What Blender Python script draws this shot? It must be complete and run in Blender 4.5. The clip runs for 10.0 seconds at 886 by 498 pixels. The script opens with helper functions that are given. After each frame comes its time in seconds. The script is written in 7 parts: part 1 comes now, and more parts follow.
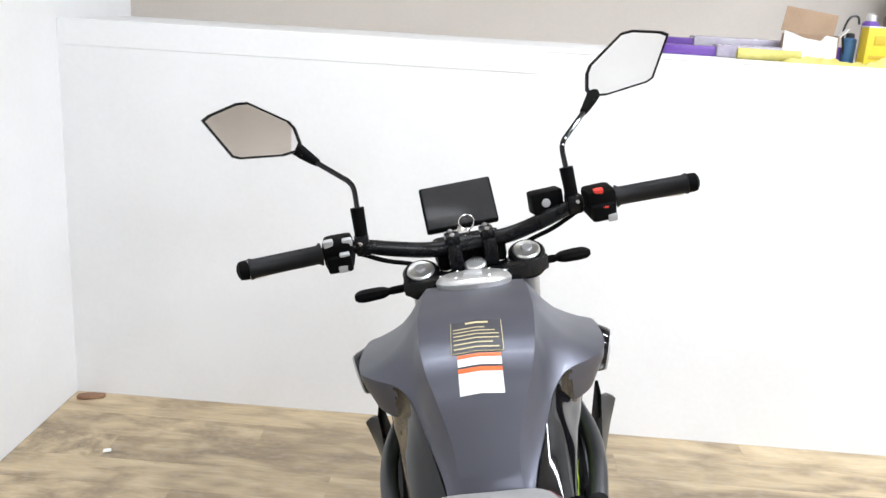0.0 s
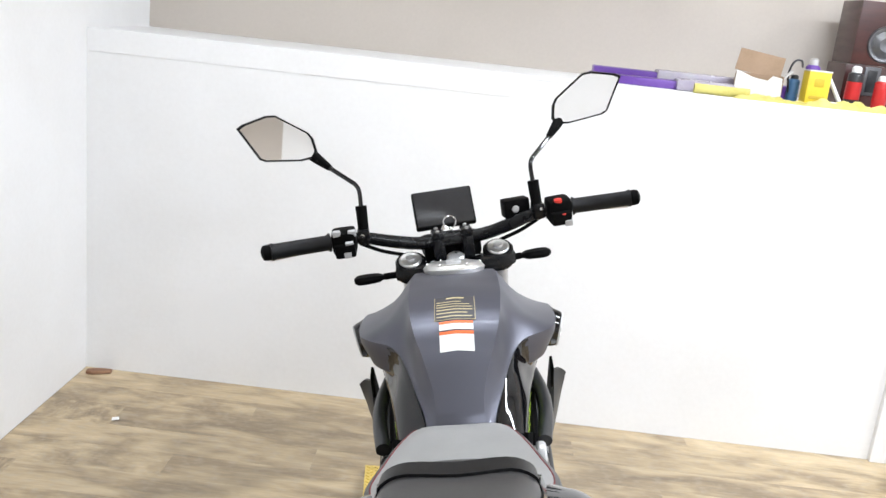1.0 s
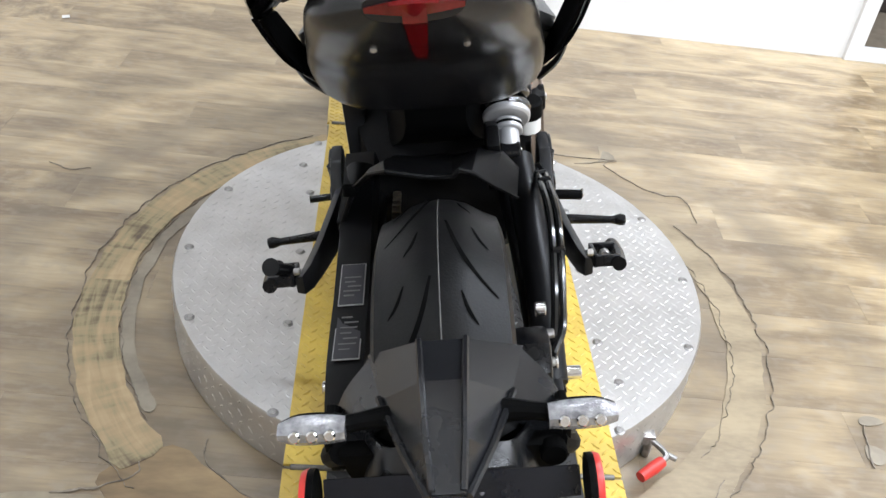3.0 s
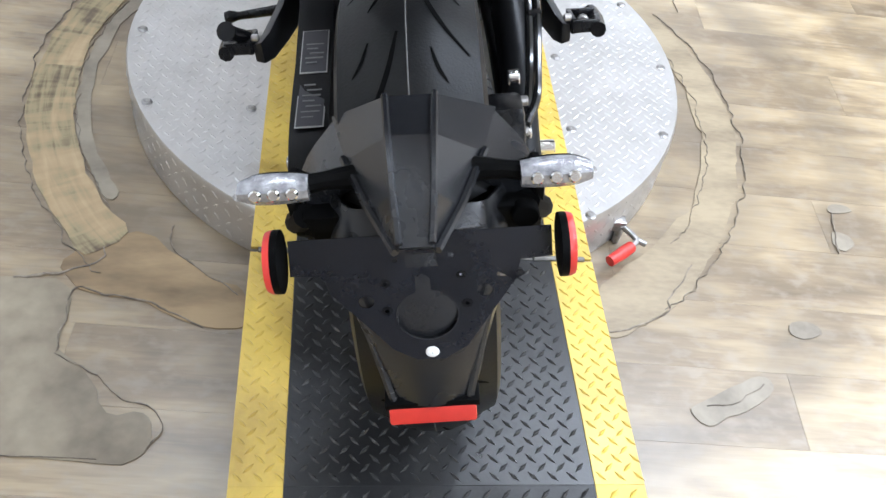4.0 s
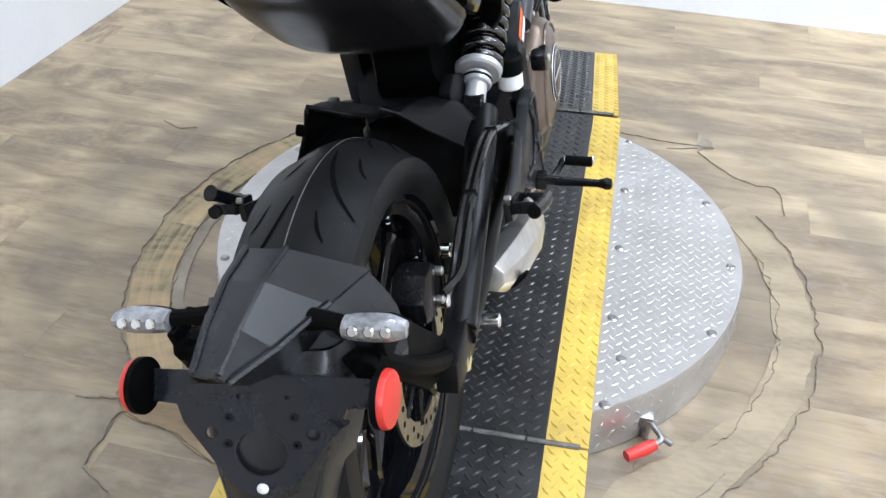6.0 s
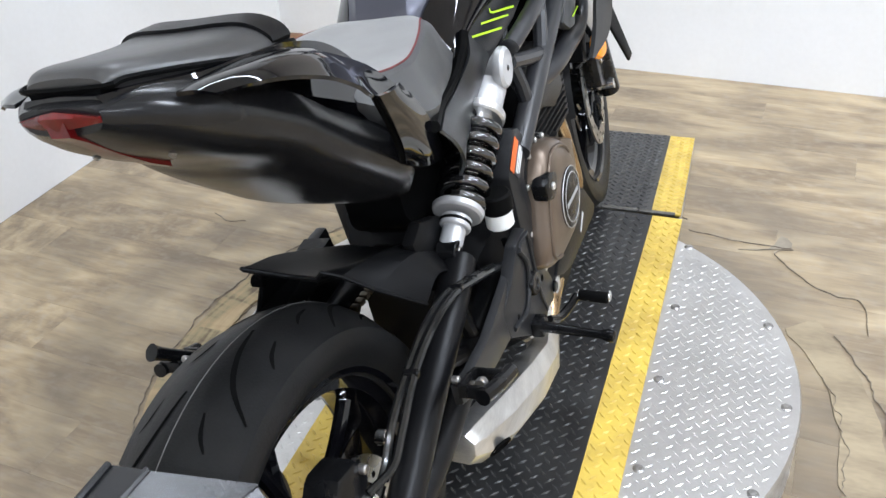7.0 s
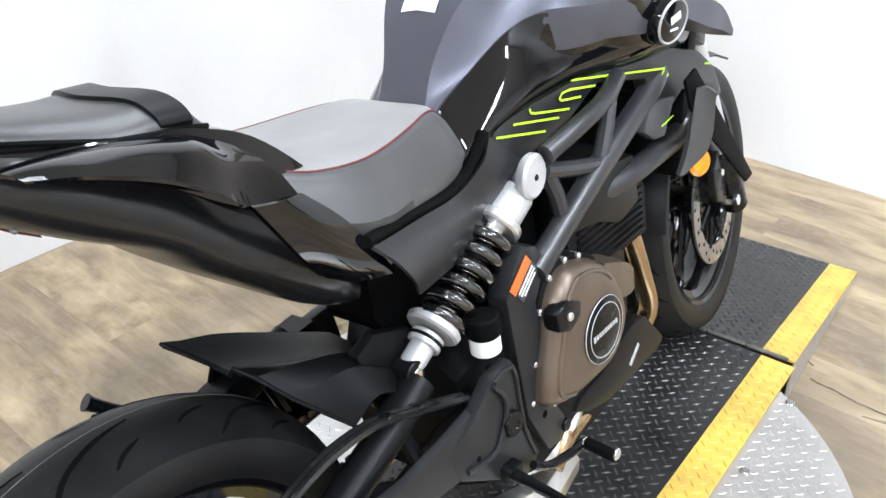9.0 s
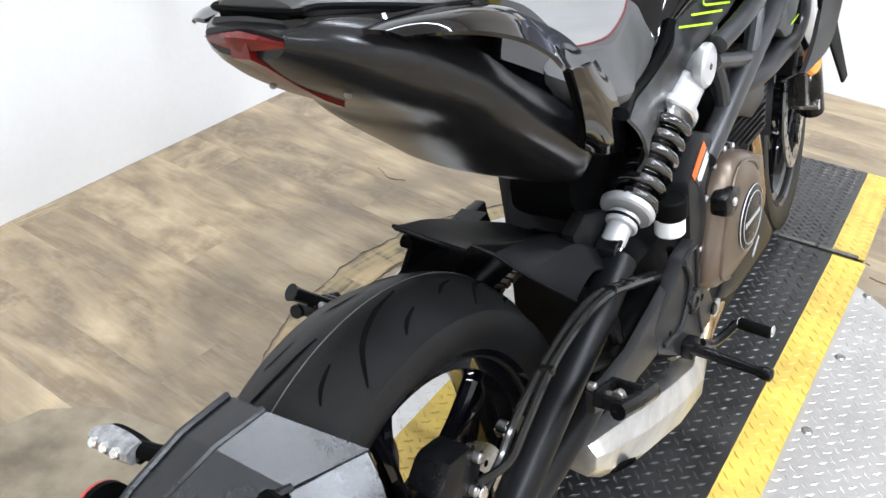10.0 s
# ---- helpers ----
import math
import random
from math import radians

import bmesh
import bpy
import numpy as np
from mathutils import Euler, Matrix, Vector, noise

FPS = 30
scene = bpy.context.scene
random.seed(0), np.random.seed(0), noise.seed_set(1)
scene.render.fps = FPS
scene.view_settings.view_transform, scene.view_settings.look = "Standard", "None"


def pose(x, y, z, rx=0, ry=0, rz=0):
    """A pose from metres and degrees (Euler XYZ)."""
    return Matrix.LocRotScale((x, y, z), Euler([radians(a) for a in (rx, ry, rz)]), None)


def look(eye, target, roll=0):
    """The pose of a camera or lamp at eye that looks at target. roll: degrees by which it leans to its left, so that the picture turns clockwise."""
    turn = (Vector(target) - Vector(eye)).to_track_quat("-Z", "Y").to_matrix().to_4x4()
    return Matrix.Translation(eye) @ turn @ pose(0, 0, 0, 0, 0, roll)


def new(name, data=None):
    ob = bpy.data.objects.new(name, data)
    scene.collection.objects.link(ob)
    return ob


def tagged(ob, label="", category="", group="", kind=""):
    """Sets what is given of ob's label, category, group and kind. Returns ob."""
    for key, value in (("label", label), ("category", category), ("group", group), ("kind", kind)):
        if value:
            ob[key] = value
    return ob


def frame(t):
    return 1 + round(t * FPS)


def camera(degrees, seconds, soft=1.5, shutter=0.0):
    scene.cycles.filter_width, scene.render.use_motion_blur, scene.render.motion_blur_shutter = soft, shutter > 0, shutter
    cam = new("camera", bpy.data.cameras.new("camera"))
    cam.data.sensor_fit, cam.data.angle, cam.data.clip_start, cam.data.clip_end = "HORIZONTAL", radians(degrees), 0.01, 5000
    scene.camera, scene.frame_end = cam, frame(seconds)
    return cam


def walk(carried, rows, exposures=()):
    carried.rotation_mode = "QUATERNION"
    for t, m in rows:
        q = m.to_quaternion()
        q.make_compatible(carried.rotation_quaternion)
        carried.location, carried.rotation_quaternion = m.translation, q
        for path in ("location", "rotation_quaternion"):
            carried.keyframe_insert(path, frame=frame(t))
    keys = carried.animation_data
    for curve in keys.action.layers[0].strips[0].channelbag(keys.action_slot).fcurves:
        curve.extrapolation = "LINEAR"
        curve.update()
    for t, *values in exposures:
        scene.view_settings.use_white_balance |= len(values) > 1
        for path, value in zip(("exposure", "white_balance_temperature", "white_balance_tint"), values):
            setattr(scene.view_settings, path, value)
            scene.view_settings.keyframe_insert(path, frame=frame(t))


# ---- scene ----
cam = camera(53.2, 10.0)
PATH = [
    (0, (0.081, 0.052, 1.475), (0.087, 1.979, 0.939), 3.4),
    (0.5, (0.059, -0.205, 1.548), (0.143, 1.739, 1.083), 4.9),
    (1, (0.067, -0.29, 1.53), (0.118, 1.644, 1.023), 6.2),
    (1.5, (0.075, -0.297, 1.478), (0.142, 1.577, 0.783), 5.5),
    (2, (0.082, -0.297, 1.419), (0.198, 1.498, 0.544), 6.1),
    (2.5, (0.099, -0.301, 1.355), (0.26, 1.403, 0.321), 7.1),
    (3, (0.109, -0.295, 1.299), (0.282, 1.308, 0.116), 7.6),
    (3.2, (0.125, -0.292, 1.288), (0.307, 1.253, 0.032), 8.5),
    (4.3, (0.114, -0.304, 1.205), (0.383, 0.985, -0.3), 11.1),
    (4.5, (0.108, -0.309, 1.197), (0.367, 0.98, -0.31), 10.7),
    (5, (0.131, -0.324, 1.228), (0.386, 1.02, -0.231), 7.0),
    (5.5, (0.332, -0.343, 1.261), (0.265, 1.183, -0.03), -2.1),
    (5.7, (0.421, -0.362, 1.263), (0.237, 1.206, 0.036), 0.0),
    (6.8, (0.652, -0.114, 1.313), (0.097, 1.418, 0.153), -2.9),
    (7, (0.685, -0.064, 1.322), (0.072, 1.469, 0.193), -3.6),
    (7.5, (0.776, 0.094, 1.314), (-0.092, 1.501, 0.188), -3.1),
    (8, (0.851, 0.198, 1.322), (-0.212, 1.51, 0.25), -1.0),
    (8.5, (0.868, 0.23, 1.335), (-0.222, 1.547, 0.297), -1.7),
    (9, (0.88, 0.235, 1.331), (-0.173, 1.57, 0.277), -0.4),
    (9.5, (0.83, 0.165, 1.312), (-0.217, 1.475, 0.222), 2.5),
    (10, (0.655, -0.027, 1.287), (-0.245, 1.337, 0.135), 0.8),
]
walk(cam, [(t, look(eye, target, roll)) for t, eye, target, roll in PATH], [(0, -0.04, 6620, 10), (2, -0.08, 6650, 10), (3, 0.03, 6450, 10), (4.5, 0.22, 5980, 10), (5.5, 0.07, 5960, 10), (7, -0.08, 6320, 10), (8.5, 0.19, 6380, 10), (9.5, 0.27, 6380, 10), (10, 0.25, 6400, 10)])

# ---------- light ----------
world = bpy.data.worlds.new("world")
world.use_nodes = True
world.node_tree.nodes["Background"].inputs[0].default_value = (0.9, 0.95, 1.0, 1)
world.node_tree.nodes["Background"].inputs[1].default_value = 0.05
scene.world = world
LAMP_POWER = 51.0

# ---------- small mesh library ----------
OUTSET = [0.0, 0.0, 0.0]    # how far parts on the flanks stand out, back and up

def spline(points, n, closed=False):
    """Catmull-Rom through points (first axis), n steps a span."""
    p = np.asarray(points, float)
    k = len(p)
    out = []
    spans = k if closed else k - 1
    for i in range(spans):
        if closed:
            a, b, c, d = p[i - 1], p[i], p[(i + 1) % k], p[(i + 2) % k]
        else:
            b, c = p[i], p[i + 1]
            a = p[i - 1] if i else 2 * b - c
            d = p[i + 2] if i + 2 < k else 2 * c - b
        for j in range(n):
            t = j / n
            out.append(0.5 * (2 * b + (c - a) * t + (2 * a - 5 * b + 4 * c - d) * t * t + (3 * b - a - 3 * c + d) * t ** 3))
    if not closed:
        out.append(p[-1])
    return np.array(out)


def straight(points, n, closed=True):
    p = np.asarray(points, float)
    k = len(p)
    return np.array([p[i] * (1 - j / n) + p[(i + 1) % k] * (j / n) for i in range(k) for j in range(n)])


def grid_bm(rows, closed=True, caps=True):
    """A skin over rows of rings."""
    bm = bmesh.new()
    vs = [[bm.verts.new(v) for v in r] for r in rows]
    k = len(vs[0])
    for a, b in zip(vs, vs[1:]):
        for j in range(k if closed else k - 1):
            q = (a[j], a[(j + 1) % k], b[(j + 1) % k], b[j])
            bm.faces.new(q)
    if caps and closed:
        bm.faces.new(list(reversed(vs[0])))
        bm.faces.new(vs[-1])
    bmesh.ops.recalc_face_normals(bm, faces=bm.faces)
    return bm


def loft(rings, su=4, sv=3, soft=True, closed=True, caps=True):
    r = np.asarray(rings, float)
    r = spline(r, su) if su > 1 else r
    if soft:
        rows = [spline(x, sv, closed) for x in r]
    else:
        rows = [straight(x, 1) for x in r] if closed else list(r)
    return grid_bm(rows, closed, caps)


def sym(y, prof):
    """A closed ring at y from a half profile (x, z), top centre to bottom centre."""
    right = [(x, y, z) for x, z in prof]
    left = [(-x, y, z) for x, z in reversed(prof) if x > 1e-4]
    return right + left


def tube(points, r, n=10, steps=4, radii=None, cap=True):
    p = spline(points, steps) if steps > 1 and len(points) > 2 else np.asarray(points, float)
    rr = np.interp(np.linspace(0, 1, len(p)), np.linspace(0, 1, len(radii)), radii) if radii is not None else np.full(len(p), r)
    t = np.gradient(p, axis=0)
    t /= np.linalg.norm(t, axis=1)[:, None]
    side = np.cross(t[0], (0.0, 0.0, 1.0))
    if np.linalg.norm(side) < 0.1:
        side = np.cross(t[0], (0.0, 1.0, 0.0))
    rows = []
    for i in range(len(p)):
        side = side - t[i] * (side @ t[i])
        side /= np.linalg.norm(side)
        up = np.cross(t[i], side)
        rows.append([p[i] + rr[i] * (math.cos(a) * side + math.sin(a) * up) for a in np.linspace(0, 2 * math.pi, n, endpoint=False)])
    return grid_bm(rows, True, cap)


def lathe(profile, centre, n=48, axis="x", closed=False):
    """profile: (radius, along axis); closed: the profile is a ring."""
    rows = []
    for a in np.linspace(0, 2 * math.pi, n, endpoint=False):
        c, s = math.cos(a), math.sin(a)
        row = []
        for r, h in profile:
            v = {"x": (h, r * c, r * s), "y": (r * c, h, r * s), "z": (r * c, r * s, h)}[axis]
            row.append([v[i] + centre[i] for i in range(3)])
        rows.append(row)
    bm = bmesh.new()
    vs = [[bm.verts.new(v) for v in r] for r in rows]
    k = len(profile)
    for i in range(n):
        a, b = vs[i], vs[(i + 1) % n]
        for j in range(k if closed else k - 1):
            bm.faces.new((a[j], a[(j + 1) % k], b[(j + 1) % k], b[j]))
    bmesh.ops.remove_doubles(bm, verts=bm.verts, dist=1e-6)
    bmesh.ops.recalc_face_normals(bm, faces=bm.faces)
    return bm


def bevelled(bm, w=0.003, seg=2, angle=30):
    edges = [e for e in bm.edges if len(e.link_faces) == 2 and e.calc_face_angle(0) > radians(angle)]
    if edges and w > 0:
        bmesh.ops.bevel(bm, geom=edges, offset=w, segments=seg, affect="EDGES", profile=0.6, clamp_overlap=True)
    return bm


def box(c, s, bevel=0.003, rot=None):
    bm = bmesh.new()
    bmesh.ops.create_cube(bm, size=1, matrix=Matrix.Diagonal((*s, 1)))
    bevelled(bm, bevel)
    m = Matrix.Translation(c) @ (Euler([radians(a) for a in rot]).to_matrix().to_4x4() if rot else Matrix())
    bmesh.ops.transform(bm, matrix=m, verts=bm.verts)
    return bm


def prism(poly, lo, hi, plane="yz", bevel=0.002):
    """An outline pulled from lo to hi across its plane."""
    def at(a, b, h):
        return {"yz": (h, a, b), "xz": (a, h, b), "xy": (a, b, h)}[plane]
    bm = bmesh.new()
    low = [bm.verts.new(at(a, b, lo)) for a, b in poly]
    top = [bm.verts.new(at(a, b, hi)) for a, b in poly]
    bm.faces.new(low)
    bm.faces.new(list(reversed(top)))
    for i in range(len(poly)):
        j = (i + 1) % len(poly)
        bm.faces.new((low[j], low[i], top[i], top[j]))
    bmesh.ops.recalc_face_normals(bm, faces=bm.faces)
    return bevelled(bm, bevel)


def cyl(a, b, r, n=16, r2=None, bevel=0.0015):
    a, b = Vector(a), Vector(b)
    bm = bmesh.new()
    bmesh.ops.create_cone(bm, cap_ends=True, segments=n, radius1=r, radius2=r if r2 is None else r2, depth=(b - a).length)
    bevelled(bm, bevel, 1, 50)
    m = Matrix.Translation((a + b) / 2) @ (b - a).to_track_quat("Z", "Y").to_matrix().to_4x4()
    bmesh.ops.transform(bm, matrix=m, verts=bm.verts)
    return bm


def join(*bms):
    out = bmesh.new()
    for b in bms:
        me = bpy.data.meshes.new("tmp")
        b.to_mesh(me)
        out.from_mesh(me)
        bpy.data.meshes.remove(me)
        b.free()
    return out


def mirrored(bm):
    b = bm.copy()
    bmesh.ops.transform(b, matrix=Matrix.Diagonal((-1, 1, 1, 1)), verts=b.verts)
    bmesh.ops.reverse_faces(b, faces=b.faces)
    return b


def part(name, bm, material, parent=None, label="", smooth=35, m=None):
    if m is not None:
        bmesh.ops.transform(bm, matrix=m, verts=bm.verts)
    if parent and any(OUTSET):
        for v in bm.verts:
            k = min(1.0, max(0.0, (abs(v.co.x) - 0.03) / 0.06))
            v.co += Vector((math.copysign(OUTSET[0] * k, v.co.x), OUTSET[1], OUTSET[2]))
    me = bpy.data.meshes.new(name)
    bm.to_mesh(me)
    bm.free()
    if smooth:
        me.polygons.foreach_set("use_smooth", [True] * len(me.polygons))
        me.set_sharp_from_angle(angle=radians(smooth))
    me.materials.append(material)
    ob = new(name, me)
    if parent:
        ob.parent = parent
    if label:
        ob["label"] = label
    return ob


def thing(name, m, label, category, group=""):
    ob = new(name)
    ob.empty_display_size = 0.1
    ob.matrix_world = m
    return tagged(ob, label, category, group)


# ---------- materials ----------
def surface(name, c1, c2=None, rough=0.5, metal=0.0, scale=6.0, fine=120.0, bump=0.05, rvar=0.12, coat=0.0, stretch=(1, 1, 1), spec=0.5, emit=None, depth=0.002):
    mt = bpy.data.materials.new(name)
    mt.use_nodes = True
    nt = mt.node_tree
    b = nt.nodes["Principled BSDF"]
    b.inputs["Metallic"].default_value = metal
    b.inputs["Specular IOR Level"].default_value = spec
    b.inputs["Coat Weight"].default_value = coat
    b.inputs["Coat Roughness"].default_value = 0.04
    tc = nt.nodes.new("ShaderNodeTexCoord")
    mp = nt.nodes.new("ShaderNodeMapping")
    mp.inputs["Scale"].default_value = stretch
    nt.links.new(tc.outputs["Object"], mp.inputs[0])
    n1 = nt.nodes.new("ShaderNodeTexNoise")
    n1.inputs["Scale"].default_value = scale
    n1.inputs["Detail"].default_value = 5
    n2 = nt.nodes.new("ShaderNodeTexNoise")
    n2.inputs["Scale"].default_value = fine
    n2.inputs["Detail"].default_value = 3
    for n in (n1, n2):
        nt.links.new(mp.outputs[0], n.inputs["Vector"])
    mix = nt.nodes.new("ShaderNodeMix")
    mix.data_type = "RGBA"
    mix.inputs[6].default_value = (*c1, 1)
    mix.inputs[7].default_value = (*(c2 or [v * 0.75 for v in c1]), 1)
    ramp = nt.nodes.new("ShaderNodeMapRange")
    ramp.inputs[1].default_value, ramp.inputs[2].default_value = 0.35, 0.7
    add = nt.nodes.new("ShaderNodeMath")
    add.operation = "MULTIPLY_ADD"
    add.inputs[1].default_value = 0.25
    nt.links.new(n2.outputs[0], add.inputs[0])
    nt.links.new(n1.outputs[0], add.inputs[2])
    sub = nt.nodes.new("ShaderNodeMath")
    sub.operation = "SUBTRACT"
    sub.inputs[1].default_value = 0.125
    nt.links.new(add.outputs[0], sub.inputs[0])
    nt.links.new(sub.outputs[0], ramp.inputs[0])
    nt.links.new(ramp.outputs[0], mix.inputs[0])
    nt.links.new(mix.outputs[2], b.inputs["Base Color"])
    rr = nt.nodes.new("ShaderNodeMapRange")
    rr.inputs[3].default_value, rr.inputs[4].default_value = max(0.02, rough - rvar), min(1, rough + rvar)
    nt.links.new(n1.outputs[0], rr.inputs[0])
    nt.links.new(rr.outputs[0], b.inputs["Roughness"])
    if bump:
        bp = nt.nodes.new("ShaderNodeBump")
        bp.inputs["Strength"].default_value = bump
        bp.inputs["Distance"].default_value = depth
        nt.links.new(n2.outputs[0], bp.inputs["Height"])
        nt.links.new(bp.outputs[0], b.inputs["Normal"])
    if emit:
        b.inputs["Emission Color"].default_value = (*emit[0], 1)
        b.inputs["Emission Strength"].default_value = emit[1]
    return mt


def plank_material():
    mt = bpy.data.materials.new("vinyl_plank")
    mt.use_nodes = True
    nt = mt.node_tree
    b = nt.nodes["Principled BSDF"]
    L = nt.links.new
    tc = nt.nodes.new("ShaderNodeTexCoord")
    oi = nt.nodes.new("ShaderNodeObjectInfo")
    shift = nt.nodes.new("ShaderNodeVectorMath")
    shift.operation = "MULTIPLY_ADD"
    shift.inputs[1].default_value = (37.0, 91.0, 0.0)
    L(oi.outputs["Random"], shift.inputs[0])
    L(tc.outputs["Object"], shift.inputs[2])

    def noise_tex(scale, stretch, detail=4, dist=0.0):
        mp = nt.nodes.new("ShaderNodeMapping")
        mp.inputs["Scale"].default_value = stretch
        L(shift.outputs[0], mp.inputs[0])
        n = nt.nodes.new("ShaderNodeTexNoise")
        n.inputs["Scale"].default_value, n.inputs["Detail"].default_value, n.inputs["Distortion"].default_value = scale, detail, dist
        L(mp.outputs[0], n.inputs["Vector"])
        return n
    blotch = noise_tex(5.0, (0.75, 2.4, 1), 4, 0.5)
    grain = noise_tex(16.0, (0.6, 6.0, 1), 6, 0.8)
    speck = noise_tex(26.0, (1, 1.6, 1), 3)
    ramp = nt.nodes.new("ShaderNodeValToRGB")
    el = ramp.color_ramp.elements
    el[0].position, el[0].color = 0.27, (0.162, 0.114, 0.066, 1)
    el[1].position, el[1].color = 0.77, (0.625, 0.497, 0.315, 1)
    mid = el.new(0.45)
    mid.color = (0.279, 0.205, 0.122, 1)
    mid = el.new(0.58)
    mid.color = (0.440, 0.333, 0.196, 1)
    mixv = nt.nodes.new("ShaderNodeMath")
    mixv.operation = "MULTIPLY_ADD"
    mixv.inputs[1].default_value = 0.24
    L(grain.outputs[0], mixv.inputs[0])
    half = nt.nodes.new("ShaderNodeMath")
    half.operation = "MULTIPLY_ADD"
    half.inputs[1].default_value = 0.84
    L(blotch.outputs[0], half.inputs[0])
    tone = nt.nodes.new("ShaderNodeMapRange")
    tone.inputs[3].default_value, tone.inputs[4].default_value = -0.085, 0.055
    L(oi.outputs["Random"], tone.inputs[0])
    L(tone.outputs[0], half.inputs[2])
    L(half.outputs[0], mixv.inputs[2])
    L(mixv.outputs[0], ramp.inputs[0])
    grey = nt.nodes.new("ShaderNodeMix")
    grey.data_type = "RGBA"
    grey.inputs[7].default_value = (0.42, 0.362, 0.28, 1)
    gm = nt.nodes.new("ShaderNodeMapRange")
    gm.inputs[1].default_value, gm.inputs[2].default_value, gm.inputs[4].default_value = 0.48, 0.7, 0.45
    L(speck.outputs[0], gm.inputs[0])
    L(gm.outputs[0], grey.inputs[0])
    L(ramp.outputs[0], grey.inputs[6])
    # scuff rings round the turntable; some bands also paint the floor's dimness
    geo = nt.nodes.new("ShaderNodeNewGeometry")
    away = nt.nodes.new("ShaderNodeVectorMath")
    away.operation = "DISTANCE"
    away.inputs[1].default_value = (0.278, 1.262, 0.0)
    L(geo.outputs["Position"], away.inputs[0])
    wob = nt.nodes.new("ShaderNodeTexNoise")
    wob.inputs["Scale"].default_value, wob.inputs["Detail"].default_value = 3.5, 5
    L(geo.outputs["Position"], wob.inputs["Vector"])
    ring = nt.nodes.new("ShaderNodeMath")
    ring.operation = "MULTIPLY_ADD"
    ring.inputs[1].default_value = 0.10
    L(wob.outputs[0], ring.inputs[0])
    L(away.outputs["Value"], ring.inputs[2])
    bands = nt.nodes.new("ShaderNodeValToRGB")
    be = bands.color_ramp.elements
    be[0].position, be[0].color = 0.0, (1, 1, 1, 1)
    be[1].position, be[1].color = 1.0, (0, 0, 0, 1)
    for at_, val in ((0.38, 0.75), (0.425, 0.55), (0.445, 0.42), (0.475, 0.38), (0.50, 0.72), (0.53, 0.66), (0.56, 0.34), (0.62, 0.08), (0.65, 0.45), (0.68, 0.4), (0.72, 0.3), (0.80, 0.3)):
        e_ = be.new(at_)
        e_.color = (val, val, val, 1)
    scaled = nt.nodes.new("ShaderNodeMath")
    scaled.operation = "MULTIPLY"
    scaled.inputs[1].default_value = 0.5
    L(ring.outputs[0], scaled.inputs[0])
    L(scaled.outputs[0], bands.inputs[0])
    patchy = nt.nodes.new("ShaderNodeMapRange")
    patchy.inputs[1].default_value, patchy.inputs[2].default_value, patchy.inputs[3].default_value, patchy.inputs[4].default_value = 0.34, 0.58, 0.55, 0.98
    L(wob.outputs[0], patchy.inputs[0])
    scuff_dim = nt.nodes.new("ShaderNodeMath")
    scuff_dim.operation = "MULTIPLY"
    L(bands.outputs[0], scuff_dim.inputs[0])
    L(patchy.outputs[0], scuff_dim.inputs[1])
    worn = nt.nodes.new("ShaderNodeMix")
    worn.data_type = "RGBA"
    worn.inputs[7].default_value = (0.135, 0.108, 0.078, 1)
    L(scuff_dim.outputs[0], worn.inputs[0])
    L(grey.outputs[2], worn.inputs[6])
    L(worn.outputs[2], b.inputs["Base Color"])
    rr = nt.nodes.new("ShaderNodeMapRange")
    rr.inputs[3].default_value, rr.inputs[4].default_value = 0.24, 0.46
    L(speck.outputs[0], rr.inputs[0])
    L(rr.outputs[0], b.inputs["Roughness"])
    b.inputs["Specular IOR Level"].default_value = 0.62
    bp = nt.nodes.new("ShaderNodeBump")
    bp.inputs["Strength"].default_value, bp.inputs["Distance"].default_value = 0.15, 0.002
    L(grain.outputs[0], bp.inputs["Height"])
    L(bp.outputs[0], b.inputs["Normal"])
    return mt


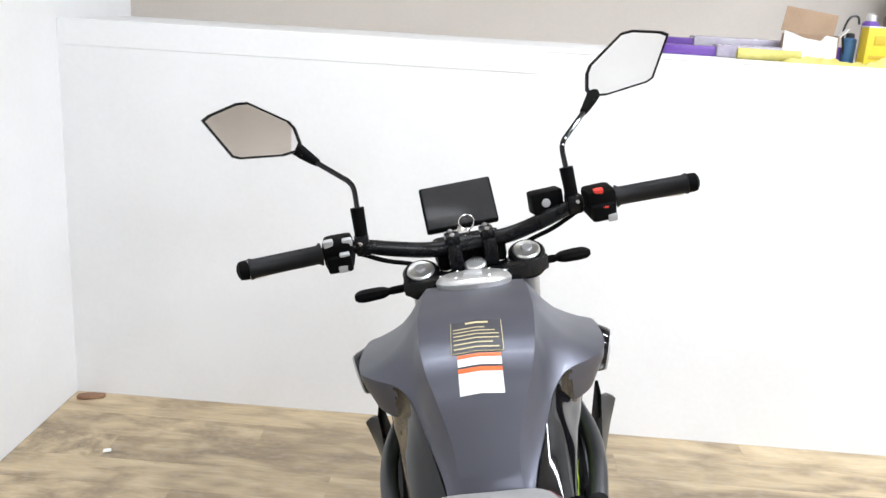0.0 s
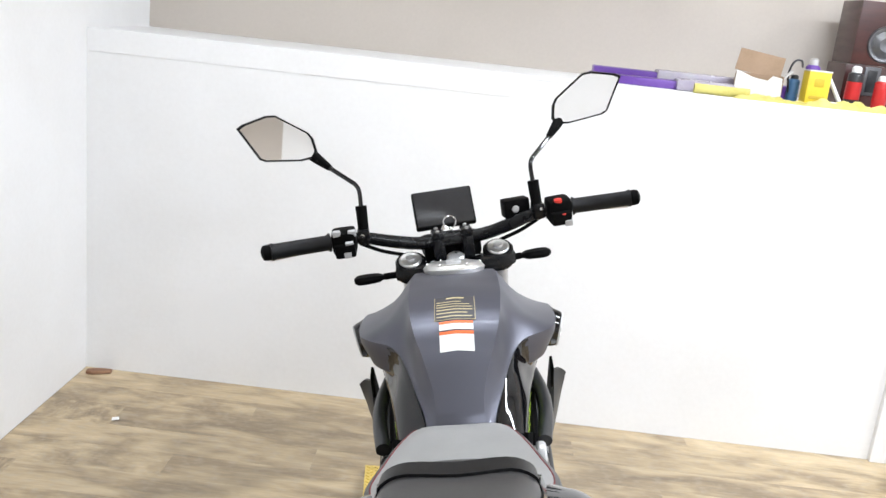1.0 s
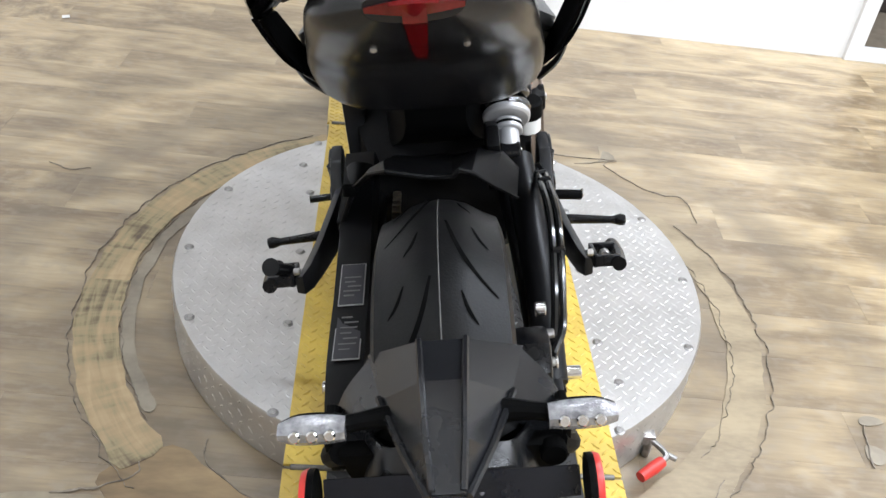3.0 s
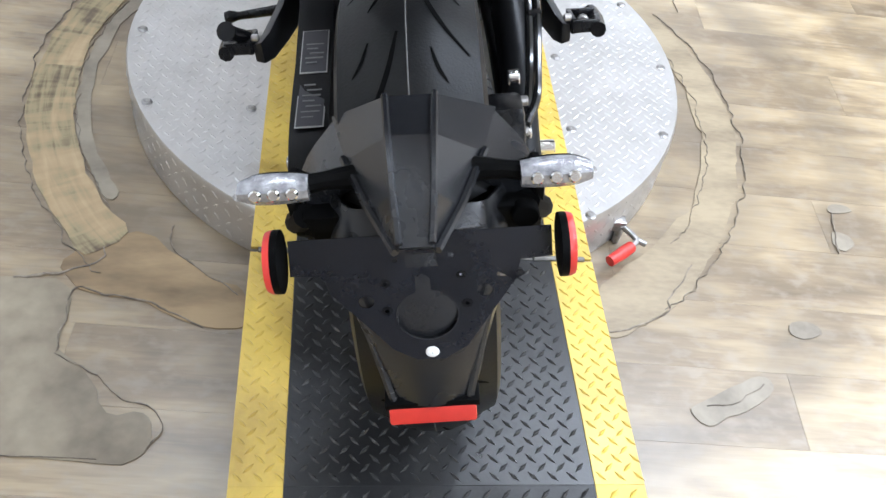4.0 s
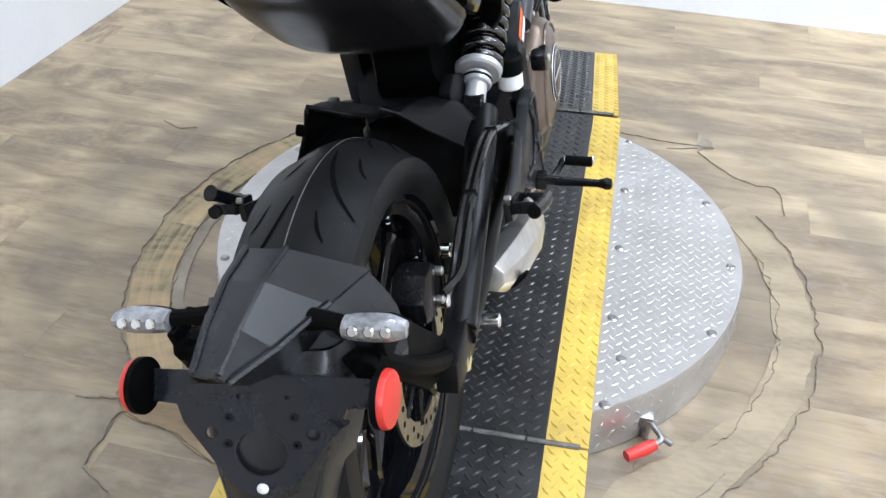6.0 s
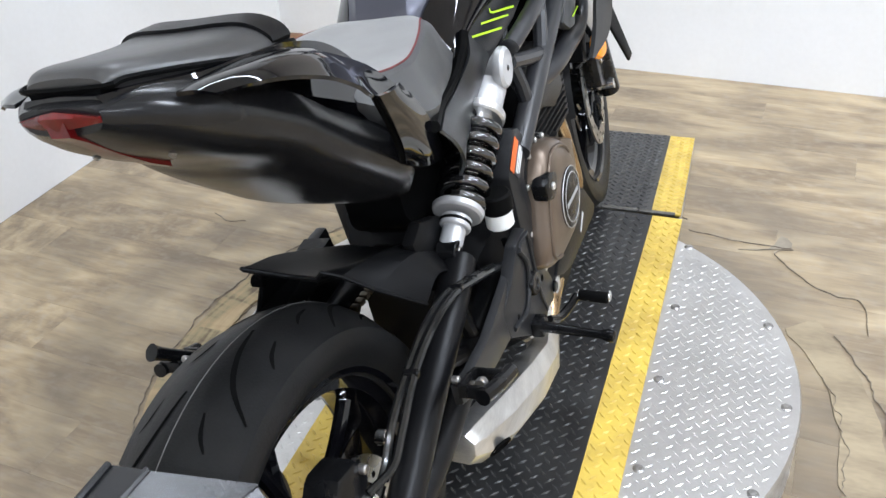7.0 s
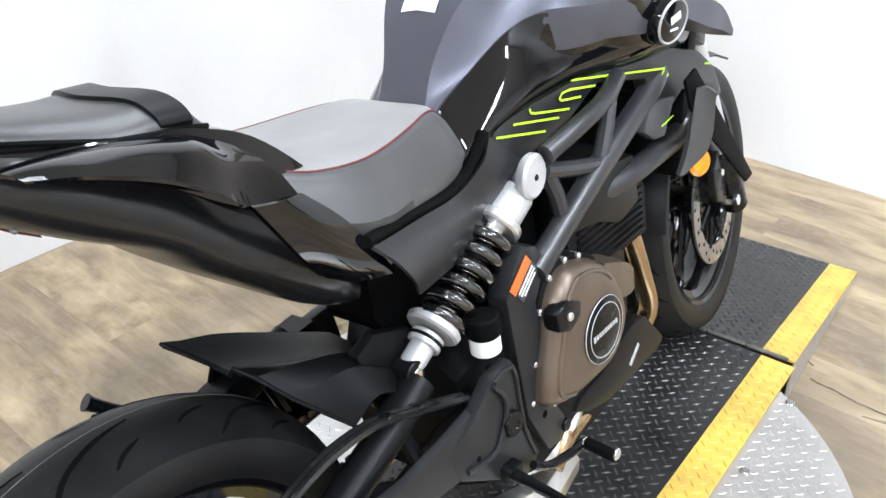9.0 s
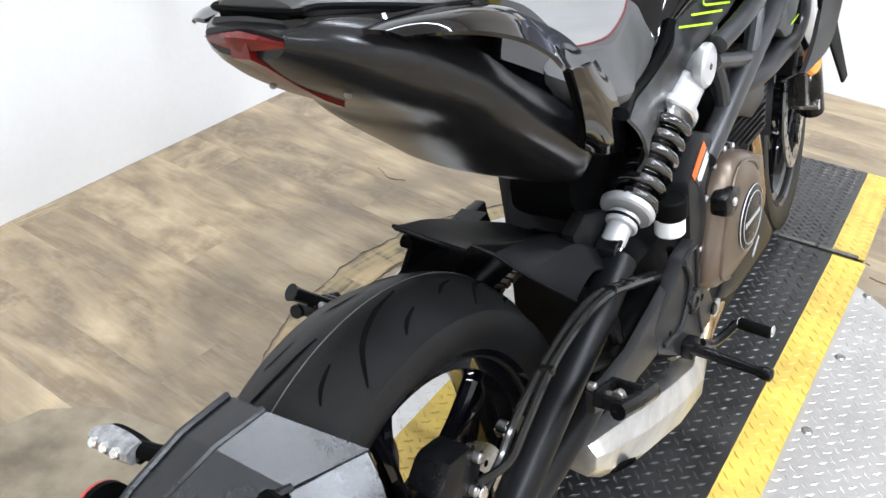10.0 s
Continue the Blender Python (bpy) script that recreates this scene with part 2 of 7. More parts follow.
def ring_material():
    """Bare plywood round the turntable: grain along the arc, short marks across it."""
    mt = bpy.data.materials.new("ring_plywood")
    mt.use_nodes = True
    nt = mt.node_tree
    b = nt.nodes["Principled BSDF"]
    L = nt.links.new
    geo = nt.nodes.new("ShaderNodeNewGeometry")
    off = nt.nodes.new("ShaderNodeVectorMath")
    off.operation = "SUBTRACT"
    off.inputs[1].default_value = (0.278, 1.262, 0.0)
    L(geo.outputs["Position"], off.inputs[0])
    far = nt.nodes.new("ShaderNodeVectorMath")
    far.operation = "LENGTH"
    L(off.outputs[0], far.inputs[0])
    sep = nt.nodes.new("ShaderNodeSeparateXYZ")
    L(off.outputs[0], sep.inputs[0])
    turn = nt.nodes.new("ShaderNodeMath")
    turn.operation = "ARCTAN2"
    L(sep.outputs["Y"], turn.inputs[0])
    L(sep.outputs["X"], turn.inputs[1])
    polar = nt.nodes.new("ShaderNodeCombineXYZ")
    L(far.outputs["Value"], polar.inputs["X"])
    L(turn.outputs[0], polar.inputs["Y"])

    def streak(sx, sy, detail):
        mp = nt.nodes.new("ShaderNodeMapping")
        mp.inputs["Scale"].default_value = (sx, sy, 1)
        L(polar.outputs[0], mp.inputs[0])
        n = nt.nodes.new("ShaderNodeTexNoise")
        n.inputs["Scale"].default_value, n.inputs["Detail"].default_value, n.inputs["Distortion"].default_value = 1.0, detail, 0.6
        L(mp.outputs[0], n.inputs["Vector"])
        return n
    along, across, wide = streak(70, 5, 4), streak(9, 34, 3), streak(6, 4, 3)
    total = nt.nodes.new("ShaderNodeMath")
    total.operation = "MULTIPLY_ADD"
    total.inputs[1].default_value = 0.45
    L(along.outputs[0], total.inputs[0])
    part_b = nt.nodes.new("ShaderNodeMath")
    part_b.operation = "MULTIPLY_ADD"
    part_b.inputs[1].default_value = 0.5
    L(wide.outputs[0], part_b.inputs[0])
    part_c = nt.nodes.new("ShaderNodeMath")
    part_c.operation = "MULTIPLY"
    part_c.inputs[1].default_value = 0.32
    L(across.outputs[0], part_c.inputs[0])
    L(part_c.outputs[0], part_b.inputs[2])
    L(part_b.outputs[0], total.inputs[2])
    ramp = nt.nodes.new("ShaderNodeValToRGB")
    el = ramp.color_ramp.elements
    el[0].position, el[0].color = 0.48, (0.11, 0.074, 0.042, 1)
    el[1].position, el[1].color = 0.80, (0.45, 0.335, 0.190, 1)
    mid = el.new(0.60)
    mid.color = (0.30, 0.245, 0.135, 1)
    mid = el.new(0.68)
    mid.color = (0.385, 0.275, 0.150, 1)
    L(total.outputs[0], ramp.inputs[0])
    L(ramp.outputs[0], b.inputs["Base Color"])
    b.inputs["Roughness"].default_value = 0.5
    bp = nt.nodes.new("ShaderNodeBump")
    bp.inputs["Strength"].default_value, bp.inputs["Distance"].default_value = 0.3, 0.002
    L(along.outputs[0], bp.inputs["Height"])
    L(bp.outputs[0], b.inputs["Normal"])
    return mt


M = {}
M["ring"] = ring_material()
M["scuffed"] = surface("scuffed_plank", (0.335, 0.268, 0.172), (0.205, 0.160, 0.103), 0.42, scale=5, fine=40, bump=0.25, stretch=(1, 2.5, 1))
M["white_wall"] = surface("white_wall", (0.80, 0.80, 0.80), (0.74, 0.735, 0.725), 0.55, scale=1.6, fine=60, bump=0.06, spec=0.3)
M["upper_wall"] = surface("upper_wall", (0.52, 0.472, 0.420), (0.46, 0.415, 0.368), 0.7, scale=1.2, fine=80, bump=0.08, spec=0.2)
M["ceiling"] = surface("ceiling_paint", (0.78, 0.77, 0.74), (0.70, 0.685, 0.65), 0.8, scale=2, fine=50, bump=0.1, spec=0.2)
M["plank"] = plank_material()
M["subfloor"] = surface("subfloor_dark", (0.20, 0.162, 0.118), None, 0.85, scale=20, bump=0.2)
M["concrete"] = surface("bare_concrete", (0.34, 0.285, 0.200), (0.135, 0.106, 0.072), 0.5, scale=7, fine=26, bump=0.3)
M["underlay"] = surface("bare_plywood", (0.33, 0.230, 0.120), (0.165, 0.112, 0.060), 0.58, scale=7, fine=40, bump=0.25, stretch=(0.7, 2, 1))
M["glue"] = surface("worn_grey_floor", (0.30, 0.258, 0.195), (0.17, 0.142, 0.106), 0.5, scale=9, fine=60, bump=0.3)
M["crack"] = surface("crack_dark", (0.12, 0.10, 0.08), (0.32, 0.27, 0.21), 0.9, scale=40, bump=0.3)
M["steel"] = surface("tread_steel", (0.62, 0.61, 0.60), (0.50, 0.49, 0.475), 0.36, 0.85, scale=9, fine=200, bump=0.08, rvar=0.1)
M["yellow"] = surface("safety_yellow", (0.66, 0.47, 0.085), (0.47, 0.32, 0.065), 0.40, scale=11, fine=90, bump=0.12)
M["ramp_black"] = surface("ramp_black", (0.012, 0.012, 0.0125), (0.030, 0.0295, 0.0285), 0.32, scale=8, fine=140, bump=0.15, rvar=0.14, spec=0.45)
M["ramp_side"] = surface("ramp_side_grey", (0.20, 0.19, 0.18), (0.11, 0.10, 0.095), 0.5, 0.4, scale=12, bump=0.2)
M["ramp_lug"] = surface("ramp_worn_lug", (0.050, 0.049, 0.047), (0.018, 0.018, 0.018), 0.28, 0.2, scale=14, fine=200, bump=0.1)
M["hinge"] = surface("grimy_steel", (0.10, 0.095, 0.085), (0.20, 0.19, 0.175), 0.45, 0.7, scale=50)
M["bolt"] = surface("zinc_bolt", (0.42, 0.41, 0.40), (0.25, 0.24, 0.23), 0.35, 0.9, scale=60)
M["lamp_white"] = surface("lamp_diffuser", (0.9, 0.9, 0.9), None, 0.4, emit=((0.90, 0.96, 1.0), 9.0))
M["lamp_body"] = surface("lamp_housing", (0.82, 0.82, 0.80), None, 0.45)

# ---------- the room ----------
ROOM = pose(-1.242, 3.082, 0, 0, 0, -2.9)
UP = 3.0


def slab(name, lo, hi, material, bevel=0.0, label="", cat="", smooth=0):
    c = [(a + b) / 2 for a, b in zip(lo, hi)]
    s = [b - a for a, b in zip(lo, hi)]
    ob = part(name, box(c, s, bevel), material, None, "", smooth, ROOM)
    return tagged(ob, label, cat, "", "structure")


LEDGE, DOOR0, DOOR1 = 1.352, 3.18, 4.35
slab("floor", (-0.2, -8.0, -0.12), (5.8, 0.9, -0.006), M["subfloor"], label="worn wood-look vinyl plank floor, cracked and patched", cat="floor")
slab("wall_left", (-0.15, -8.0, 0), (0, 0.9, UP), M["white_wall"], label="white painted side wall panel", cat="wall")
slab("wall_back_lower", (0.0, 0.0, 0), (DOOR0, 0.12, 1.3385), M["white_wall"], label="white painted half-height wall panel", cat="wall")
slab("wall_back_upper", (0.0, 0.62, 1.3), (5.8, 0.75, UP), M["upper_wall"], label="beige upper wall set back behind the ledge", cat="wall")
slab("ledge", (0.0, 0.0, 1.339), (5.65, 0.619, LEDGE), M["white_wall"], 0.002, "white ledge board on top of the half wall", "ledge")
slab("trim", (0.002, -0.0018, 1.268), (1.62, 0.0005, 1.3545), M["white_wall"], 0.001, "thin white board along the top of the wall", "trim")
slab("trim", (DOOR0 - 0.005, -0.022, 0), (DOOR0 + 0.055, 0.12, 1.338), M["white_wall"], 0.003, "white door casing with a worn edge", "trim")
slab("trim", (DOOR0 + 0.055, -0.02, 0), (DOOR1, 0.10, 0.02), M["white_wall"], 0.003, "white threshold strip under a dark opening", "trim")
slab("wall_back_right", (DOOR1, 0.0, 0), (5.8, 0.12, 1.338), M["white_wall"], label="white painted wall beside the opening", cat="wall")
# near-black sheet puts the opening's darkness into colour
slab("backdrop", (DOOR0 + 0.055, 0.60, 0), (DOOR1, 0.618, 1.338), surface("opening_dark_paint", (0.03, 0.025, 0.022), (0.05, 0.035, 0.03), 0.4, scale=3), label="near-black sheet that paints the dark of the opening under the ledge", cat="opening")
slab("wall_right", (5.65, -8.0, 0), (5.8, 0.62, UP), M["white_wall"], label="plain white wall closing the room", cat="wall")
slab("wall_rear_left", (-0.15, -8.15, 0), (2.85, -8.0, UP), M["upper_wall"], label="plain beige wall closing the room", cat="wall")
slab("wall_rear_right", (2.85, -8.15, 0), (5.8, -8.0, UP), M["white_wall"], label="plain white wall closing the room", cat="wall")
slab("ceiling", (-0.15, -8.15, UP), (5.8, 0.9, UP + 0.1), M["ceiling"], label="plain off-white ceiling", cat="ceiling")


def ceiling_light(u, v, turn, share):
    m = ROOM @ pose(u, v, UP, 0, 0, turn)
    t = thing("ceiling_light", m, "long white ceiling strip light with bright tubes", "ceiling light", "strip lights on the ceiling")
    part("frame", box((0, 0, -0.03), (1.25, 0.16, 0.06), 0.004), M["lamp_body"], t)
    for s in (-0.045, 0.045):
        part("tube", cyl((-0.58, s, -0.075), (0.58, s, -0.075), 0.013, 12), M["lamp_white"], t, "glowing fluorescent tube")
    lamp = bpy.data.lights.new("ceiling_lamp", "AREA")
    lamp.shape, lamp.size, lamp.size_y = "RECTANGLE", 1.2, 0.14
    lamp.energy, lamp.color = LAMP_POWER * share, (0.87, 0.945, 1.06)
    ob = new("ceiling_lamp", lamp)
    ob.matrix_world = m @ Matrix.Translation((0, 0, -0.095))
    ob.parent = None


for u, v, share in ((1.0, -1.3, 0.50), (3.0, -1.2, 1.15), (4.7, -1.3, 1.3), (3.4, -3.0, 1.3), (1.0, -3.2, 0.10), (3.0, -5.6, 2.3)):
    ceiling_light(u, v, 0, share)

# ---------- the turntable and the ramp ----------
CX, CY, DISC_R, TOP = 0.278, 1.262, 0.575, 0.116
XH, STRIPE = 0.287, 0.073


def lug_bm(spots, length, width, height):
    """Raised lozenges of tread plate: spots of (matrix)."""
    verts, faces = [], []
    for m in spots:
        k = len(verts)
        for v in ((-length / 2, 0, 0), (0, -width / 2, 0), (length / 2, 0, 0), (0, width / 2, 0), (-length * 0.25, 0, height), (length * 0.25, 0, height)):
            verts.append(m @ Vector(v))
        for f in ((0, 1, 4), (1, 5, 4), (1, 2, 5), (2, 3, 5), (3, 4, 5), (3, 0, 4)):
            faces.append([k + i for i in f])
    me = bpy.data.meshes.new("tmp")
    me.from_pydata(verts, [], faces)
    bm = bmesh.new()
    bm.from_mesh(me)
    bpy.data.meshes.remove(me)
    return bm


def lug_spots(x0, x1, y0, y1, pitch, inside, base=Matrix(), tilt=45):
    """Rows of lugs, each row leaning the other way and shifted by half a pitch."""
    out = []
    for i in range(int((y1 - y0) / pitch * 2)):
        y = y0 + (i + 0.5) * pitch / 2
        for j in range(int((x1 - x0) / pitch) + 1):
            x = x0 + (j + 0.35 + 0.5 * (i % 2)) * pitch
            if x < x1 - 0.004 and inside(x, y):
                out.append(base @ Matrix.Translation((x, y, 0)) @ pose(0, 0, 0, 0, 0, tilt if i % 2 else -tilt))
    return out


turntable = thing("turntable", pose(CX, CY, 0), "round raised steel tread-plate turntable on the floor", "turntable")
part("drum", lathe([(0.001, 0.0), (DISC_R - 0.01, 0.0), (DISC_R, 0.002), (DISC_R, TOP - 0.006), (DISC_R - 0.003, TOP), (0.001, TOP)], (0, 0, 0), 96, "z"), M["steel"], turntable)
spots = lug_spots(-DISC_R, DISC_R, -DISC_R, DISC_R, 0.0275, lambda x, y: math.hypot(x, y) < DISC_R - 0.014 and abs(x - 0.001 + 0.0087 * y) > XH + 0.006, Matrix.Translation((0, 0, TOP)))
o = part("tread", lug_bm(spots, 0.0185, 0.0056, 0.0009), M["steel"], turntable, smooth=0)
o["kind"] = "stuff"
spots = []
for k in range(132):
    for r in range(4):
        a = 2 * math.pi * k / 132
        spots.append(Matrix.Translation((DISC_R * math.cos(a), DISC_R * math.sin(a), 0.018 + 0.027 * r)) @ Euler((0, 0, a)).to_matrix().to_4x4() @ pose(0, 0, 0, 90, 0, 90) @ pose(0, 0, 0, 0, 0, 45 if (k + r) % 2 else -45))
o = part("rim_tread", lug_bm(spots, 0.0180, 0.0058, 0.0013), M["steel"], turntable, smooth=0)
o["kind"] = "stuff"
BOLTS = [(s * 0.312, -0.473 + 0.2365 * k) for s in (-1, 1) for k in range(5)] + [(s * x, y) for s in (-1, 1) for x, y in ((0.548, -0.01), (0.503, -0.236), (0.503, 0.226))] + [(0.335, -0.35), (-0.34, 0.36)]
for x, y in BOLTS:
    part("bolt", lathe([(0.0005, TOP + 0.0045), (0.003, TOP + 0.004), (0.0065, TOP + 0.004), (0.008, TOP + 0.002), (0.0105, TOP + 0.001), (0.0105, TOP)], (x, y, 0), 12, "z"), M["bolt"], turntable)


def ramp_section(name, cx, ya, length, za, zb, yaw, label, gap=0.004):
    """A section from its near middle (cx, ya), its top from za to zb, with a black middle and yellow edges."""
    t = thing(name, pose(0, 0, 0), label, "ramp")
    flat = Matrix.Translation((cx, ya, 0)) @ Matrix.Rotation(radians(yaw), 4, "Z")
    base = flat @ Matrix.Translation((0, 0, za)) @ Matrix.Rotation(math.atan2(zb - za, length), 4, "X")
    slant = math.hypot(length, zb - za)
    th = 0.006
    for n, a, b, mt in (("deck", STRIPE - XH, XH - STRIPE, M["ramp_black"]), ("edge_stripe", -XH, STRIPE - XH, M["yellow"]), ("edge_stripe", XH - STRIPE, XH, M["yellow"])):
        part(n, box(((a + b) / 2, slant / 2, -th / 2), (b - a - 0.0006, slant - gap, th), 0.0008), mt, t, "yellow painted tread edge" if n != "deck" else "", 0, base)
        pts = lug_spots(a + 0.002, b - 0.002, 0.006, slant - 0.006, 0.0275, lambda x, y: True, base)
        o = part(n + "_tread", lug_bm(pts, 0.0215, 0.0066, 0.0024), M["ramp_lug"] if n == "deck" else mt, t, smooth=0)
        o["kind"] = "stuff"
    return t, flat


def hinge_row(owner, flat, y):
    for k in range(6):
        a = -XH + 0.012 + k * (2 * XH - 0.024) / 6
        part("hinge", cyl((a, y, TOP + 0.009), (a + (2 * XH - 0.024) / 6 - 0.002, y, TOP + 0.009), 0.0052, 10), M["hinge"], owner, "dark steel hinge knuckle", m=flat)


BRIDGE, EXIT, ZE = 1.170, 0.610, 0.028
ramp, flat = ramp_section("ramp_bridge", 0.284, 0.672, BRIDGE, TOP + 0.008, TOP + 0.008, 0.5, "black tread-plate bridge with yellow edges across the turntable")
front, flat = ramp_section("ramp_exit", 0.268, 1.848, EXIT, TOP + 0.008, ZE, 2.5, "black tread-plate ramp with yellow edges sloping to the floor")
hinge_row(front, flat, -0.003)
for x in (-XH + 0.003, XH - 0.003):
    part("side_wall", prism([(0.002, 0.001), (EXIT - 0.012, 0.001), (EXIT - 0.012, ZE - 0.008), (0.002, TOP - 0.001)], x - 0.002, x + 0.002, "yz", 0), M["steel"], front, "steel tread-plate side skirt", m=flat)
    spots = [Matrix.Translation((x + math.copysign(0.0021, x), y, z)) @ pose(0, 0, 0, 90, 0, 90 if x > 0 else -90) @ pose(0, 0, 0, 0, 0, 45 if (i + j) % 2 else -45) for i, y in enumerate(np.arange(0.016, EXIT - 0.03, 0.0205)) for j, z in enumerate(np.arange(0.014, TOP, 0.0205)) if z < TOP - 0.012 - y * (TOP - ZE) / EXIT]
    o = part("side_tread", lug_bm(spots, 0.0190, 0.0055, 0.0010), M["steel"], front, smooth=0, m=flat)
    o["kind"] = "stuff"
part("end_lip", box((0, EXIT - 0.006, (ZE - 0.004) / 2), (2 * XH - 0.004, 0.008, ZE - 0.006), 0.002), M["ramp_black"], front, m=flat)
LEVEL, RUN, TURN = 0.412, 1.30, 1.0
bx, by = 0.284 + LEVEL * math.sin(radians(TURN)), 0.666 - LEVEL * math.cos(radians(TURN))
level, flat = ramp_section("ramp_landing", bx, by, LEVEL, TOP + 0.008, TOP + 0.008, TURN, "level black tread-plate landing with yellow edges", 0.0)
hinge_row(level, flat, LEVEL + 0.003)
for x in (-XH + 0.004, XH - 0.004):
    part("side_wall", box((x, LEVEL / 2, TOP / 2), (0.004, LEVEL - 0.006, TOP - 0.004), 0), M["ramp_side"], level, m=flat)
rear, flat = ramp_section("ramp_approach", bx + RUN * math.sin(radians(TURN)), by - RUN * math.cos(radians(TURN)), RUN, 0.012, TOP + 0.008, TURN, "sloping black tread-plate ramp with yellow edges", 0.0)
for x in (-XH + 0.004, XH - 0.004):
    part("side_wall", prism([(0.01, 0.001), (RUN - 0.003, 0.001), (RUN - 0.003, TOP - 0.002), (0.01, 0.004)], x - 0.002, x + 0.002, "yz", 0), M["ramp_side"], rear, m=flat)

# ---------- the motorcycle ----------
M["tank"] = surface("gunmetal_satin_paint", (0.100, 0.102, 0.126), (0.092, 0.094, 0.116), 0.42, 0.65, scale=3, fine=900, bump=0.02, rvar=0.03, coat=0.06)
M["gloss"] = surface("gloss_black_plastic", (0.003, 0.003, 0.004), (0.004, 0.004, 0.005), 0.05, scale=5, fine=300, bump=0.0, rvar=0.025, spec=0.5)
M["satin"] = surface("satin_black_plastic", (0.0045, 0.0045, 0.005), (0.0075, 0.0075, 0.008), 0.36, scale=9, fine=700, bump=0.08, rvar=0.08, spec=0.17)
M["hull"] = surface("hull_black_plastic", (0.010, 0.0102, 0.0115), (0.014, 0.0142, 0.0155), 0.24, scale=9, fine=900, bump=0.03, rvar=0.05, spec=0.36)
M["sheen"] = surface("semi_gloss_black_plastic", (0.010, 0.0104, 0.0118), (0.016, 0.0165, 0.018), 0.27, scale=9, fine=900, bump=0.06, rvar=0.06, spec=0.45)
M["guard"] = surface("mudguard_black_plastic", (0.0035, 0.0035, 0.0038), (0.006, 0.006, 0.0064), 0.42, scale=9, fine=700, bump=0.1, rvar=0.08, spec=0.1)
M["cast"] = surface("cast_dark_grey", (0.012, 0.0122, 0.0132), (0.019, 0.0193, 0.0205), 0.36, scale=14, fine=300, bump=0.1, spec=0.24)
M["matte"] = surface("matte_black_plastic", (0.003, 0.003, 0.003), (0.005, 0.005, 0.005), 0.5, scale=14, fine=500, bump=0.12, spec=0.03)
M["frame"] = surface("frame_satin_grey", (0.022, 0.0225, 0.0245), (0.029, 0.0295, 0.032), 0.34, scale=10, fine=400, bump=0.05, spec=0.5)
M["metal_black"] = surface("black_anodised", (0.004, 0.004, 0.0045), (0.007, 0.007, 0.0075), 0.26, 0.0, scale=20, fine=300, bump=0.05, spec=0.2)
M["rubber"] = surface("tyre_rubber", (0.0065, 0.0065, 0.0066), (0.0115, 0.0113, 0.0113), 0.42, scale=10, fine=350, bump=0.15, rvar=0.1, spec=0.16)
M["grip"] = surface("grip_rubber", (0.006, 0.006, 0.0065), (0.010, 0.010, 0.0105), 0.48, scale=30, fine=400, bump=0.2, spec=0.2)
# near-black that stands for shade in tyre grooves, holes and the wing lining
M["recess_shade"] = surface("recess_shade_black", (0.003, 0.003, 0.003), None, 0.9, bump=0, spec=0.05)
M["seam"] = surface("tyre_seam", (0.10, 0.098, 0.092), None, 0.7, scale=60)
M["silver"] = surface("cast_aluminium", (0.72, 0.72, 0.71), (0.58, 0.58, 0.57), 0.32, 0.85, scale=16, fine=300, bump=0.1)
M["satin_silver"] = surface("satin_silver_paint", (0.56, 0.56, 0.565), (0.44, 0.44, 0.445), 0.38, 0.45, scale=16, fine=400, bump=0.08)
M["chrome"] = surface("polished_steel", (0.80, 0.80, 0.80), (0.7, 0.7, 0.7), 0.12, 1.0, scale=20, bump=0)
M["exhaust"] = surface("brushed_steel", (0.70, 0.69, 0.66), (0.42, 0.405, 0.385), 0.32, 0.9, scale=9, fine=160, bump=0.06, stretch=(1, 0.4, 3))
M["bronze"] = surface("bronze_engine_paint", (0.155, 0.118, 0.090), (0.125, 0.095, 0.072), 0.36, 0.65, scale=8, fine=500, bump=0.05)
M["engine"] = surface("engine_black", (0.005, 0.005, 0.0055), (0.010, 0.0097, 0.0095), 0.42, 0.0, scale=18, fine=250, bump=0.15, spec=0.06)
# grey seat top, raised in tone to hold the light falling on it
M["seat_top"] = surface("grey_lit_seat_vinyl", (0.255, 0.252, 0.246), (0.215, 0.212, 0.207), 0.5, scale=10, fine=600, bump=0.25, spec=0.4, depth=0.001)
M["seat_side"] = surface("dark_seat_vinyl", (0.060, 0.060, 0.060), (0.074, 0.0735, 0.073), 0.42, scale=10, fine=600, bump=0.25, depth=0.001, spec=0.38)
M["pillion_top"] = surface("pillion_vinyl", (0.034, 0.0332, 0.033), (0.048, 0.0465, 0.0455), 0.36, scale=7, fine=600, bump=0.22, depth=0.001, spec=0.5)
M["spring"] = surface("gloss_black_enamel", (0.004, 0.004, 0.004), (0.005, 0.005, 0.005), 0.06, bump=0, rvar=0.02, coat=1.0)
M["stitch"] = surface("red_stitching", (0.15, 0.020, 0.022), (0.10, 0.018, 0.018), 0.7, scale=80)
M["red_lens"] = surface("red_lens", (0.13, 0.003, 0.004), (0.08, 0.002, 0.003), 0.14, scale=30, bump=0, coat=0.2, spec=0.4)
M["red_button"] = surface("red_button", (0.62, 0.035, 0.025), None, 0.4, bump=0)
M["amber"] = surface("amber_reflector", (0.85, 0.30, 0.02), (0.7, 0.22, 0.015), 0.2, scale=60, coat=0.5)
M["clear"] = surface("clear_lens", (0.34, 0.34, 0.35), (0.16, 0.16, 0.17), 0.12, 0.3, scale=90, fine=300, bump=0.4, coat=0.6)
M["orange"] = surface("orange_label", (0.85, 0.16, 0.03), None, 0.5, bump=0)
M["label_white"] = surface("white_label", (0.82, 0.82, 0.80), (0.76, 0.76, 0.74), 0.5, bump=0)
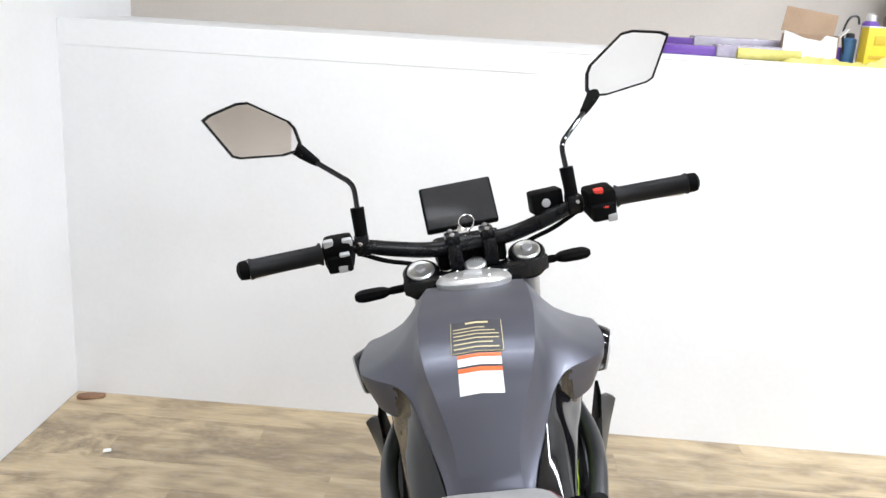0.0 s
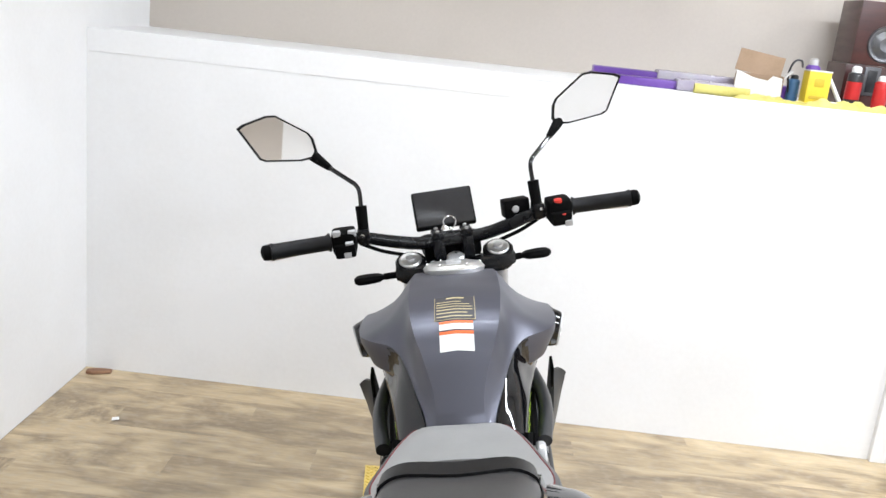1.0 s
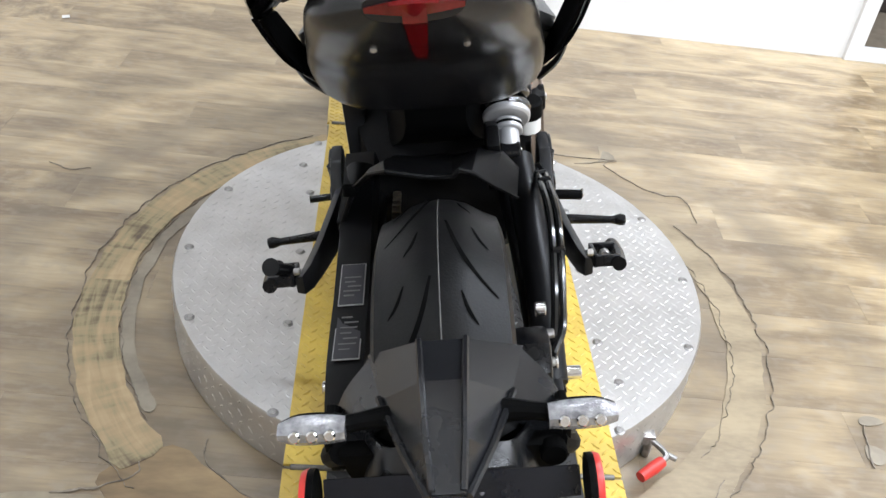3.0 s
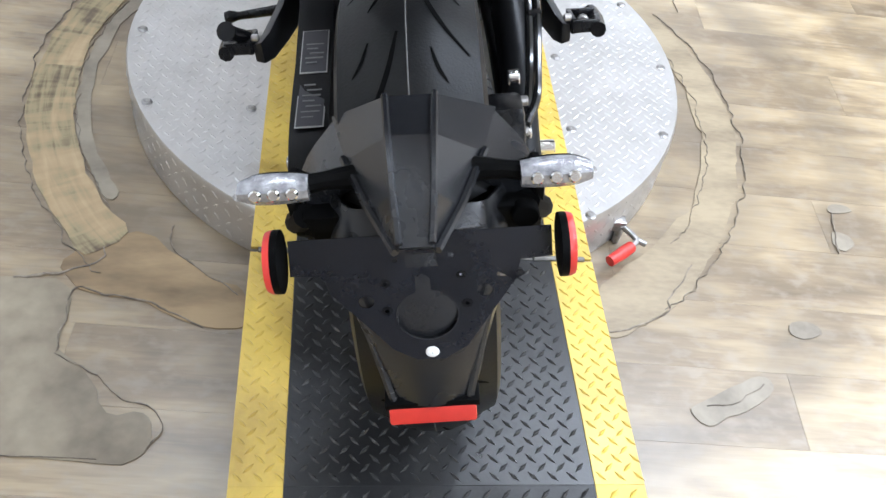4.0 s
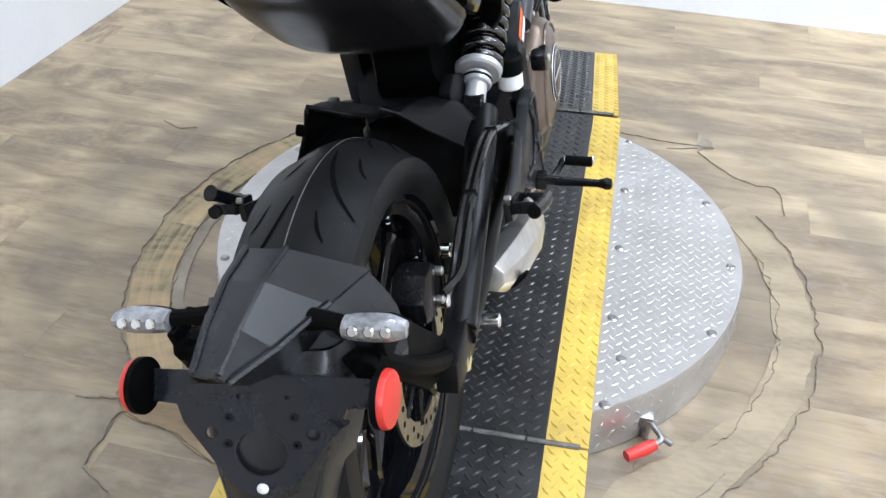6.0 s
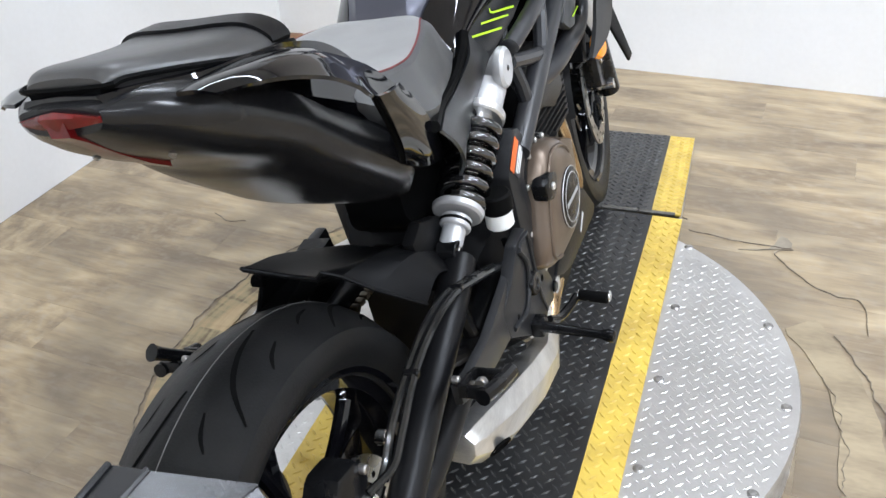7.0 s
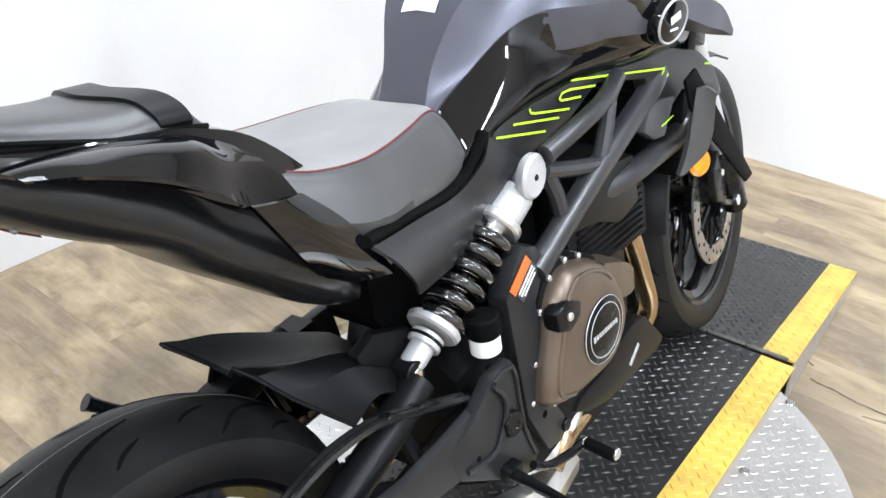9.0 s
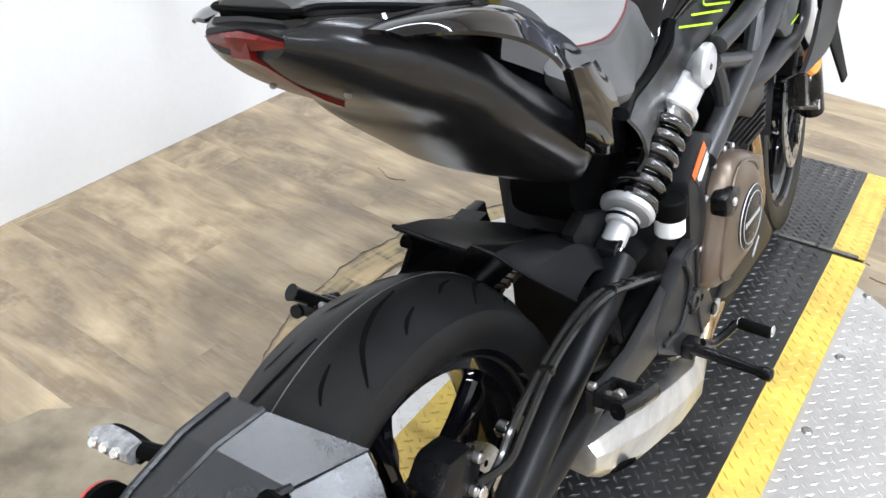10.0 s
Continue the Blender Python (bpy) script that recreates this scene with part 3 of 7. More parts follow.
M["label_ink"] = surface("label_ink", (0.55, 0.47, 0.28), (0.5, 0.42, 0.24), 0.55, bump=0)
M["label_dark"] = surface("label_dark", (0.05, 0.05, 0.06), None, 0.45, bump=0)
M["label_grey"] = surface("label_grey", (0.42, 0.42, 0.42), None, 0.5, bump=0)
M["green"] = surface("lime_stripe", (0.50, 0.80, 0.03), (0.42, 0.7, 0.03), 0.45, bump=0)
M["screen"] = surface("dash_screen", (0.012, 0.012, 0.014), (0.02, 0.02, 0.022), 0.22, scale=4, bump=0, rvar=0.02)
M["mirror"] = surface("mirror_glass", (0.90, 0.90, 0.90), (0.90, 0.90, 0.90), 0.015, 1.0, bump=0, rvar=0.0)
M["gold_chain"] = surface("chain_steel", (0.10, 0.09, 0.075), (0.18, 0.15, 0.11), 0.4, 0.8, scale=60)
M["white_plastic"] = surface("white_reservoir", (0.80, 0.80, 0.78), (0.72, 0.72, 0.70), 0.4, bump=0.02)

M["disc"] = surface("disc_steel", (0.44, 0.43, 0.41), (0.30, 0.29, 0.28), 0.3, 0.95, scale=20, bump=0.05)

BIKE = pose(0.2942, 0.6104, 0.119, 0, 0, -0.5) @ pose(0, 0, 0, 0, -10, 0)
bike = thing("motorcycle", BIKE, "dark grey and black naked motorcycle leaning on the ramp", "motorcycle")
RAX, FAX = (0.0, -0.095, 0.298), (0.0, 1.25, 0.300)
STEM, RAKE, STEER = Vector((0, 0.985, 0.93)), 25.0, 7.8
axis = Vector((0, -math.sin(radians(RAKE)), math.cos(radians(RAKE))))
TURNED = Matrix.Translation((0, -0.010, 0.014)) @ Matrix.Translation(STEM) @ Matrix.Rotation(radians(STEER), 4, axis) @ Matrix.Translation(-STEM)


def wheel(name, ax, width, rad, rimw, m, sipes, owner_label):
    """Tyre, rim, hub and spokes round an axle."""
    w = part(name, lathe([(0.017, -rimw * 0.55), (0.034, -rimw * 0.55), (0.036, -rimw * 0.3), (0.036, rimw * 0.3), (0.034, rimw * 0.55), (0.017, rimw * 0.55)], ax, 24, closed=True), M["metal_black"], bike, owner_label, m=m)
    h = width / 2
    prof = [(0.212, -rimw / 2), (0.220, -rimw / 2 - 0.004), (0.236, -h * 0.93), (0.256, -h), (0.272, -h * 0.93), (rad - 0.021, -h * 0.74), (rad - 0.0075, -h * 0.45), (rad - 0.0015, -h * 0.2), (rad, 0),
            (rad - 0.0015, h * 0.2), (rad - 0.0075, h * 0.45), (rad - 0.021, h * 0.74), (0.272, h * 0.93), (0.256, h), (0.236, h * 0.93), (0.220, rimw / 2 + 0.004), (0.212, rimw / 2), (0.206, 0)]
    tyre = part("tyre", lathe(prof, ax, 96, closed=True), M["rubber"], w, "black road tyre with curved rain grooves", m=m)
    rim = [(0.216, -rimw / 2 - 0.004), (0.224, -rimw / 2 - 0.007), (0.220, -rimw / 2 + 0.002), (0.196, -rimw / 2 + 0.012), (0.188, -0.02), (0.188, 0.02), (0.196, rimw / 2 - 0.012), (0.220, rimw / 2 - 0.002), (0.224, rimw / 2 + 0.007), (0.216, rimw / 2 + 0.004), (0.204, 0)]
    part("rim", lathe(rim, ax, 72, closed=True), M["gloss"], w, "gloss black rim", m=m)
    for k in range(5):
        a = 2 * math.pi * k / 5 + 0.35
        for s in (-1, 1):
            b = a + s * 0.17
            p = [(ax[0] + s * 0.006, ax[1] + r * math.cos(t), ax[2] + r * math.sin(t)) for r, t in ((0.03, a + s * 0.06), (0.09, a + s * 0.07), (0.15, a + s * 0.12), (0.196, b))]
            part("spoke", tube(p, 0.011, 8, 3, radii=(0.014, 0.010, 0.011)), M["gloss"], w, m=m)

    def on_tyre(u, ang, lift=0.0006):
        r = np.interp(abs(u) / h, (0, 0.2, 0.45, 0.74, 0.93), (rad, rad - 0.0015, rad - 0.0075, rad - 0.021, 0.272)) + lift
        return (ax[0] + u, ax[1] + r * math.cos(ang), ax[2] + r * math.sin(ang))

    def strip(path, half):
        rows = []
        q = spline(path, 8)
        d = np.gradient(q, axis=0)
        for i, ((u, ang), (du, da)) in enumerate(zip(q, d)):
            n = math.hypot(du, da * rad) + 1e-9
            t = half * math.sin(math.pi * min(1, max(0.08, i / (len(q) - 1) * 0.94 + 0.03))) ** 0.5
            nu, na = -da * rad / n * t, du / n * t / rad
            rows.append([on_tyre(u + nu, ang + na), on_tyre(u - nu, ang - na)])
        return grid_bm(rows, closed=False)
    grooves = []
    for k in range(sipes):
        a0 = 2 * math.pi * k / sipes
        for s in (-1, 1):
            a1 = a0 + (math.pi / sipes if s < 0 else 0)
            grooves.append(strip([(s * h * 0.12, a1), (s * h * 0.25, a1 + 0.16), (s * h * 0.46, a1 + 0.30), (s * h * 0.80, a1 + 0.42)], 0.0030))
            grooves.append(strip([(s * h * 0.50, a1 + 0.02), (s * h * 0.60, a1 + 0.10), (s * h * 0.72, a1 + 0.15)], 0.0022))
            grooves.append(strip([(s * h * 0.30, a1 + 0.42), (s * h * 0.38, a1 + 0.50), (s * h * 0.50, a1 + 0.56)], 0.0022))
    # raised strips; the shade of a groove is in their colour
    part("tread_groove", join(*grooves), M["recess_shade"], w, m=m)
    part("mould_line", lathe([(rad + 0.0002, -0.0008), (rad + 0.0007, 0), (rad + 0.0002, 0.0008)], ax, 96), M["seam"], w, m=m)
    return w


rear_wheel = wheel("rear_wheel", RAX, 0.160, 0.300, 0.115, Matrix(), 9, "rear wheel with a wide black tyre")
front_wheel = wheel("front_wheel", FAX, 0.120, 0.300, 0.090, TURNED, 8, "front wheel turned slightly to one side")


def brake_disc(parent, ax, x, ro, ri, m):
    part("brake_disc", lathe([(ri, x - 0.0022), (ro, x - 0.0022), (ro, x + 0.0022), (ri, x + 0.0022)], (0, ax[1], ax[2]), 64, closed=True), M["disc"], parent, "steel brake disc", m=m)
    for k in range(30):
        a, r = 2 * math.pi * k / 30, ri + (ro - ri) * (0.3, 0.55, 0.8)[k % 3]
        # near-black plugs paint the dark of the drilled holes
        part("disc_hole", cyl((x - 0.0026, ax[1] + r * math.cos(a), ax[2] + r * math.sin(a)), (x + 0.0026, ax[1] + r * math.cos(a), ax[2] + r * math.sin(a)), 0.0045, 8, bevel=0), M["recess_shade"], parent, m=m)
    for k in range(8):
        a = 2 * math.pi * k / 8
        p = [(x, ax[1] + r * math.cos(a + s), ax[2] + r * math.sin(a + s)) for r, s in ((0.04, 0), (ri + 0.006, 0.25))]
        part("disc_arm", tube(p, 0.006, 6, 1), M["metal_black"], parent, m=m)


brake_disc(front_wheel, FAX, 0.068, 0.136, 0.098, TURNED)
brake_disc(front_wheel, FAX, -0.068, 0.136, 0.098, TURNED)
brake_disc(rear_wheel, RAX, 0.078, 0.118, 0.085, Matrix())
part("sprocket", lathe([(0.05, -0.080), (0.092, -0.080), (0.092, -0.074), (0.05, -0.074)], (0, RAX[1], RAX[2]), 44, closed=True), M["gold_chain"], rear_wheel, "steel chain sprocket")
part("axle", cyl((-0.135, RAX[1], RAX[2]), (0.135, RAX[1], RAX[2]), 0.011), M["chrome"], rear_wheel)
part("axle_nut", cyl((0.122, RAX[1], RAX[2]), (0.148, RAX[1], RAX[2]), 0.017, 6), M["chrome"], rear_wheel, "polished axle nut")

# tank: a spine with crisp edges, sloping faces, wide shoulders
TS = [
    (0.430, [(0, 0.745), (0.040, 0.743), (0.048, 0.740), (0.053, 0.735), (0.050, 0.700), (0, 0.690)]),
    (0.445, [(0, 0.775), (0.040, 0.773), (0.049, 0.770), (0.056, 0.764), (0.052, 0.700), (0, 0.690)]),
    (0.470, [(0, 0.825), (0.043, 0.822), (0.054, 0.800), (0.062, 0.784), (0.056, 0.720), (0, 0.700)]),
    (0.500, [(0, 0.878), (0.058, 0.872), (0.066, 0.840), (0.073, 0.803), (0.066, 0.750), (0, 0.720)]),
    (0.530, [(0, 0.908), (0.071, 0.902), (0.078, 0.860), (0.084, 0.824), (0.076, 0.760), (0, 0.730)]),
    (0.570, [(0, 0.928), (0.079, 0.922), (0.090, 0.880), (0.099, 0.845), (0.090, 0.780), (0, 0.740)]),
    (0.605, [(0, 0.936), (0.082, 0.930), (0.100, 0.890), (0.121, 0.857), (0.110, 0.800), (0, 0.745)]),
    (0.635, [(0, 0.941), (0.084, 0.934), (0.115, 0.893), (0.155, 0.857), (0.140, 0.800), (0, 0.750)]),
    (0.665, [(0, 0.943), (0.085, 0.937), (0.125, 0.893), (0.178, 0.855), (0.160, 0.800), (0, 0.755)]),
    (0.70, [(0, 0.944), (0.085, 0.937), (0.130, 0.893), (0.188, 0.852), (0.170, 0.800), (0, 0.760)]),
    (0.76, [(0, 0.944), (0.083, 0.937), (0.140, 0.888), (0.193, 0.847), (0.180, 0.790), (0, 0.760)]),
    (0.83, [(0, 0.938), (0.079, 0.931), (0.140, 0.878), (0.193, 0.838), (0.182, 0.775), (0, 0.760)]),
    (0.88, [(0, 0.922), (0.073, 0.917), (0.130, 0.860), (0.186, 0.830), (0.172, 0.770), (0, 0.755)]),
    (0.93, [(0, 0.895), (0.062, 0.890), (0.105, 0.850), (0.150, 0.815), (0.140, 0.760), (0, 0.745)]),
    (0.96, [(0, 0.872), (0.050, 0.868), (0.080, 0.840), (0.110, 0.805), (0.100, 0.750), (0, 0.742)]),
]
HOLLOW = []
for y, p in TS:
    (ex, ez), (ox, oz) = p[1], p[3]
    HOLLOW.append((y, [p[0], p[1], (ex + 0.10 * (ox - ex), ez + 0.14 * (oz - ez)), (ex + 0.26 * (ox - ex), ez + 0.42 * (oz - ez)), (ex + 0.44 * (ox - ex), ez + 0.66 * (oz - ez)), (ex + 0.64 * (ox - ex), ez + 0.83 * (oz - ez)), (ex + 0.84 * (ox - ex), ez + 0.945 * (oz - ez)), p[3], (ox * 0.995, oz - (0.014 if y > 0.6 else 0.008)), *p[4:]]))
tank = part("fuel_tank", loft([[(x, ry - 0.050 * min(1.0, max(0.0, (ry - 0.74) / 0.20)) * max(0.0, 1 - (abs(x) / 0.14) ** 2), z) for x, ry, z in sym(y, p)] for y, p in HOLLOW], 5, 1, soft=False), M["tank"], bike, "dark satin grey metallic fuel tank", smooth=22)
for s in (-1, 1):
    fin = [[(s * 0.165, 0.86, 0.830), (s * 0.196, 0.86, 0.828), (s * 0.200, 0.86, 0.790), (s * 0.170, 0.86, 0.775)],
           [(s * 0.150, 0.95, 0.800), (s * 0.205, 0.95, 0.795), (s * 0.203, 0.95, 0.752), (s * 0.165, 0.95, 0.745)],
           [(s * 0.165, 1.00, 0.772), (s * 0.204, 1.00, 0.768), (s * 0.200, 1.00, 0.735), (s * 0.175, 1.00, 0.728)],
           [(s * 0.192, 1.04, 0.728), (s * 0.201, 1.04, 0.726), (s * 0.199, 1.04, 0.716), (s * 0.191, 1.04, 0.716)]]
    part("shoulder_fin", loft(fin, 4, 1, soft=False), M["tank"], bike, "grey fin running forward from the tank shoulder", smooth=30)
    # gloss side panel with the knee recess
    side = [[(s * x, y, z) for x, z in p] for y, p in (
        (0.435, ((0.052, 0.742), (0.070, 0.734), (0.088, 0.722), (0.098, 0.705), (0.085, 0.695))),
        (0.45, ((0.057, 0.764), (0.077, 0.752), (0.096, 0.734), (0.105, 0.715), (0.090, 0.700))),
        (0.50, ((0.073, 0.798), (0.088, 0.786), (0.104, 0.764), (0.113, 0.738), (0.095, 0.720))),
        (0.55, ((0.091, 0.830), (0.100, 0.814), (0.113, 0.786), (0.122, 0.755), (0.105, 0.735))),
        (0.60, ((0.117, 0.850), (0.115, 0.828), (0.121, 0.796), (0.130, 0.764), (0.110, 0.735))),
        (0.65, ((0.164, 0.848), (0.148, 0.828), (0.136, 0.800), (0.140, 0.768), (0.115, 0.735))),
        (0.72, ((0.188, 0.842), (0.178, 0.820), (0.156, 0.790), (0.150, 0.762), (0.120, 0.730))),
        (0.80, ((0.193, 0.832), (0.190, 0.805), (0.172, 0.775), (0.162, 0.752), (0.125, 0.720))),
        (0.88, ((0.186, 0.822), (0.186, 0.795), (0.172, 0.765), (0.160, 0.738), (0.125, 0.710))),
        (0.97, ((0.140, 0.790), (0.160, 0.765), (0.158, 0.745), (0.150, 0.725), (0.120, 0.690))))]
    part("tank_side_panel", loft(side, 5, 4), M["gloss"], bike, "gloss black panel under the tank shoulder", smooth=50)
    BM = Matrix.Translation((s * 0.206, 0.813, 0.795)) @ Vector((s, -0.16, -0.22)).to_track_quat("Z", "Y").to_matrix().to_4x4()
    badge = part("badge", lathe([(0.0005, 0.004), (0.024, 0.0035), (0.033, 0.001), (0.0365, -0.005), (0.040, -0.022), (0.038, -0.040)], (0, 0, 0), 40, "z"), M["gloss"], bike, "round black badge with a pale emblem", m=BM)
    part("badge_ring", lathe([(0.0305, 0.0018), (0.0325, 0.0034), (0.0345, 0.0002)], (0, 0, 0), 40, "z"), M["label_grey"], badge, m=BM)
    part("emblem", join(box((0, 0.006, 0.0046), (0.022, 0.012, 0.0012), 0.0004, (0, 0, 18)), box((0, -0.011, 0.0046), (0.018, 0.0035, 0.0012), 0.0004)), M["label_white"], badge, m=BM)

# fuel cap
cap_m = pose(0, 0.815, 0.940, -10)
cap = part("fuel_cap", lathe([(0.001, 0.010), (0.050, 0.010), (0.055, 0.008), (0.060, 0.003), (0.062, 0.0), (0.060, -0.01)], (0, 0, 0), 48, "z"), M["silver"], bike, "brushed metal fuel cap", m=cap_m)
part("cap_flap", box((0, -0.012, 0.0125), (0.030, 0.045, 0.006), 0.0025), M["satin_silver"], cap, m=cap_m)
for k in range(6):
    a = math.pi * k / 3
    part("cap_screw", cyl((0.053 * math.cos(a), 0.053 * math.sin(a), 0.008), (0.053 * math.cos(a), 0.053 * math.sin(a), 0.0115), 0.0035, 8), M["chrome"], cap, m=cap_m)


def tank_z(x, y):
    """Height of the tank's top skin near its spine."""
    k = spline([(s[0], s[1][0][1], s[1][1][0], s[1][1][1]) for s in TS], 5)
    zc, xe, ze = (float(np.interp(y, k[:, 0], k[:, i])) for i in (1, 2, 3))
    return zc + (ze - zc) * abs(x) / xe

def on_tank(poly, name, mt, parent, lift, label=""):
    """A thin sheet laid on the tank's spine."""
    (x0, x1), (y0, y1) = poly
    rows = []
    for y in np.linspace(y0, y1, 14):
        n = math.atan2(tank_z(0, y + 0.004) - tank_z(0, y - 0.004), 0.008)
        rows.append([(x, y - lift * math.sin(n), tank_z(x, y) + lift * math.cos(n)) for x in np.linspace(x0, x1, 9)])
    return part(name, grid_bm(rows, closed=False), mt, parent, label)


warn = on_tank(((-0.036, 0.036), (0.552, 0.622)), "warning_label", M["label_ink"], bike, 0.0012, "dark warning label with gold lines of print")
on_tank(((-0.0350, 0.0350), (0.5532, 0.6208)), "label_field", M["label_dark"], warn, 0.0019)
for k in range(6):
    y = 0.5575 + k * 0.0084
    on_tank(((-0.032, (0.030, 0.022, 0.031, 0.031, 0.026, 0.012)[k]), (y, y + 0.0024)), "print_line", M["label_ink"], warn, 0.0026)
on_tank(((-0.015, 0.017), (0.6110, 0.6160)), "print_line", M["label_ink"], warn, 0.0026)
for y0, y1, nm in ((0.5325, 0.5485, "small_sticker"), (0.5030, 0.5295, "large_sticker")):
    st = on_tank(((-0.028, 0.031), (y0, y1)), nm, M["label_white"], bike, 0.0012, "white sticker with an orange top band")
    on_tank(((-0.028, 0.031), (y1 - 0.0050, y1)), "orange_band", M["orange"], st, 0.0019)

TAIL = Matrix.Translation((0, 0.005, 0.026))
PAD = Matrix.Translation((0, 0.020, 0.004))
# rider seat
SS = [
    (0.115, [(0, 0.835), (0.072, 0.832), (0.104, 0.820), (0.112, 0.806), (0.118, 0.780), (0, 0.770)]),
    (0.17, [(0, 0.808), (0.086, 0.806), (0.124, 0.797), (0.134, 0.782), (0.160, 0.734), (0, 0.720)]),
    (0.23, [(0, 0.791), (0.094, 0.791), (0.134, 0.787), (0.143, 0.770), (0.156, 0.714), (0, 0.700)]),
    (0.29, [(0, 0.782), (0.086, 0.784), (0.122, 0.783), (0.129, 0.766), (0.132, 0.700), (0, 0.690)]),
    (0.35, [(0, 0.782), (0.074, 0.784), (0.104, 0.783), (0.111, 0.766), (0.112, 0.688), (0, 0.680)]),
    (0.395, [(0, 0.785), (0.062, 0.786), (0.086, 0.782), (0.097, 0.764), (0.101, 0.682), (0, 0.68)]),
    (0.425, [(0, 0.780), (0.054, 0.780), (0.074, 0.775), (0.090, 0.757), (0.098, 0.690), (0, 0.69)]),
    (0.442, [(0, 0.768), (0.050, 0.767), (0.066, 0.761), (0.084, 0.746), (0.096, 0.705), (0, 0.70)]),
]
seat = part("rider_seat", loft([sym(y, p) for y, p in SS], 5, 3), M["seat_side"], bike, "stepped rider seat with grey top and red stitching")
top = []
for y, p in SS:
    q = [(x, z) for x, z in p[:3]]
    top.append([(-q[2][0] * 0.97, y, q[2][1] + 0.0020), (-q[1][0], y, q[1][1] + 0.0026), (0, y, q[0][1] + 0.0026), (q[1][0], y, q[1][1] + 0.0026), (q[2][0] * 0.97, y, q[2][1] + 0.0020)])
part("seat_top", grid_bm([spline(r, 3) for r in spline(top, 5)], closed=False), M["seat_top"], seat, "grey seat cover panel, painted paler as if lit from above")
for s in (-1, 1):
    part("seam", tube([(s * p[2][0] * 0.975, y, p[2][1] + 0.0016) for y, p in SS], 0.0014, 6, 4), M["stitch"], seat, "red stitched seam")

# pillion seat
PS = [
    (-0.155, [(0, 0.914), (0.024, 0.913), (0.040, 0.910), (0.045, 0.904), (0.034, 0.896), (0, 0.893)]),
    (-0.138, [(0, 0.920), (0.034, 0.919), (0.049, 0.914), (0.055, 0.904), (0.044, 0.892), (0, 0.888)]),
    (-0.086, [(0, 0.914), (0.048, 0.912), (0.068, 0.905), (0.076, 0.895), (0.064, 0.887), (0, 0.885)]),
    (-0.017, [(0, 0.907), (0.064, 0.904), (0.088, 0.893), (0.097, 0.881), (0.085, 0.870), (0, 0.867)]),
    (0.03, [(0, 0.909), (0.060, 0.906), (0.088, 0.894), (0.097, 0.878), (0.086, 0.868), (0, 0.864)]),
    (0.058, [(0, 0.901), (0.055, 0.897), (0.082, 0.885), (0.092, 0.871), (0.082, 0.863), (0, 0.860)]),
    (0.074, [(0, 0.875), (0.05, 0.873), (0.074, 0.869), (0.084, 0.866), (0.074, 0.861), (0, 0.858)]),
]
PS = [(y, [(x * 0.98, z + 0.013 * max(0.0, min(1.0, (0.03 - y) / 0.17))) for x, z in p]) for y, p in PS]
pillion = part("pillion_seat", loft([sym(y, p) for y, p in PS], 5, 3), M["pillion_top"], bike, "raised dark pillion seat with a strap", m=PAD)
part("piping", tube([(x, y, z) for y, x, z in [(q[0], q[1][3][0], q[1][3][1]) for q in reversed(PS)] + [(q[0], -q[1][3][0], q[1][3][1]) for q in PS]], 0.0032, 6, 3), M["matte"], pillion, "black piping round the seat", m=PAD)
strap = []
for y in (0.000, 0.034):
    k = np.array([[np.interp(y, [s[0] for s in PS], [s[1][i][j] for s in PS]) for j in (0, 1)] for i in range(6)])
    strap.append([(s * x * 1.02, y + 0.02 * (x / 0.1), z + 0.0035) for s, (x, z) in [(-1, k[4]), (-1, k[3]), (-1, k[2]), (-1, k[1]), (1, k[0]), (1, k[1]), (1, k[2]), (1, k[3]), (1, k[4])]])
bm = grid_bm([spline(r, 3) for r in strap], closed=False)
bmesh.ops.solidify(bm, geom=bm.faces, thickness=0.004)
part("strap", bm, M["satin"], pillion, "dark strap across the pillion seat", m=PAD)
for s in (-1, 1):
    part("seam", tube([(s * (np.interp(y, [q[0] for q in PS], [q[1][1][0] for q in PS]) + 0.008), y, np.interp(y, [q[0] for q in PS], [q[1][1][1] for q in PS]) - 0.001) for y in (0.036, 0.048, 0.060, 0.070)], 0.0018, 6, 3), M["stitch"], pillion, "red stitched seam", m=PAD)
part("pillion_base", loft([sym(y, [(0, z + 0.004), (w * 0.92, z + 0.004), (w * 0.92 - 0.008, z - 0.014), (0, z - 0.014)]) for y, w, z in ((-0.158, 0.046, 0.914), (-0.138, 0.056, 0.908), (-0.086, 0.076, 0.893), (-0.02, 0.097, 0.865), (0.03, 0.096, 0.862), (0.068, 0.088, 0.856))], 4, 1, soft=False), M["matte"], pillion, m=PAD)

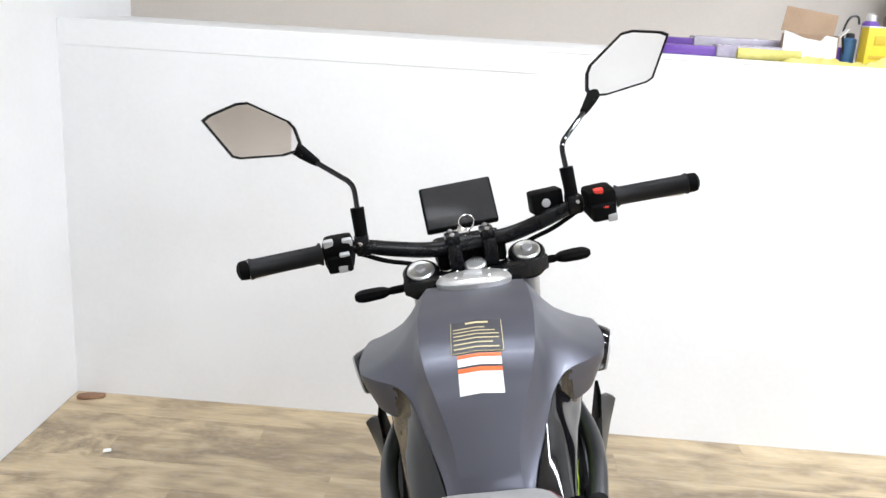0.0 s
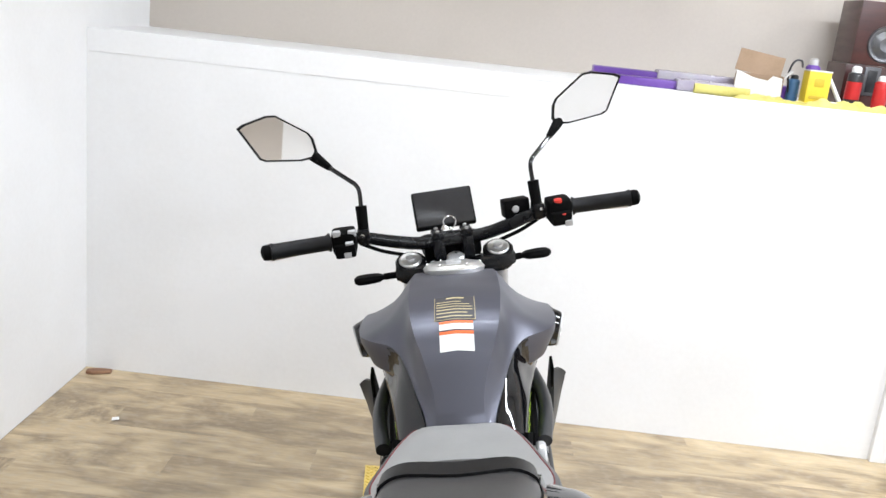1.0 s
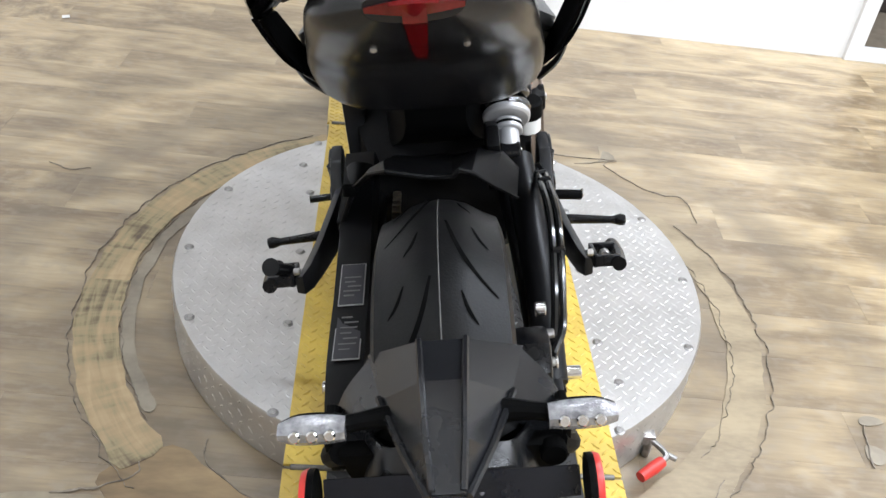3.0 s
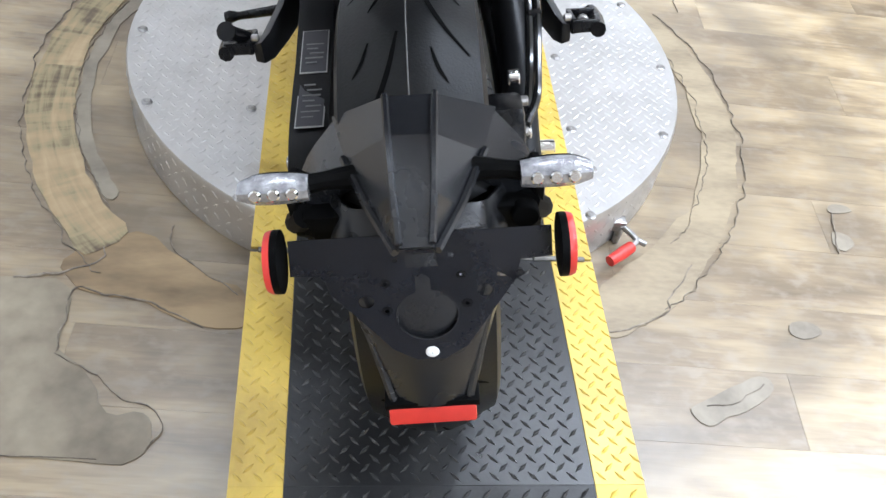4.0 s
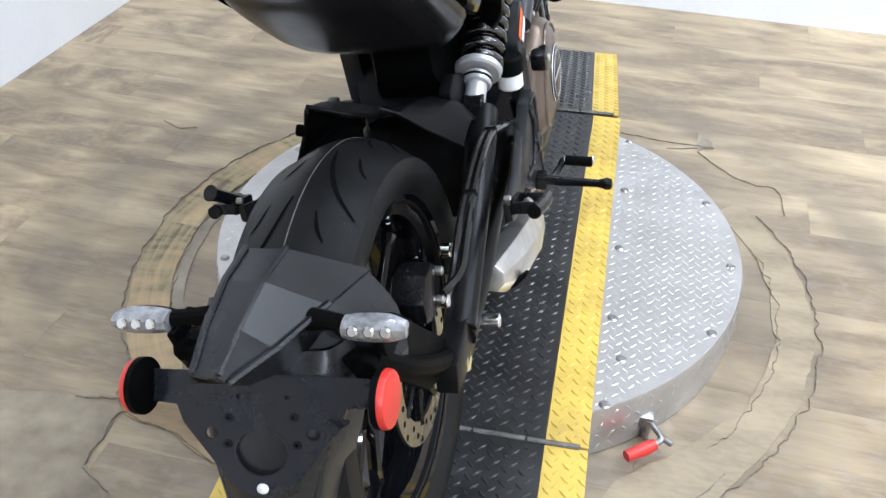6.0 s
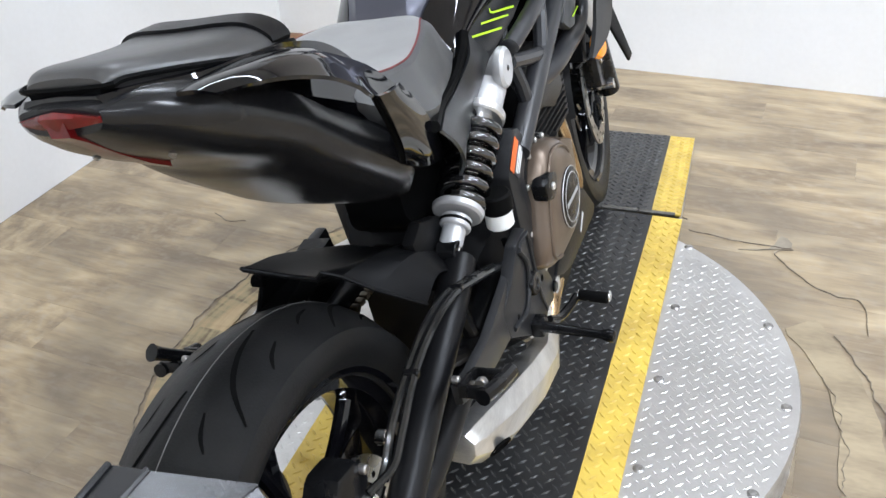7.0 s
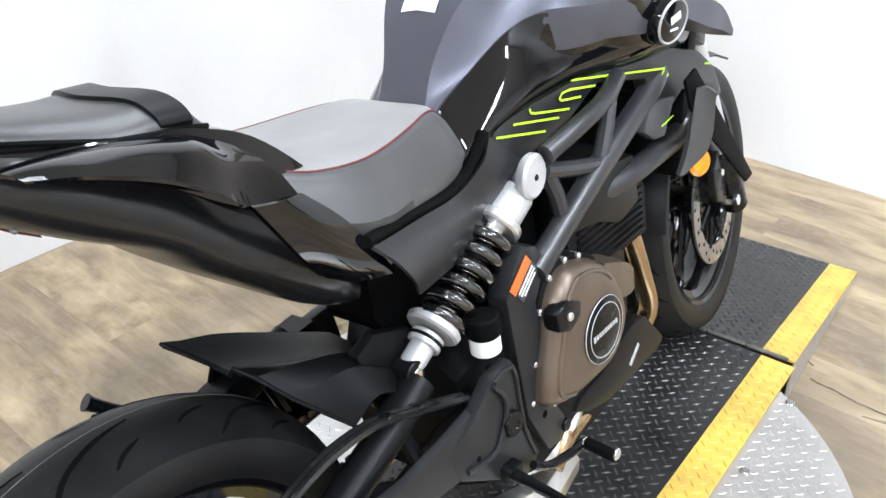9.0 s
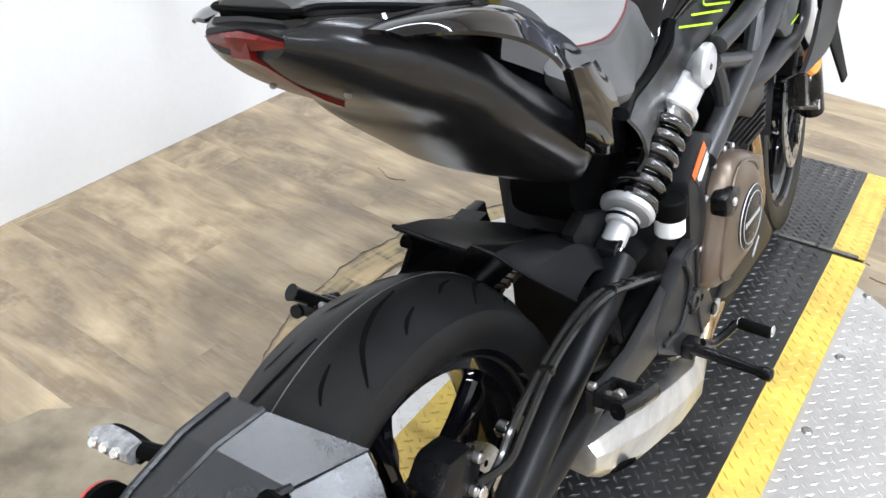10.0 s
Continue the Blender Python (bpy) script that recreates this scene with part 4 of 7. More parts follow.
# tail
CS = [
    (-0.150, [(0, 0.893), (0.040, 0.891), (0.046, 0.884), (0.036, 0.876), (0, 0.874)]),
    (-0.120, [(0, 0.889), (0.062, 0.887), (0.074, 0.872), (0.062, 0.852), (0, 0.85)]),
    (-0.069, [(0, 0.880), (0.088, 0.876), (0.098, 0.856), (0.084, 0.826), (0, 0.82)]),
    (0.00, [(0, 0.870), (0.096, 0.866), (0.116, 0.822), (0.104, 0.785), (0, 0.78)]),
    (0.06, [(0, 0.858), (0.100, 0.853), (0.120, 0.790), (0.108, 0.752), (0, 0.74)]),
    (0.12, [(0, 0.832), (0.106, 0.825), (0.124, 0.755), (0.110, 0.715), (0, 0.70)]),
    (0.18, [(0, 0.775), (0.110, 0.765), (0.132, 0.710), (0.112, 0.675), (0, 0.66)]),
    (0.225, [(0, 0.715), (0.106, 0.705), (0.120, 0.672), (0.104, 0.635), (0, 0.63)]),
    (0.272, [(0, 0.660), (0.100, 0.655), (0.113, 0.636), (0.104, 0.612), (0, 0.61)]),
]
part("tail_cowl", loft([sym(y, p) for y, p in CS], 5, 1, soft=False), M["gloss"], bike, "gloss black tail cowl", smooth=28, m=TAIL)
US = [
    (-0.158, [(0, 0.886), (0.040, 0.884), (0.046, 0.874), (0.034, 0.863), (0, 0.860)]),
    (-0.12, [(0, 0.886), (0.070, 0.884), (0.092, 0.856), (0.062, 0.832), (0, 0.824)]),
    (-0.07, [(0, 0.872), (0.088, 0.871), (0.114, 0.832), (0.082, 0.798), (0, 0.790)]),
    (0.00, [(0, 0.836), (0.100, 0.838), (0.128, 0.786), (0.098, 0.756), (0, 0.746)]),
    (0.03, [(0, 0.812), (0.104, 0.816), (0.134, 0.762), (0.102, 0.732), (0, 0.722)]),
    (0.06, [(0, 0.780), (0.108, 0.788), (0.140, 0.738), (0.104, 0.712), (0, 0.702)]),
    (0.11, [(0, 0.745), (0.116, 0.748), (0.144, 0.704), (0.104, 0.682), (0, 0.672)]),
    (0.16, [(0, 0.706), (0.126, 0.706), (0.142, 0.672), (0.098, 0.652), (0, 0.645)]),
    (0.215, [(0, 0.650), (0.108, 0.652), (0.108, 0.640), (0.088, 0.627), (0, 0.622)]),
]
US = [(y, [(x, z - 0.040 * max(0.0, min(1.0, y / 0.17)) * (0, 0, 0.6, 1, 1)[k]) for k, (x, z) in enumerate(p)]) for y, p in US]
under = part("under_tail", loft([sym(y, p) for y, p in US], 5, 3), M["hull"], bike, "satin black underside of the tail", m=TAIL)
for s in (-1, 1):
    wing = [[(0.094, -0.118, 0.877), (0.112, -0.114, 0.876), (0.126, -0.108, 0.870)],
            [(0.097, -0.080, 0.876), (0.134, -0.074, 0.876), (0.163, -0.070, 0.865)],
            [(0.101, -0.020, 0.868), (0.144, -0.016, 0.866), (0.180, -0.022, 0.845)],
            [(0.105, 0.044, 0.853), (0.147, 0.034, 0.848), (0.187, 0.016, 0.819)],
            [(0.112, 0.074, 0.838), (0.154, 0.064, 0.822), (0.188, 0.042, 0.797)],
            [(0.122, 0.088, 0.828), (0.153, 0.100, 0.808), (0.181, 0.100, 0.784)]]
    nose = [[(0.188, 0.042, 0.797), (0.189, 0.072, 0.790), (0.181, 0.100, 0.784)],
            [(0.181, 0.068, 0.758), (0.183, 0.106, 0.749), (0.175, 0.149, 0.737)],
            [(0.171, 0.094, 0.722), (0.174, 0.136, 0.708), (0.166, 0.186, 0.691)],
            [(0.160, 0.116, 0.698), (0.163, 0.162, 0.674), (0.157, 0.212, 0.660)],
            [(0.145, 0.140, 0.672), (0.150, 0.185, 0.648), (0.146, 0.232, 0.632)]]
    # sheet added inside the nose; its near-black stands for shade in the air gap
    lining = [[(x - 0.008, y + 0.002, z - 0.004) for x, y, z in r] for r in nose]
    for nm, rows, mt, lb in (("side_wing", wing, M["gloss"], "flared gloss black side wing with an air gap"), ("wing_dark_sheet", lining, M["recess_shade"], "matte black lining inside the side wing"), ("wing_nose", nose, M["gloss"], "gloss black front face of the side wing")):
        bm = grid_bm([spline([(s * x, y, z) for x, y, z in r], 4) for r in spline(rows, 6)], closed=False)
        bmesh.ops.recalc_face_normals(bm, faces=bm.faces)
        bmesh.ops.solidify(bm, geom=bm.faces, thickness=0.004)
        part(nm, bm, mt, bike, lb, smooth=30, m=TAIL)
light = part("tail_light", loft([[(x, -0.138, 0.869 + 0.006 * h), (x, -0.152, 0.869 + 0.010 * h), (x, -0.159 + 0.012 * (1.2 - h), 0.869 + 0.007 * h), (x, -0.157 + 0.012 * (1.2 - h), 0.869 - 0.004 * h), (x, -0.138, 0.869 - 0.008 * h)] for x, h in ((-0.045, 0.45), (-0.022, 0.85), (0.0, 1.15), (0.022, 0.85), (0.045, 0.45))], 1, 1, soft=False), M["red_lens"], bike, "red T-shaped tail light", m=Matrix.Translation((0, -0.010, 0.004)) @ TAIL)
stem = [[(s * w, y, z) for s, z in ((-1, zt + 0.014), (1, zt + 0.014), (1, zt), (-1, zt))] for y, w, zt in ((-0.166, 0.011, 0.862), (-0.150, 0.010, 0.850), (-0.120, 0.0085, 0.823), (-0.088, 0.007, 0.797), (-0.062, 0.005, 0.780))]
part("light_stem", loft(stem, 1, 1, soft=False), M["red_lens"], light, m=TAIL)
for s in (-1, 1):
    part("screw", cyl((s * 0.046, -0.090, 0.818), (s * 0.046, -0.1005, 0.8085), 0.0035, 10), M["bolt"], under, m=TAIL)

def both(name, make, mt, label="", parent=None):
    """The same part on both flanks."""
    a = make()
    b = mirrored(a)
    return part(name, a, mt, parent or bike, label), part(name, b, mt, parent or bike, label)


def sheet(rows, thick, su=4, sv=4):
    bm = grid_bm([spline(r, sv) for r in spline(rows, su)], closed=False)
    bmesh.ops.recalc_face_normals(bm, faces=bm.faces)
    bmesh.ops.solidify(bm, geom=bm.faces, thickness=thick)
    return bm


M["pipe"] = surface("heat_tinted_steel", (0.42, 0.30, 0.17), (0.30, 0.20, 0.11), 0.25, 0.95, scale=20, bump=0.02)
M["cover"] = surface("cover_satin_plastic", (0.012, 0.0125, 0.0138), (0.018, 0.0185, 0.020), 0.34, scale=9, fine=900, bump=0.1, rvar=0.06, spec=0.42)
M["stay"] = surface("stay_grey", (0.055, 0.056, 0.058), (0.07, 0.071, 0.073), 0.4, 0.2, scale=12, bump=0.05)
M["hose"] = surface("glossy_black_hose", (0.008, 0.008, 0.008), (0.012, 0.012, 0.012), 0.15, bump=0, spec=0.5)
M["label_print"] = surface("label_print_grey", (0.20, 0.20, 0.20), None, 0.5, bump=0)
# ---- trellis frame and cast plates ----
OUTSET[:] = 0.022, -0.008, 0.012
both("frame_tube", lambda: tube([(0.112, 0.900, 0.690), (0.120, 0.870, 0.668), (0.126, 0.690, 0.602), (0.128, 0.500, 0.520)], 0.0185, 14, 4), M["frame"], "dark grey main frame tube")
both("frame_tube", lambda: tube([(0.124, 0.560, 0.668), (0.134, 0.632, 0.686), (0.134, 0.700, 0.699), (0.120, 0.765, 0.716)], 0.0140, 12, 4), M["frame"])
both("frame_tube", lambda: tube([(0.118, 0.560, 0.643), (0.124, 0.630, 0.622), (0.126, 0.690, 0.606)], 0.0120, 10, 2), M["frame"])
both("frame_tube", lambda: tube([(0.118, 0.748, 0.706), (0.124, 0.720, 0.655), (0.126, 0.692, 0.608)], 0.0125, 10, 2), M["frame"])
both("frame_tube", lambda: tube([(0.114, 0.565, 0.650), (0.122, 0.580, 0.600), (0.126, 0.585, 0.556)], 0.012, 10, 2), M["frame"])
both("frame_tube", lambda: tube([(0.08, 0.66, 0.700), (0.09, 0.62, 0.655), (0.10, 0.60, 0.62)], 0.010, 10, 2), M["frame"])
both("frame_tube", lambda: tube([(0.110, 1.000, 0.640), (0.114, 1.003, 0.605), (0.115, 0.990, 0.572), (0.115, 0.952, 0.553), (0.115, 0.877, 0.549), (0.112, 0.795, 0.545), (0.095, 0.73, 0.540)], 0.0195, 14, 4), M["frame"], "dark lower frame tube by the radiator")
PLATE = [(0.500, 0.562), (0.522, 0.530), (0.487, 0.480), (0.498, 0.421), (0.492, 0.331), (0.530, 0.262), (0.520, 0.228), (0.480, 0.232), (0.440, 0.318), (0.430, 0.431), (0.424, 0.515), (0.445, 0.545), (0.475, 0.572)]
fp = both("frame_plate", lambda: prism(PLATE, 0.100, 0.136, "yz", 0.006), M["cast"], "cast dark grey frame plate")
for x in (0.137,):
    part("plate_bolt", cyl((x - 0.004, 0.525, 0.250), (x + 0.004, 0.525, 0.250), 0.010, 12), M["metal_black"], fp[0])
lab = part("orange_label", box((0.1372, 0.457, 0.537), (0.0012, 0.054, 0.017), 0.0003, (37.5, 0, 0)), M["orange"], bike, "orange and black warning label on the frame")
part("label_strip", box((0.1376, 0.470, 0.522), (0.0012, 0.052, 0.021), 0.0003, (37.5, 0, 0)), M["label_dark"], lab)
for k in (-1, 0, 1):
    part("print_line", box((0.1384, 0.470 - k * 0.0040, 0.522 + k * 0.0050), (0.0010, 0.044 - 0.008 * (k < 0), 0.0026), 0.0, (37.5, 0, 0)), M["label_white"], lab)

# side cover with lime stripes
COVER = [(0.434, 0.726), (0.455, 0.750), (0.491, 0.761), (0.559, 0.771), (0.614, 0.771), (0.70, 0.762), (0.794, 0.744), (0.863, 0.733), (0.91, 0.724), (0.996, 0.694), (1.054, 0.652), (1.087, 0.596), (1.066, 0.590), (1.020, 0.622), (0.944, 0.645), (0.896, 0.622), (0.850, 0.604), (0.823, 0.620), (0.848, 0.655), (0.838, 0.697), (0.709, 0.732), (0.677, 0.722), (0.627, 0.702), (0.538, 0.686), (0.483, 0.672), (0.400, 0.652), (0.385, 0.680)]
OUTSET[:] = 0.0, 0.0, 0.0


def follow(bm):
    """Bends a flat flank panel in towards the seat and out towards the fork."""
    for v in bm.verts:
        d = min(0.022, max(-0.038, -0.033 + (v.co.y - 0.449) * 0.10))
        v.co += Vector((d if v.co.x > 0 else -d, -d * (1.33 if d < 0 else 0.36), 0.5 * d))
    return bm


def divided(poly, most=0.03):
    out = []
    for a, b in zip(poly, poly[1:] + poly[:1]):
        n = max(1, int(math.dist(a, b) / most))
        out += [(a[0] + (b[0] - a[0]) * k / n, a[1] + (b[1] - a[1]) * k / n) for k in range(n)]
    return out


cov = both("side_cover", lambda: follow(prism(divided(COVER), 0.116, 0.1425, "yz", 0.0065)), M["cover"], "satin black side cover with lime graphic")
EDGE = [(0.176, 0.178, 0.726), (0.151, 0.241, 0.711), (0.126, 0.307, 0.696), (0.106, 0.382, 0.683), (0.104, 0.425, 0.690), (0.110, 0.452, 0.715), (0.112, 0.470, 0.738)]
# black tube stands for the shade in the gap under the seat
both("seat_gap_shade", lambda: tube(EDGE, 0.0075, 8, 3), M["matte"], "black strip that paints the shaded gap under the seat")
both("under_seat_panel", lambda: sheet([[(x + 0.007, y + 0.004, z - 0.006), (x + 0.010, y + 0.030, z - 0.035), (x + 0.002, y + 0.060, z - 0.075), (x - 0.020, y + 0.085, z - 0.110)] for x, y, z in EDGE[:5]] + [[(0.119, 0.456, 0.706), (0.121, 0.475, 0.690), (0.119, 0.497, 0.672), (0.112, 0.515, 0.655)], [(0.116, 0.474, 0.731), (0.118, 0.490, 0.715), (0.118, 0.515, 0.695), (0.115, 0.540, 0.675)]], 0.004), M["cover"], "satin black panel under the seat")


def stripe(points, half=0.00155):
    rows = []
    p = np.asarray(points, float)
    d = np.gradient(p, axis=0)
    for (y, z), (a, b) in zip(p, d):
        n = math.hypot(a, b)
        rows.append([(0.1455, y - b / n * half, z + a / n * half), (0.1455, y + b / n * half, z - a / n * half)])
    bm = grid_bm(rows, closed=False)
    bmesh.ops.solidify(bm, geom=bm.faces, thickness=-0.0004)
    return bm


for pts in ([(0.449, 0.737), (0.560, 0.709)], [(0.489, 0.742), (0.595, 0.717)], [(0.528, 0.751), (0.530, 0.745), (0.540, 0.741), (0.622, 0.721)], [(0.693, 0.733), (0.628, 0.747), (0.608, 0.748), (0.600, 0.742), (0.606, 0.738), (0.654, 0.729)],
            [(0.632, 0.759), (0.765, 0.729), (0.885, 0.699)], [(0.884, 0.698), (0.866, 0.682), (0.846, 0.665)], [(0.896, 0.687), (0.876, 0.675), (0.859, 0.663)], [(0.859, 0.628), (0.897, 0.623)], [(1.010, 0.668), (1.030, 0.662)]):
    for c, flip in zip(cov, (False, True)):
        bm = follow(stripe(straight(pts, 6, False)[:(len(pts) - 1) * 6 + 1]))
        part("lime_stripe", mirrored(bm) if flip else bm, M["green"], c)
shrouds = both("radiator_shroud", lambda: sheet([[(0.196, 0.906, 0.668), (0.211, 0.914, 0.670), (0.225, 0.919, 0.660)], [(0.190, 0.892, 0.620), (0.202, 0.910, 0.622), (0.212, 0.927, 0.618)], [(0.187, 0.886, 0.590), (0.197, 0.908, 0.588), (0.205, 0.930, 0.586)], [(0.182, 0.876, 0.560), (0.189, 0.898, 0.556), (0.196, 0.920, 0.554)], [(0.177, 0.866, 0.534), (0.179, 0.869, 0.532), (0.181, 0.872, 0.531)]], 0.009, 3, 2), M["stay"], "dark grey pointed shroud beside the radiator")
both("shroud_bracket", lambda: prism([(0.8245, 0.664), (0.8774, 0.6565), (0.907, 0.652), (0.8691, 0.598), (0.8343, 0.6026), (0.8006, 0.6255)], 0.140, 0.160, "yz", 0.004), M["stay"], "dark grey faceted bracket under the side cover")
both("bracket_stripe", lambda: tube([(0.161, 0.856, 0.618), (0.161, 0.895, 0.623)], 0.0013, 6, 1), M["green"])
for c, flip in zip(shrouds, (False, True)):
    bm = tube([(0.2045, 0.9005, 0.644), (0.2105, 0.9065, 0.644), (0.2100, 0.9085, 0.632), (0.2030, 0.9005, 0.618), (0.2105, 0.9140, 0.619)], 0.0013, 6, 1)
    part("lime_stripe", mirrored(bm) if flip else bm, M["green"], c)
OUTSET[:] = 0.022, -0.008, 0.012
part("radiator", box((0, 0.985, 0.60), (0.25, 0.030, 0.24), 0.004, (-14, 0, 0)), M["engine"], bike, "black radiator")
for k in range(14):
    part("radiator_fin", box((0, 0.968 + 0.0 * k, 0.50 + k * 0.014), (0.21, 0.004, 0.003), 0.0, (-14, 0, 0)), M["metal_black"], bike)

# ---- engine ----
ENG = [[(s * x, y, z) for s, x, z in ((1, 0.05, zt), (1, w, zt - 0.03), (1, w, zb + 0.04), (1, 0.06, zb), (-1, 0.06, zb), (-1, w, zb + 0.04), (-1, w, zt - 0.03), (-1, 0.05, zt))]
       for y, w, zt, zb in ((0.36, 0.085, 0.44, 0.22), (0.44, 0.118, 0.50, 0.17), (0.56, 0.126, 0.50, 0.15), (0.68, 0.126, 0.48, 0.16), (0.76, 0.110, 0.46, 0.19), (0.83, 0.08, 0.42, 0.24))]
eng = part("engine", loft(ENG, 3, 1, soft=False), M["engine"], bike, "black engine block with a bronze clutch cover")
HEAD = [[(s * x, y, z) for s, x, z in ((1, 0.09, zt), (1, 0.105, zt - 0.03), (1, 0.105, zb), (-1, 0.105, zb), (-1, 0.105, zt - 0.03), (-1, 0.09, zt))] for y, zt, zb in ((0.62, 0.58, 0.42), (0.70, 0.61, 0.42), (0.80, 0.59, 0.42), (0.86, 0.53, 0.42))]
part("cylinder_head", loft(HEAD, 2, 1, soft=False), M["engine"], eng, "black cylinder head")
for k in range(7):
    part("cooling_fin", box((0, 0.745, 0.435 + k * 0.012), (0.222, 0.20, 0.004), 0.001), M["engine"], eng)
both("head_cover", lambda: prism([(0.615, 0.520), (0.625, 0.548), (0.724, 0.585), (0.815, 0.575), (0.825, 0.490), (0.760, 0.478), (0.70, 0.505)], 0.085, 0.114, "yz", 0.006), M["satin"], "dark side panel over the cylinder")
CL = [(0.458, 0.335), (0.484, 0.417), (0.506, 0.474), (0.538, 0.503), (0.582, 0.502), (0.640, 0.474), (0.684, 0.412), (0.694, 0.350), (0.650, 0.302), (0.586, 0.296), (0.508, 0.303)]
smoothed = spline(CL, 3, True)
rings = []
for h, g in ((0.128, 0.99), (0.140, 0.985), (0.152, 0.95), (0.159, 0.88), (0.1625, 0.78), (0.164, 0.60)):
    rings.append([(h, 0.582 + (y - 0.582) * g, 0.398 + (z - 0.398) * g) for y, z in smoothed])
rim = [[(h, 0.582 + (y - 0.582) * g, 0.398 + (z - 0.398) * g) for y, z in smoothed] for h, g in ((0.105, 1.07), (0.129, 1.07), (0.132, 1.055), (0.132, 0.96))]
part("cover_flange", grid_bm(rim), M["engine"], eng, "dark flange behind the clutch cover")
clutch = part("clutch_cover", grid_bm(rings), M["bronze"], eng, "bronze painted clutch cover with a round emblem")
part("cover_nose", loft([[(x, 0.645, z) for x, z in ((0.11, 0.475), (0.150, 0.468), (0.152, 0.40), (0.11, 0.39))], [(x, 0.715, z) for x, z in ((0.11, 0.442), (0.146, 0.436), (0.147, 0.378), (0.11, 0.370))], [(x, 0.758, z) for x, z in ((0.11, 0.408), (0.134, 0.402), (0.134, 0.366), (0.11, 0.362))]], 3, 1, soft=False), M["bronze"], eng)
part("link_pipe", tube([(0.095, 0.660, 0.190), (0.108, 0.606, 0.206), (0.116, 0.545, 0.208), (0.118, 0.500, 0.180)], 0.020, 16), M["pipe"], eng, "heat-tinted exhaust pipe")
ridge = [(0.1615, 0.582 + (y - 0.582) * 0.80, 0.398 + (z - 0.398) * 0.86) for y, z in smoothed]
part("cover_ridge", tube(ridge[30:] + ridge[:17], 0.0032, 8, 1), M["bronze"], eng, "raised ridge on the clutch cover")
EM = (0.0, 0.606, 0.380)
part("emblem_disc", lathe([(0.001, 0.1685), (0.049, 0.1685), (0.052, 0.167), (0.054, 0.162), (0.054, 0.150)], EM, 48), M["metal_black"], eng, "black round emblem with a pale ring")
part("emblem_ring", lathe([(0.0415, 0.1686), (0.0424, 0.1694), (0.0433, 0.1686)], EM, 48), M["label_grey"], eng)
part("emblem_ring", lathe([(0.0522, 0.1670), (0.0528, 0.1674), (0.0534, 0.1658)], EM, 48), M["satin_silver"], eng)
for k in range(9):
    part("emblem_bar", box((0.1690, 0.574 + 0.0078 * k, 0.380), (0.0008, 0.0052, 0.0075 if k else 0.0095), 0.0, (0, 0, 0)), M["label_grey"], eng)
part("filler_cap", prism([(0.488, 0.466), (0.520, 0.474), (0.552, 0.458), (0.550, 0.436), (0.520, 0.424), (0.492, 0.436)], 0.140, 0.167, "yz", 0.006), M["metal_black"], eng, "black oil filler boss")
part("cap_bolt", cyl((0.165, 0.518, 0.450), (0.171, 0.518, 0.450), 0.0065, 12), M["silver"], eng)
for k in range(12):
    i = int(k * len(smoothed) / 12)
    y, z = smoothed[i]
    y, z = 0.582 + (y - 0.582) * 1.03, 0.398 + (z - 0.398) * 1.03
    part("cover_bolt", cyl((0.120, y, z), (0.137, y, z), 0.0050, 10), M["silver"], eng)
SK = [(0.735, 0.205), (0.835, 0.205), (0.856, 0.218), (0.795, 0.292), (0.760, 0.300), (0.730, 0.298), (0.650, 0.268), (0.585, 0.262), (0.560, 0.245), (0.60, 0.222), (0.66, 0.205)]
both("belly_guard", lambda: prism(SK, 0.090, 0.132, "yz", 0.006), M["satin"], "dark angular belly guard")
both("guard_slot", lambda: box((0.1325, 0.748, 0.243), (0.0014, 0.040, 0.009), 0.0006, (38, 0, 0)), M["label_grey"])
both("hose", lambda: tube([(0.10, 0.60, 0.25), (0.118, 0.57, 0.225), (0.115, 0.50, 0.20), (0.10, 0.44, 0.21)], 0.014, 10), M["exhaust"])

part("header_pipe", tube([(0.06, 0.850, 0.520), (0.084, 0.842, 0.430), (0.090, 0.868, 0.330), (0.086, 0.890, 0.235), (0.060, 0.820, 0.165)], 0.0145, 16, 4), M["pipe"], eng, "heat-tinted exhaust header pipe")

# exhaust
EX = []
for y, z, h, w, x in ((0.60, 0.105, 0.022, 0.024, 0.080), (0.47, 0.132, 0.030, 0.030, 0.112), (0.35, 0.176, 0.036, 0.034, 0.122), (0.22, 0.226, 0.036, 0.034, 0.124), (0.135, 0.262, 0.028, 0.029, 0.121), (0.108, 0.274, 0.020, 0.022, 0.118)):
    EX.append([(x + a * w, y + b * h * 0.35, z + b * h) for a, b in ((-0.6, 1), (0.35, 1), (0.95, 0.45), (1.0, -0.35), (0.45, -1), (-0.7, -0.9), (-1, 0))])
ex = part("silencer", bevelled(loft(EX, 1, 1, soft=False), 0.003, 2, 18), M["exhaust"], bike, "short brushed steel silencer low on the flank", smooth=20)
part("outlet", lathe([(0.0005, 0.0), (0.014, 0.0), (0.016, 0.003), (0.019, 0.003), (0.020, 0.0)], (0, 0, 0), 20, "z"), M["recess_shade"], ex, "dark exhaust outlet", m=Matrix.Translation((0.150, 0.158, 0.236)) @ Vector((0.75, -0.45, -0.55)).to_track_quat("Z", "Y").to_matrix().to_4x4())

# ---- swingarm, hugger, chain ----
both("swingarm_tube", lambda: tube([(0.100, 0.275, 0.470), (0.106, 0.20, 0.440), (0.112, 0.06, 0.388), (0.112, -0.06, 0.322)], 0.023, 16), M["satin"], "dark grey swingarm tube")
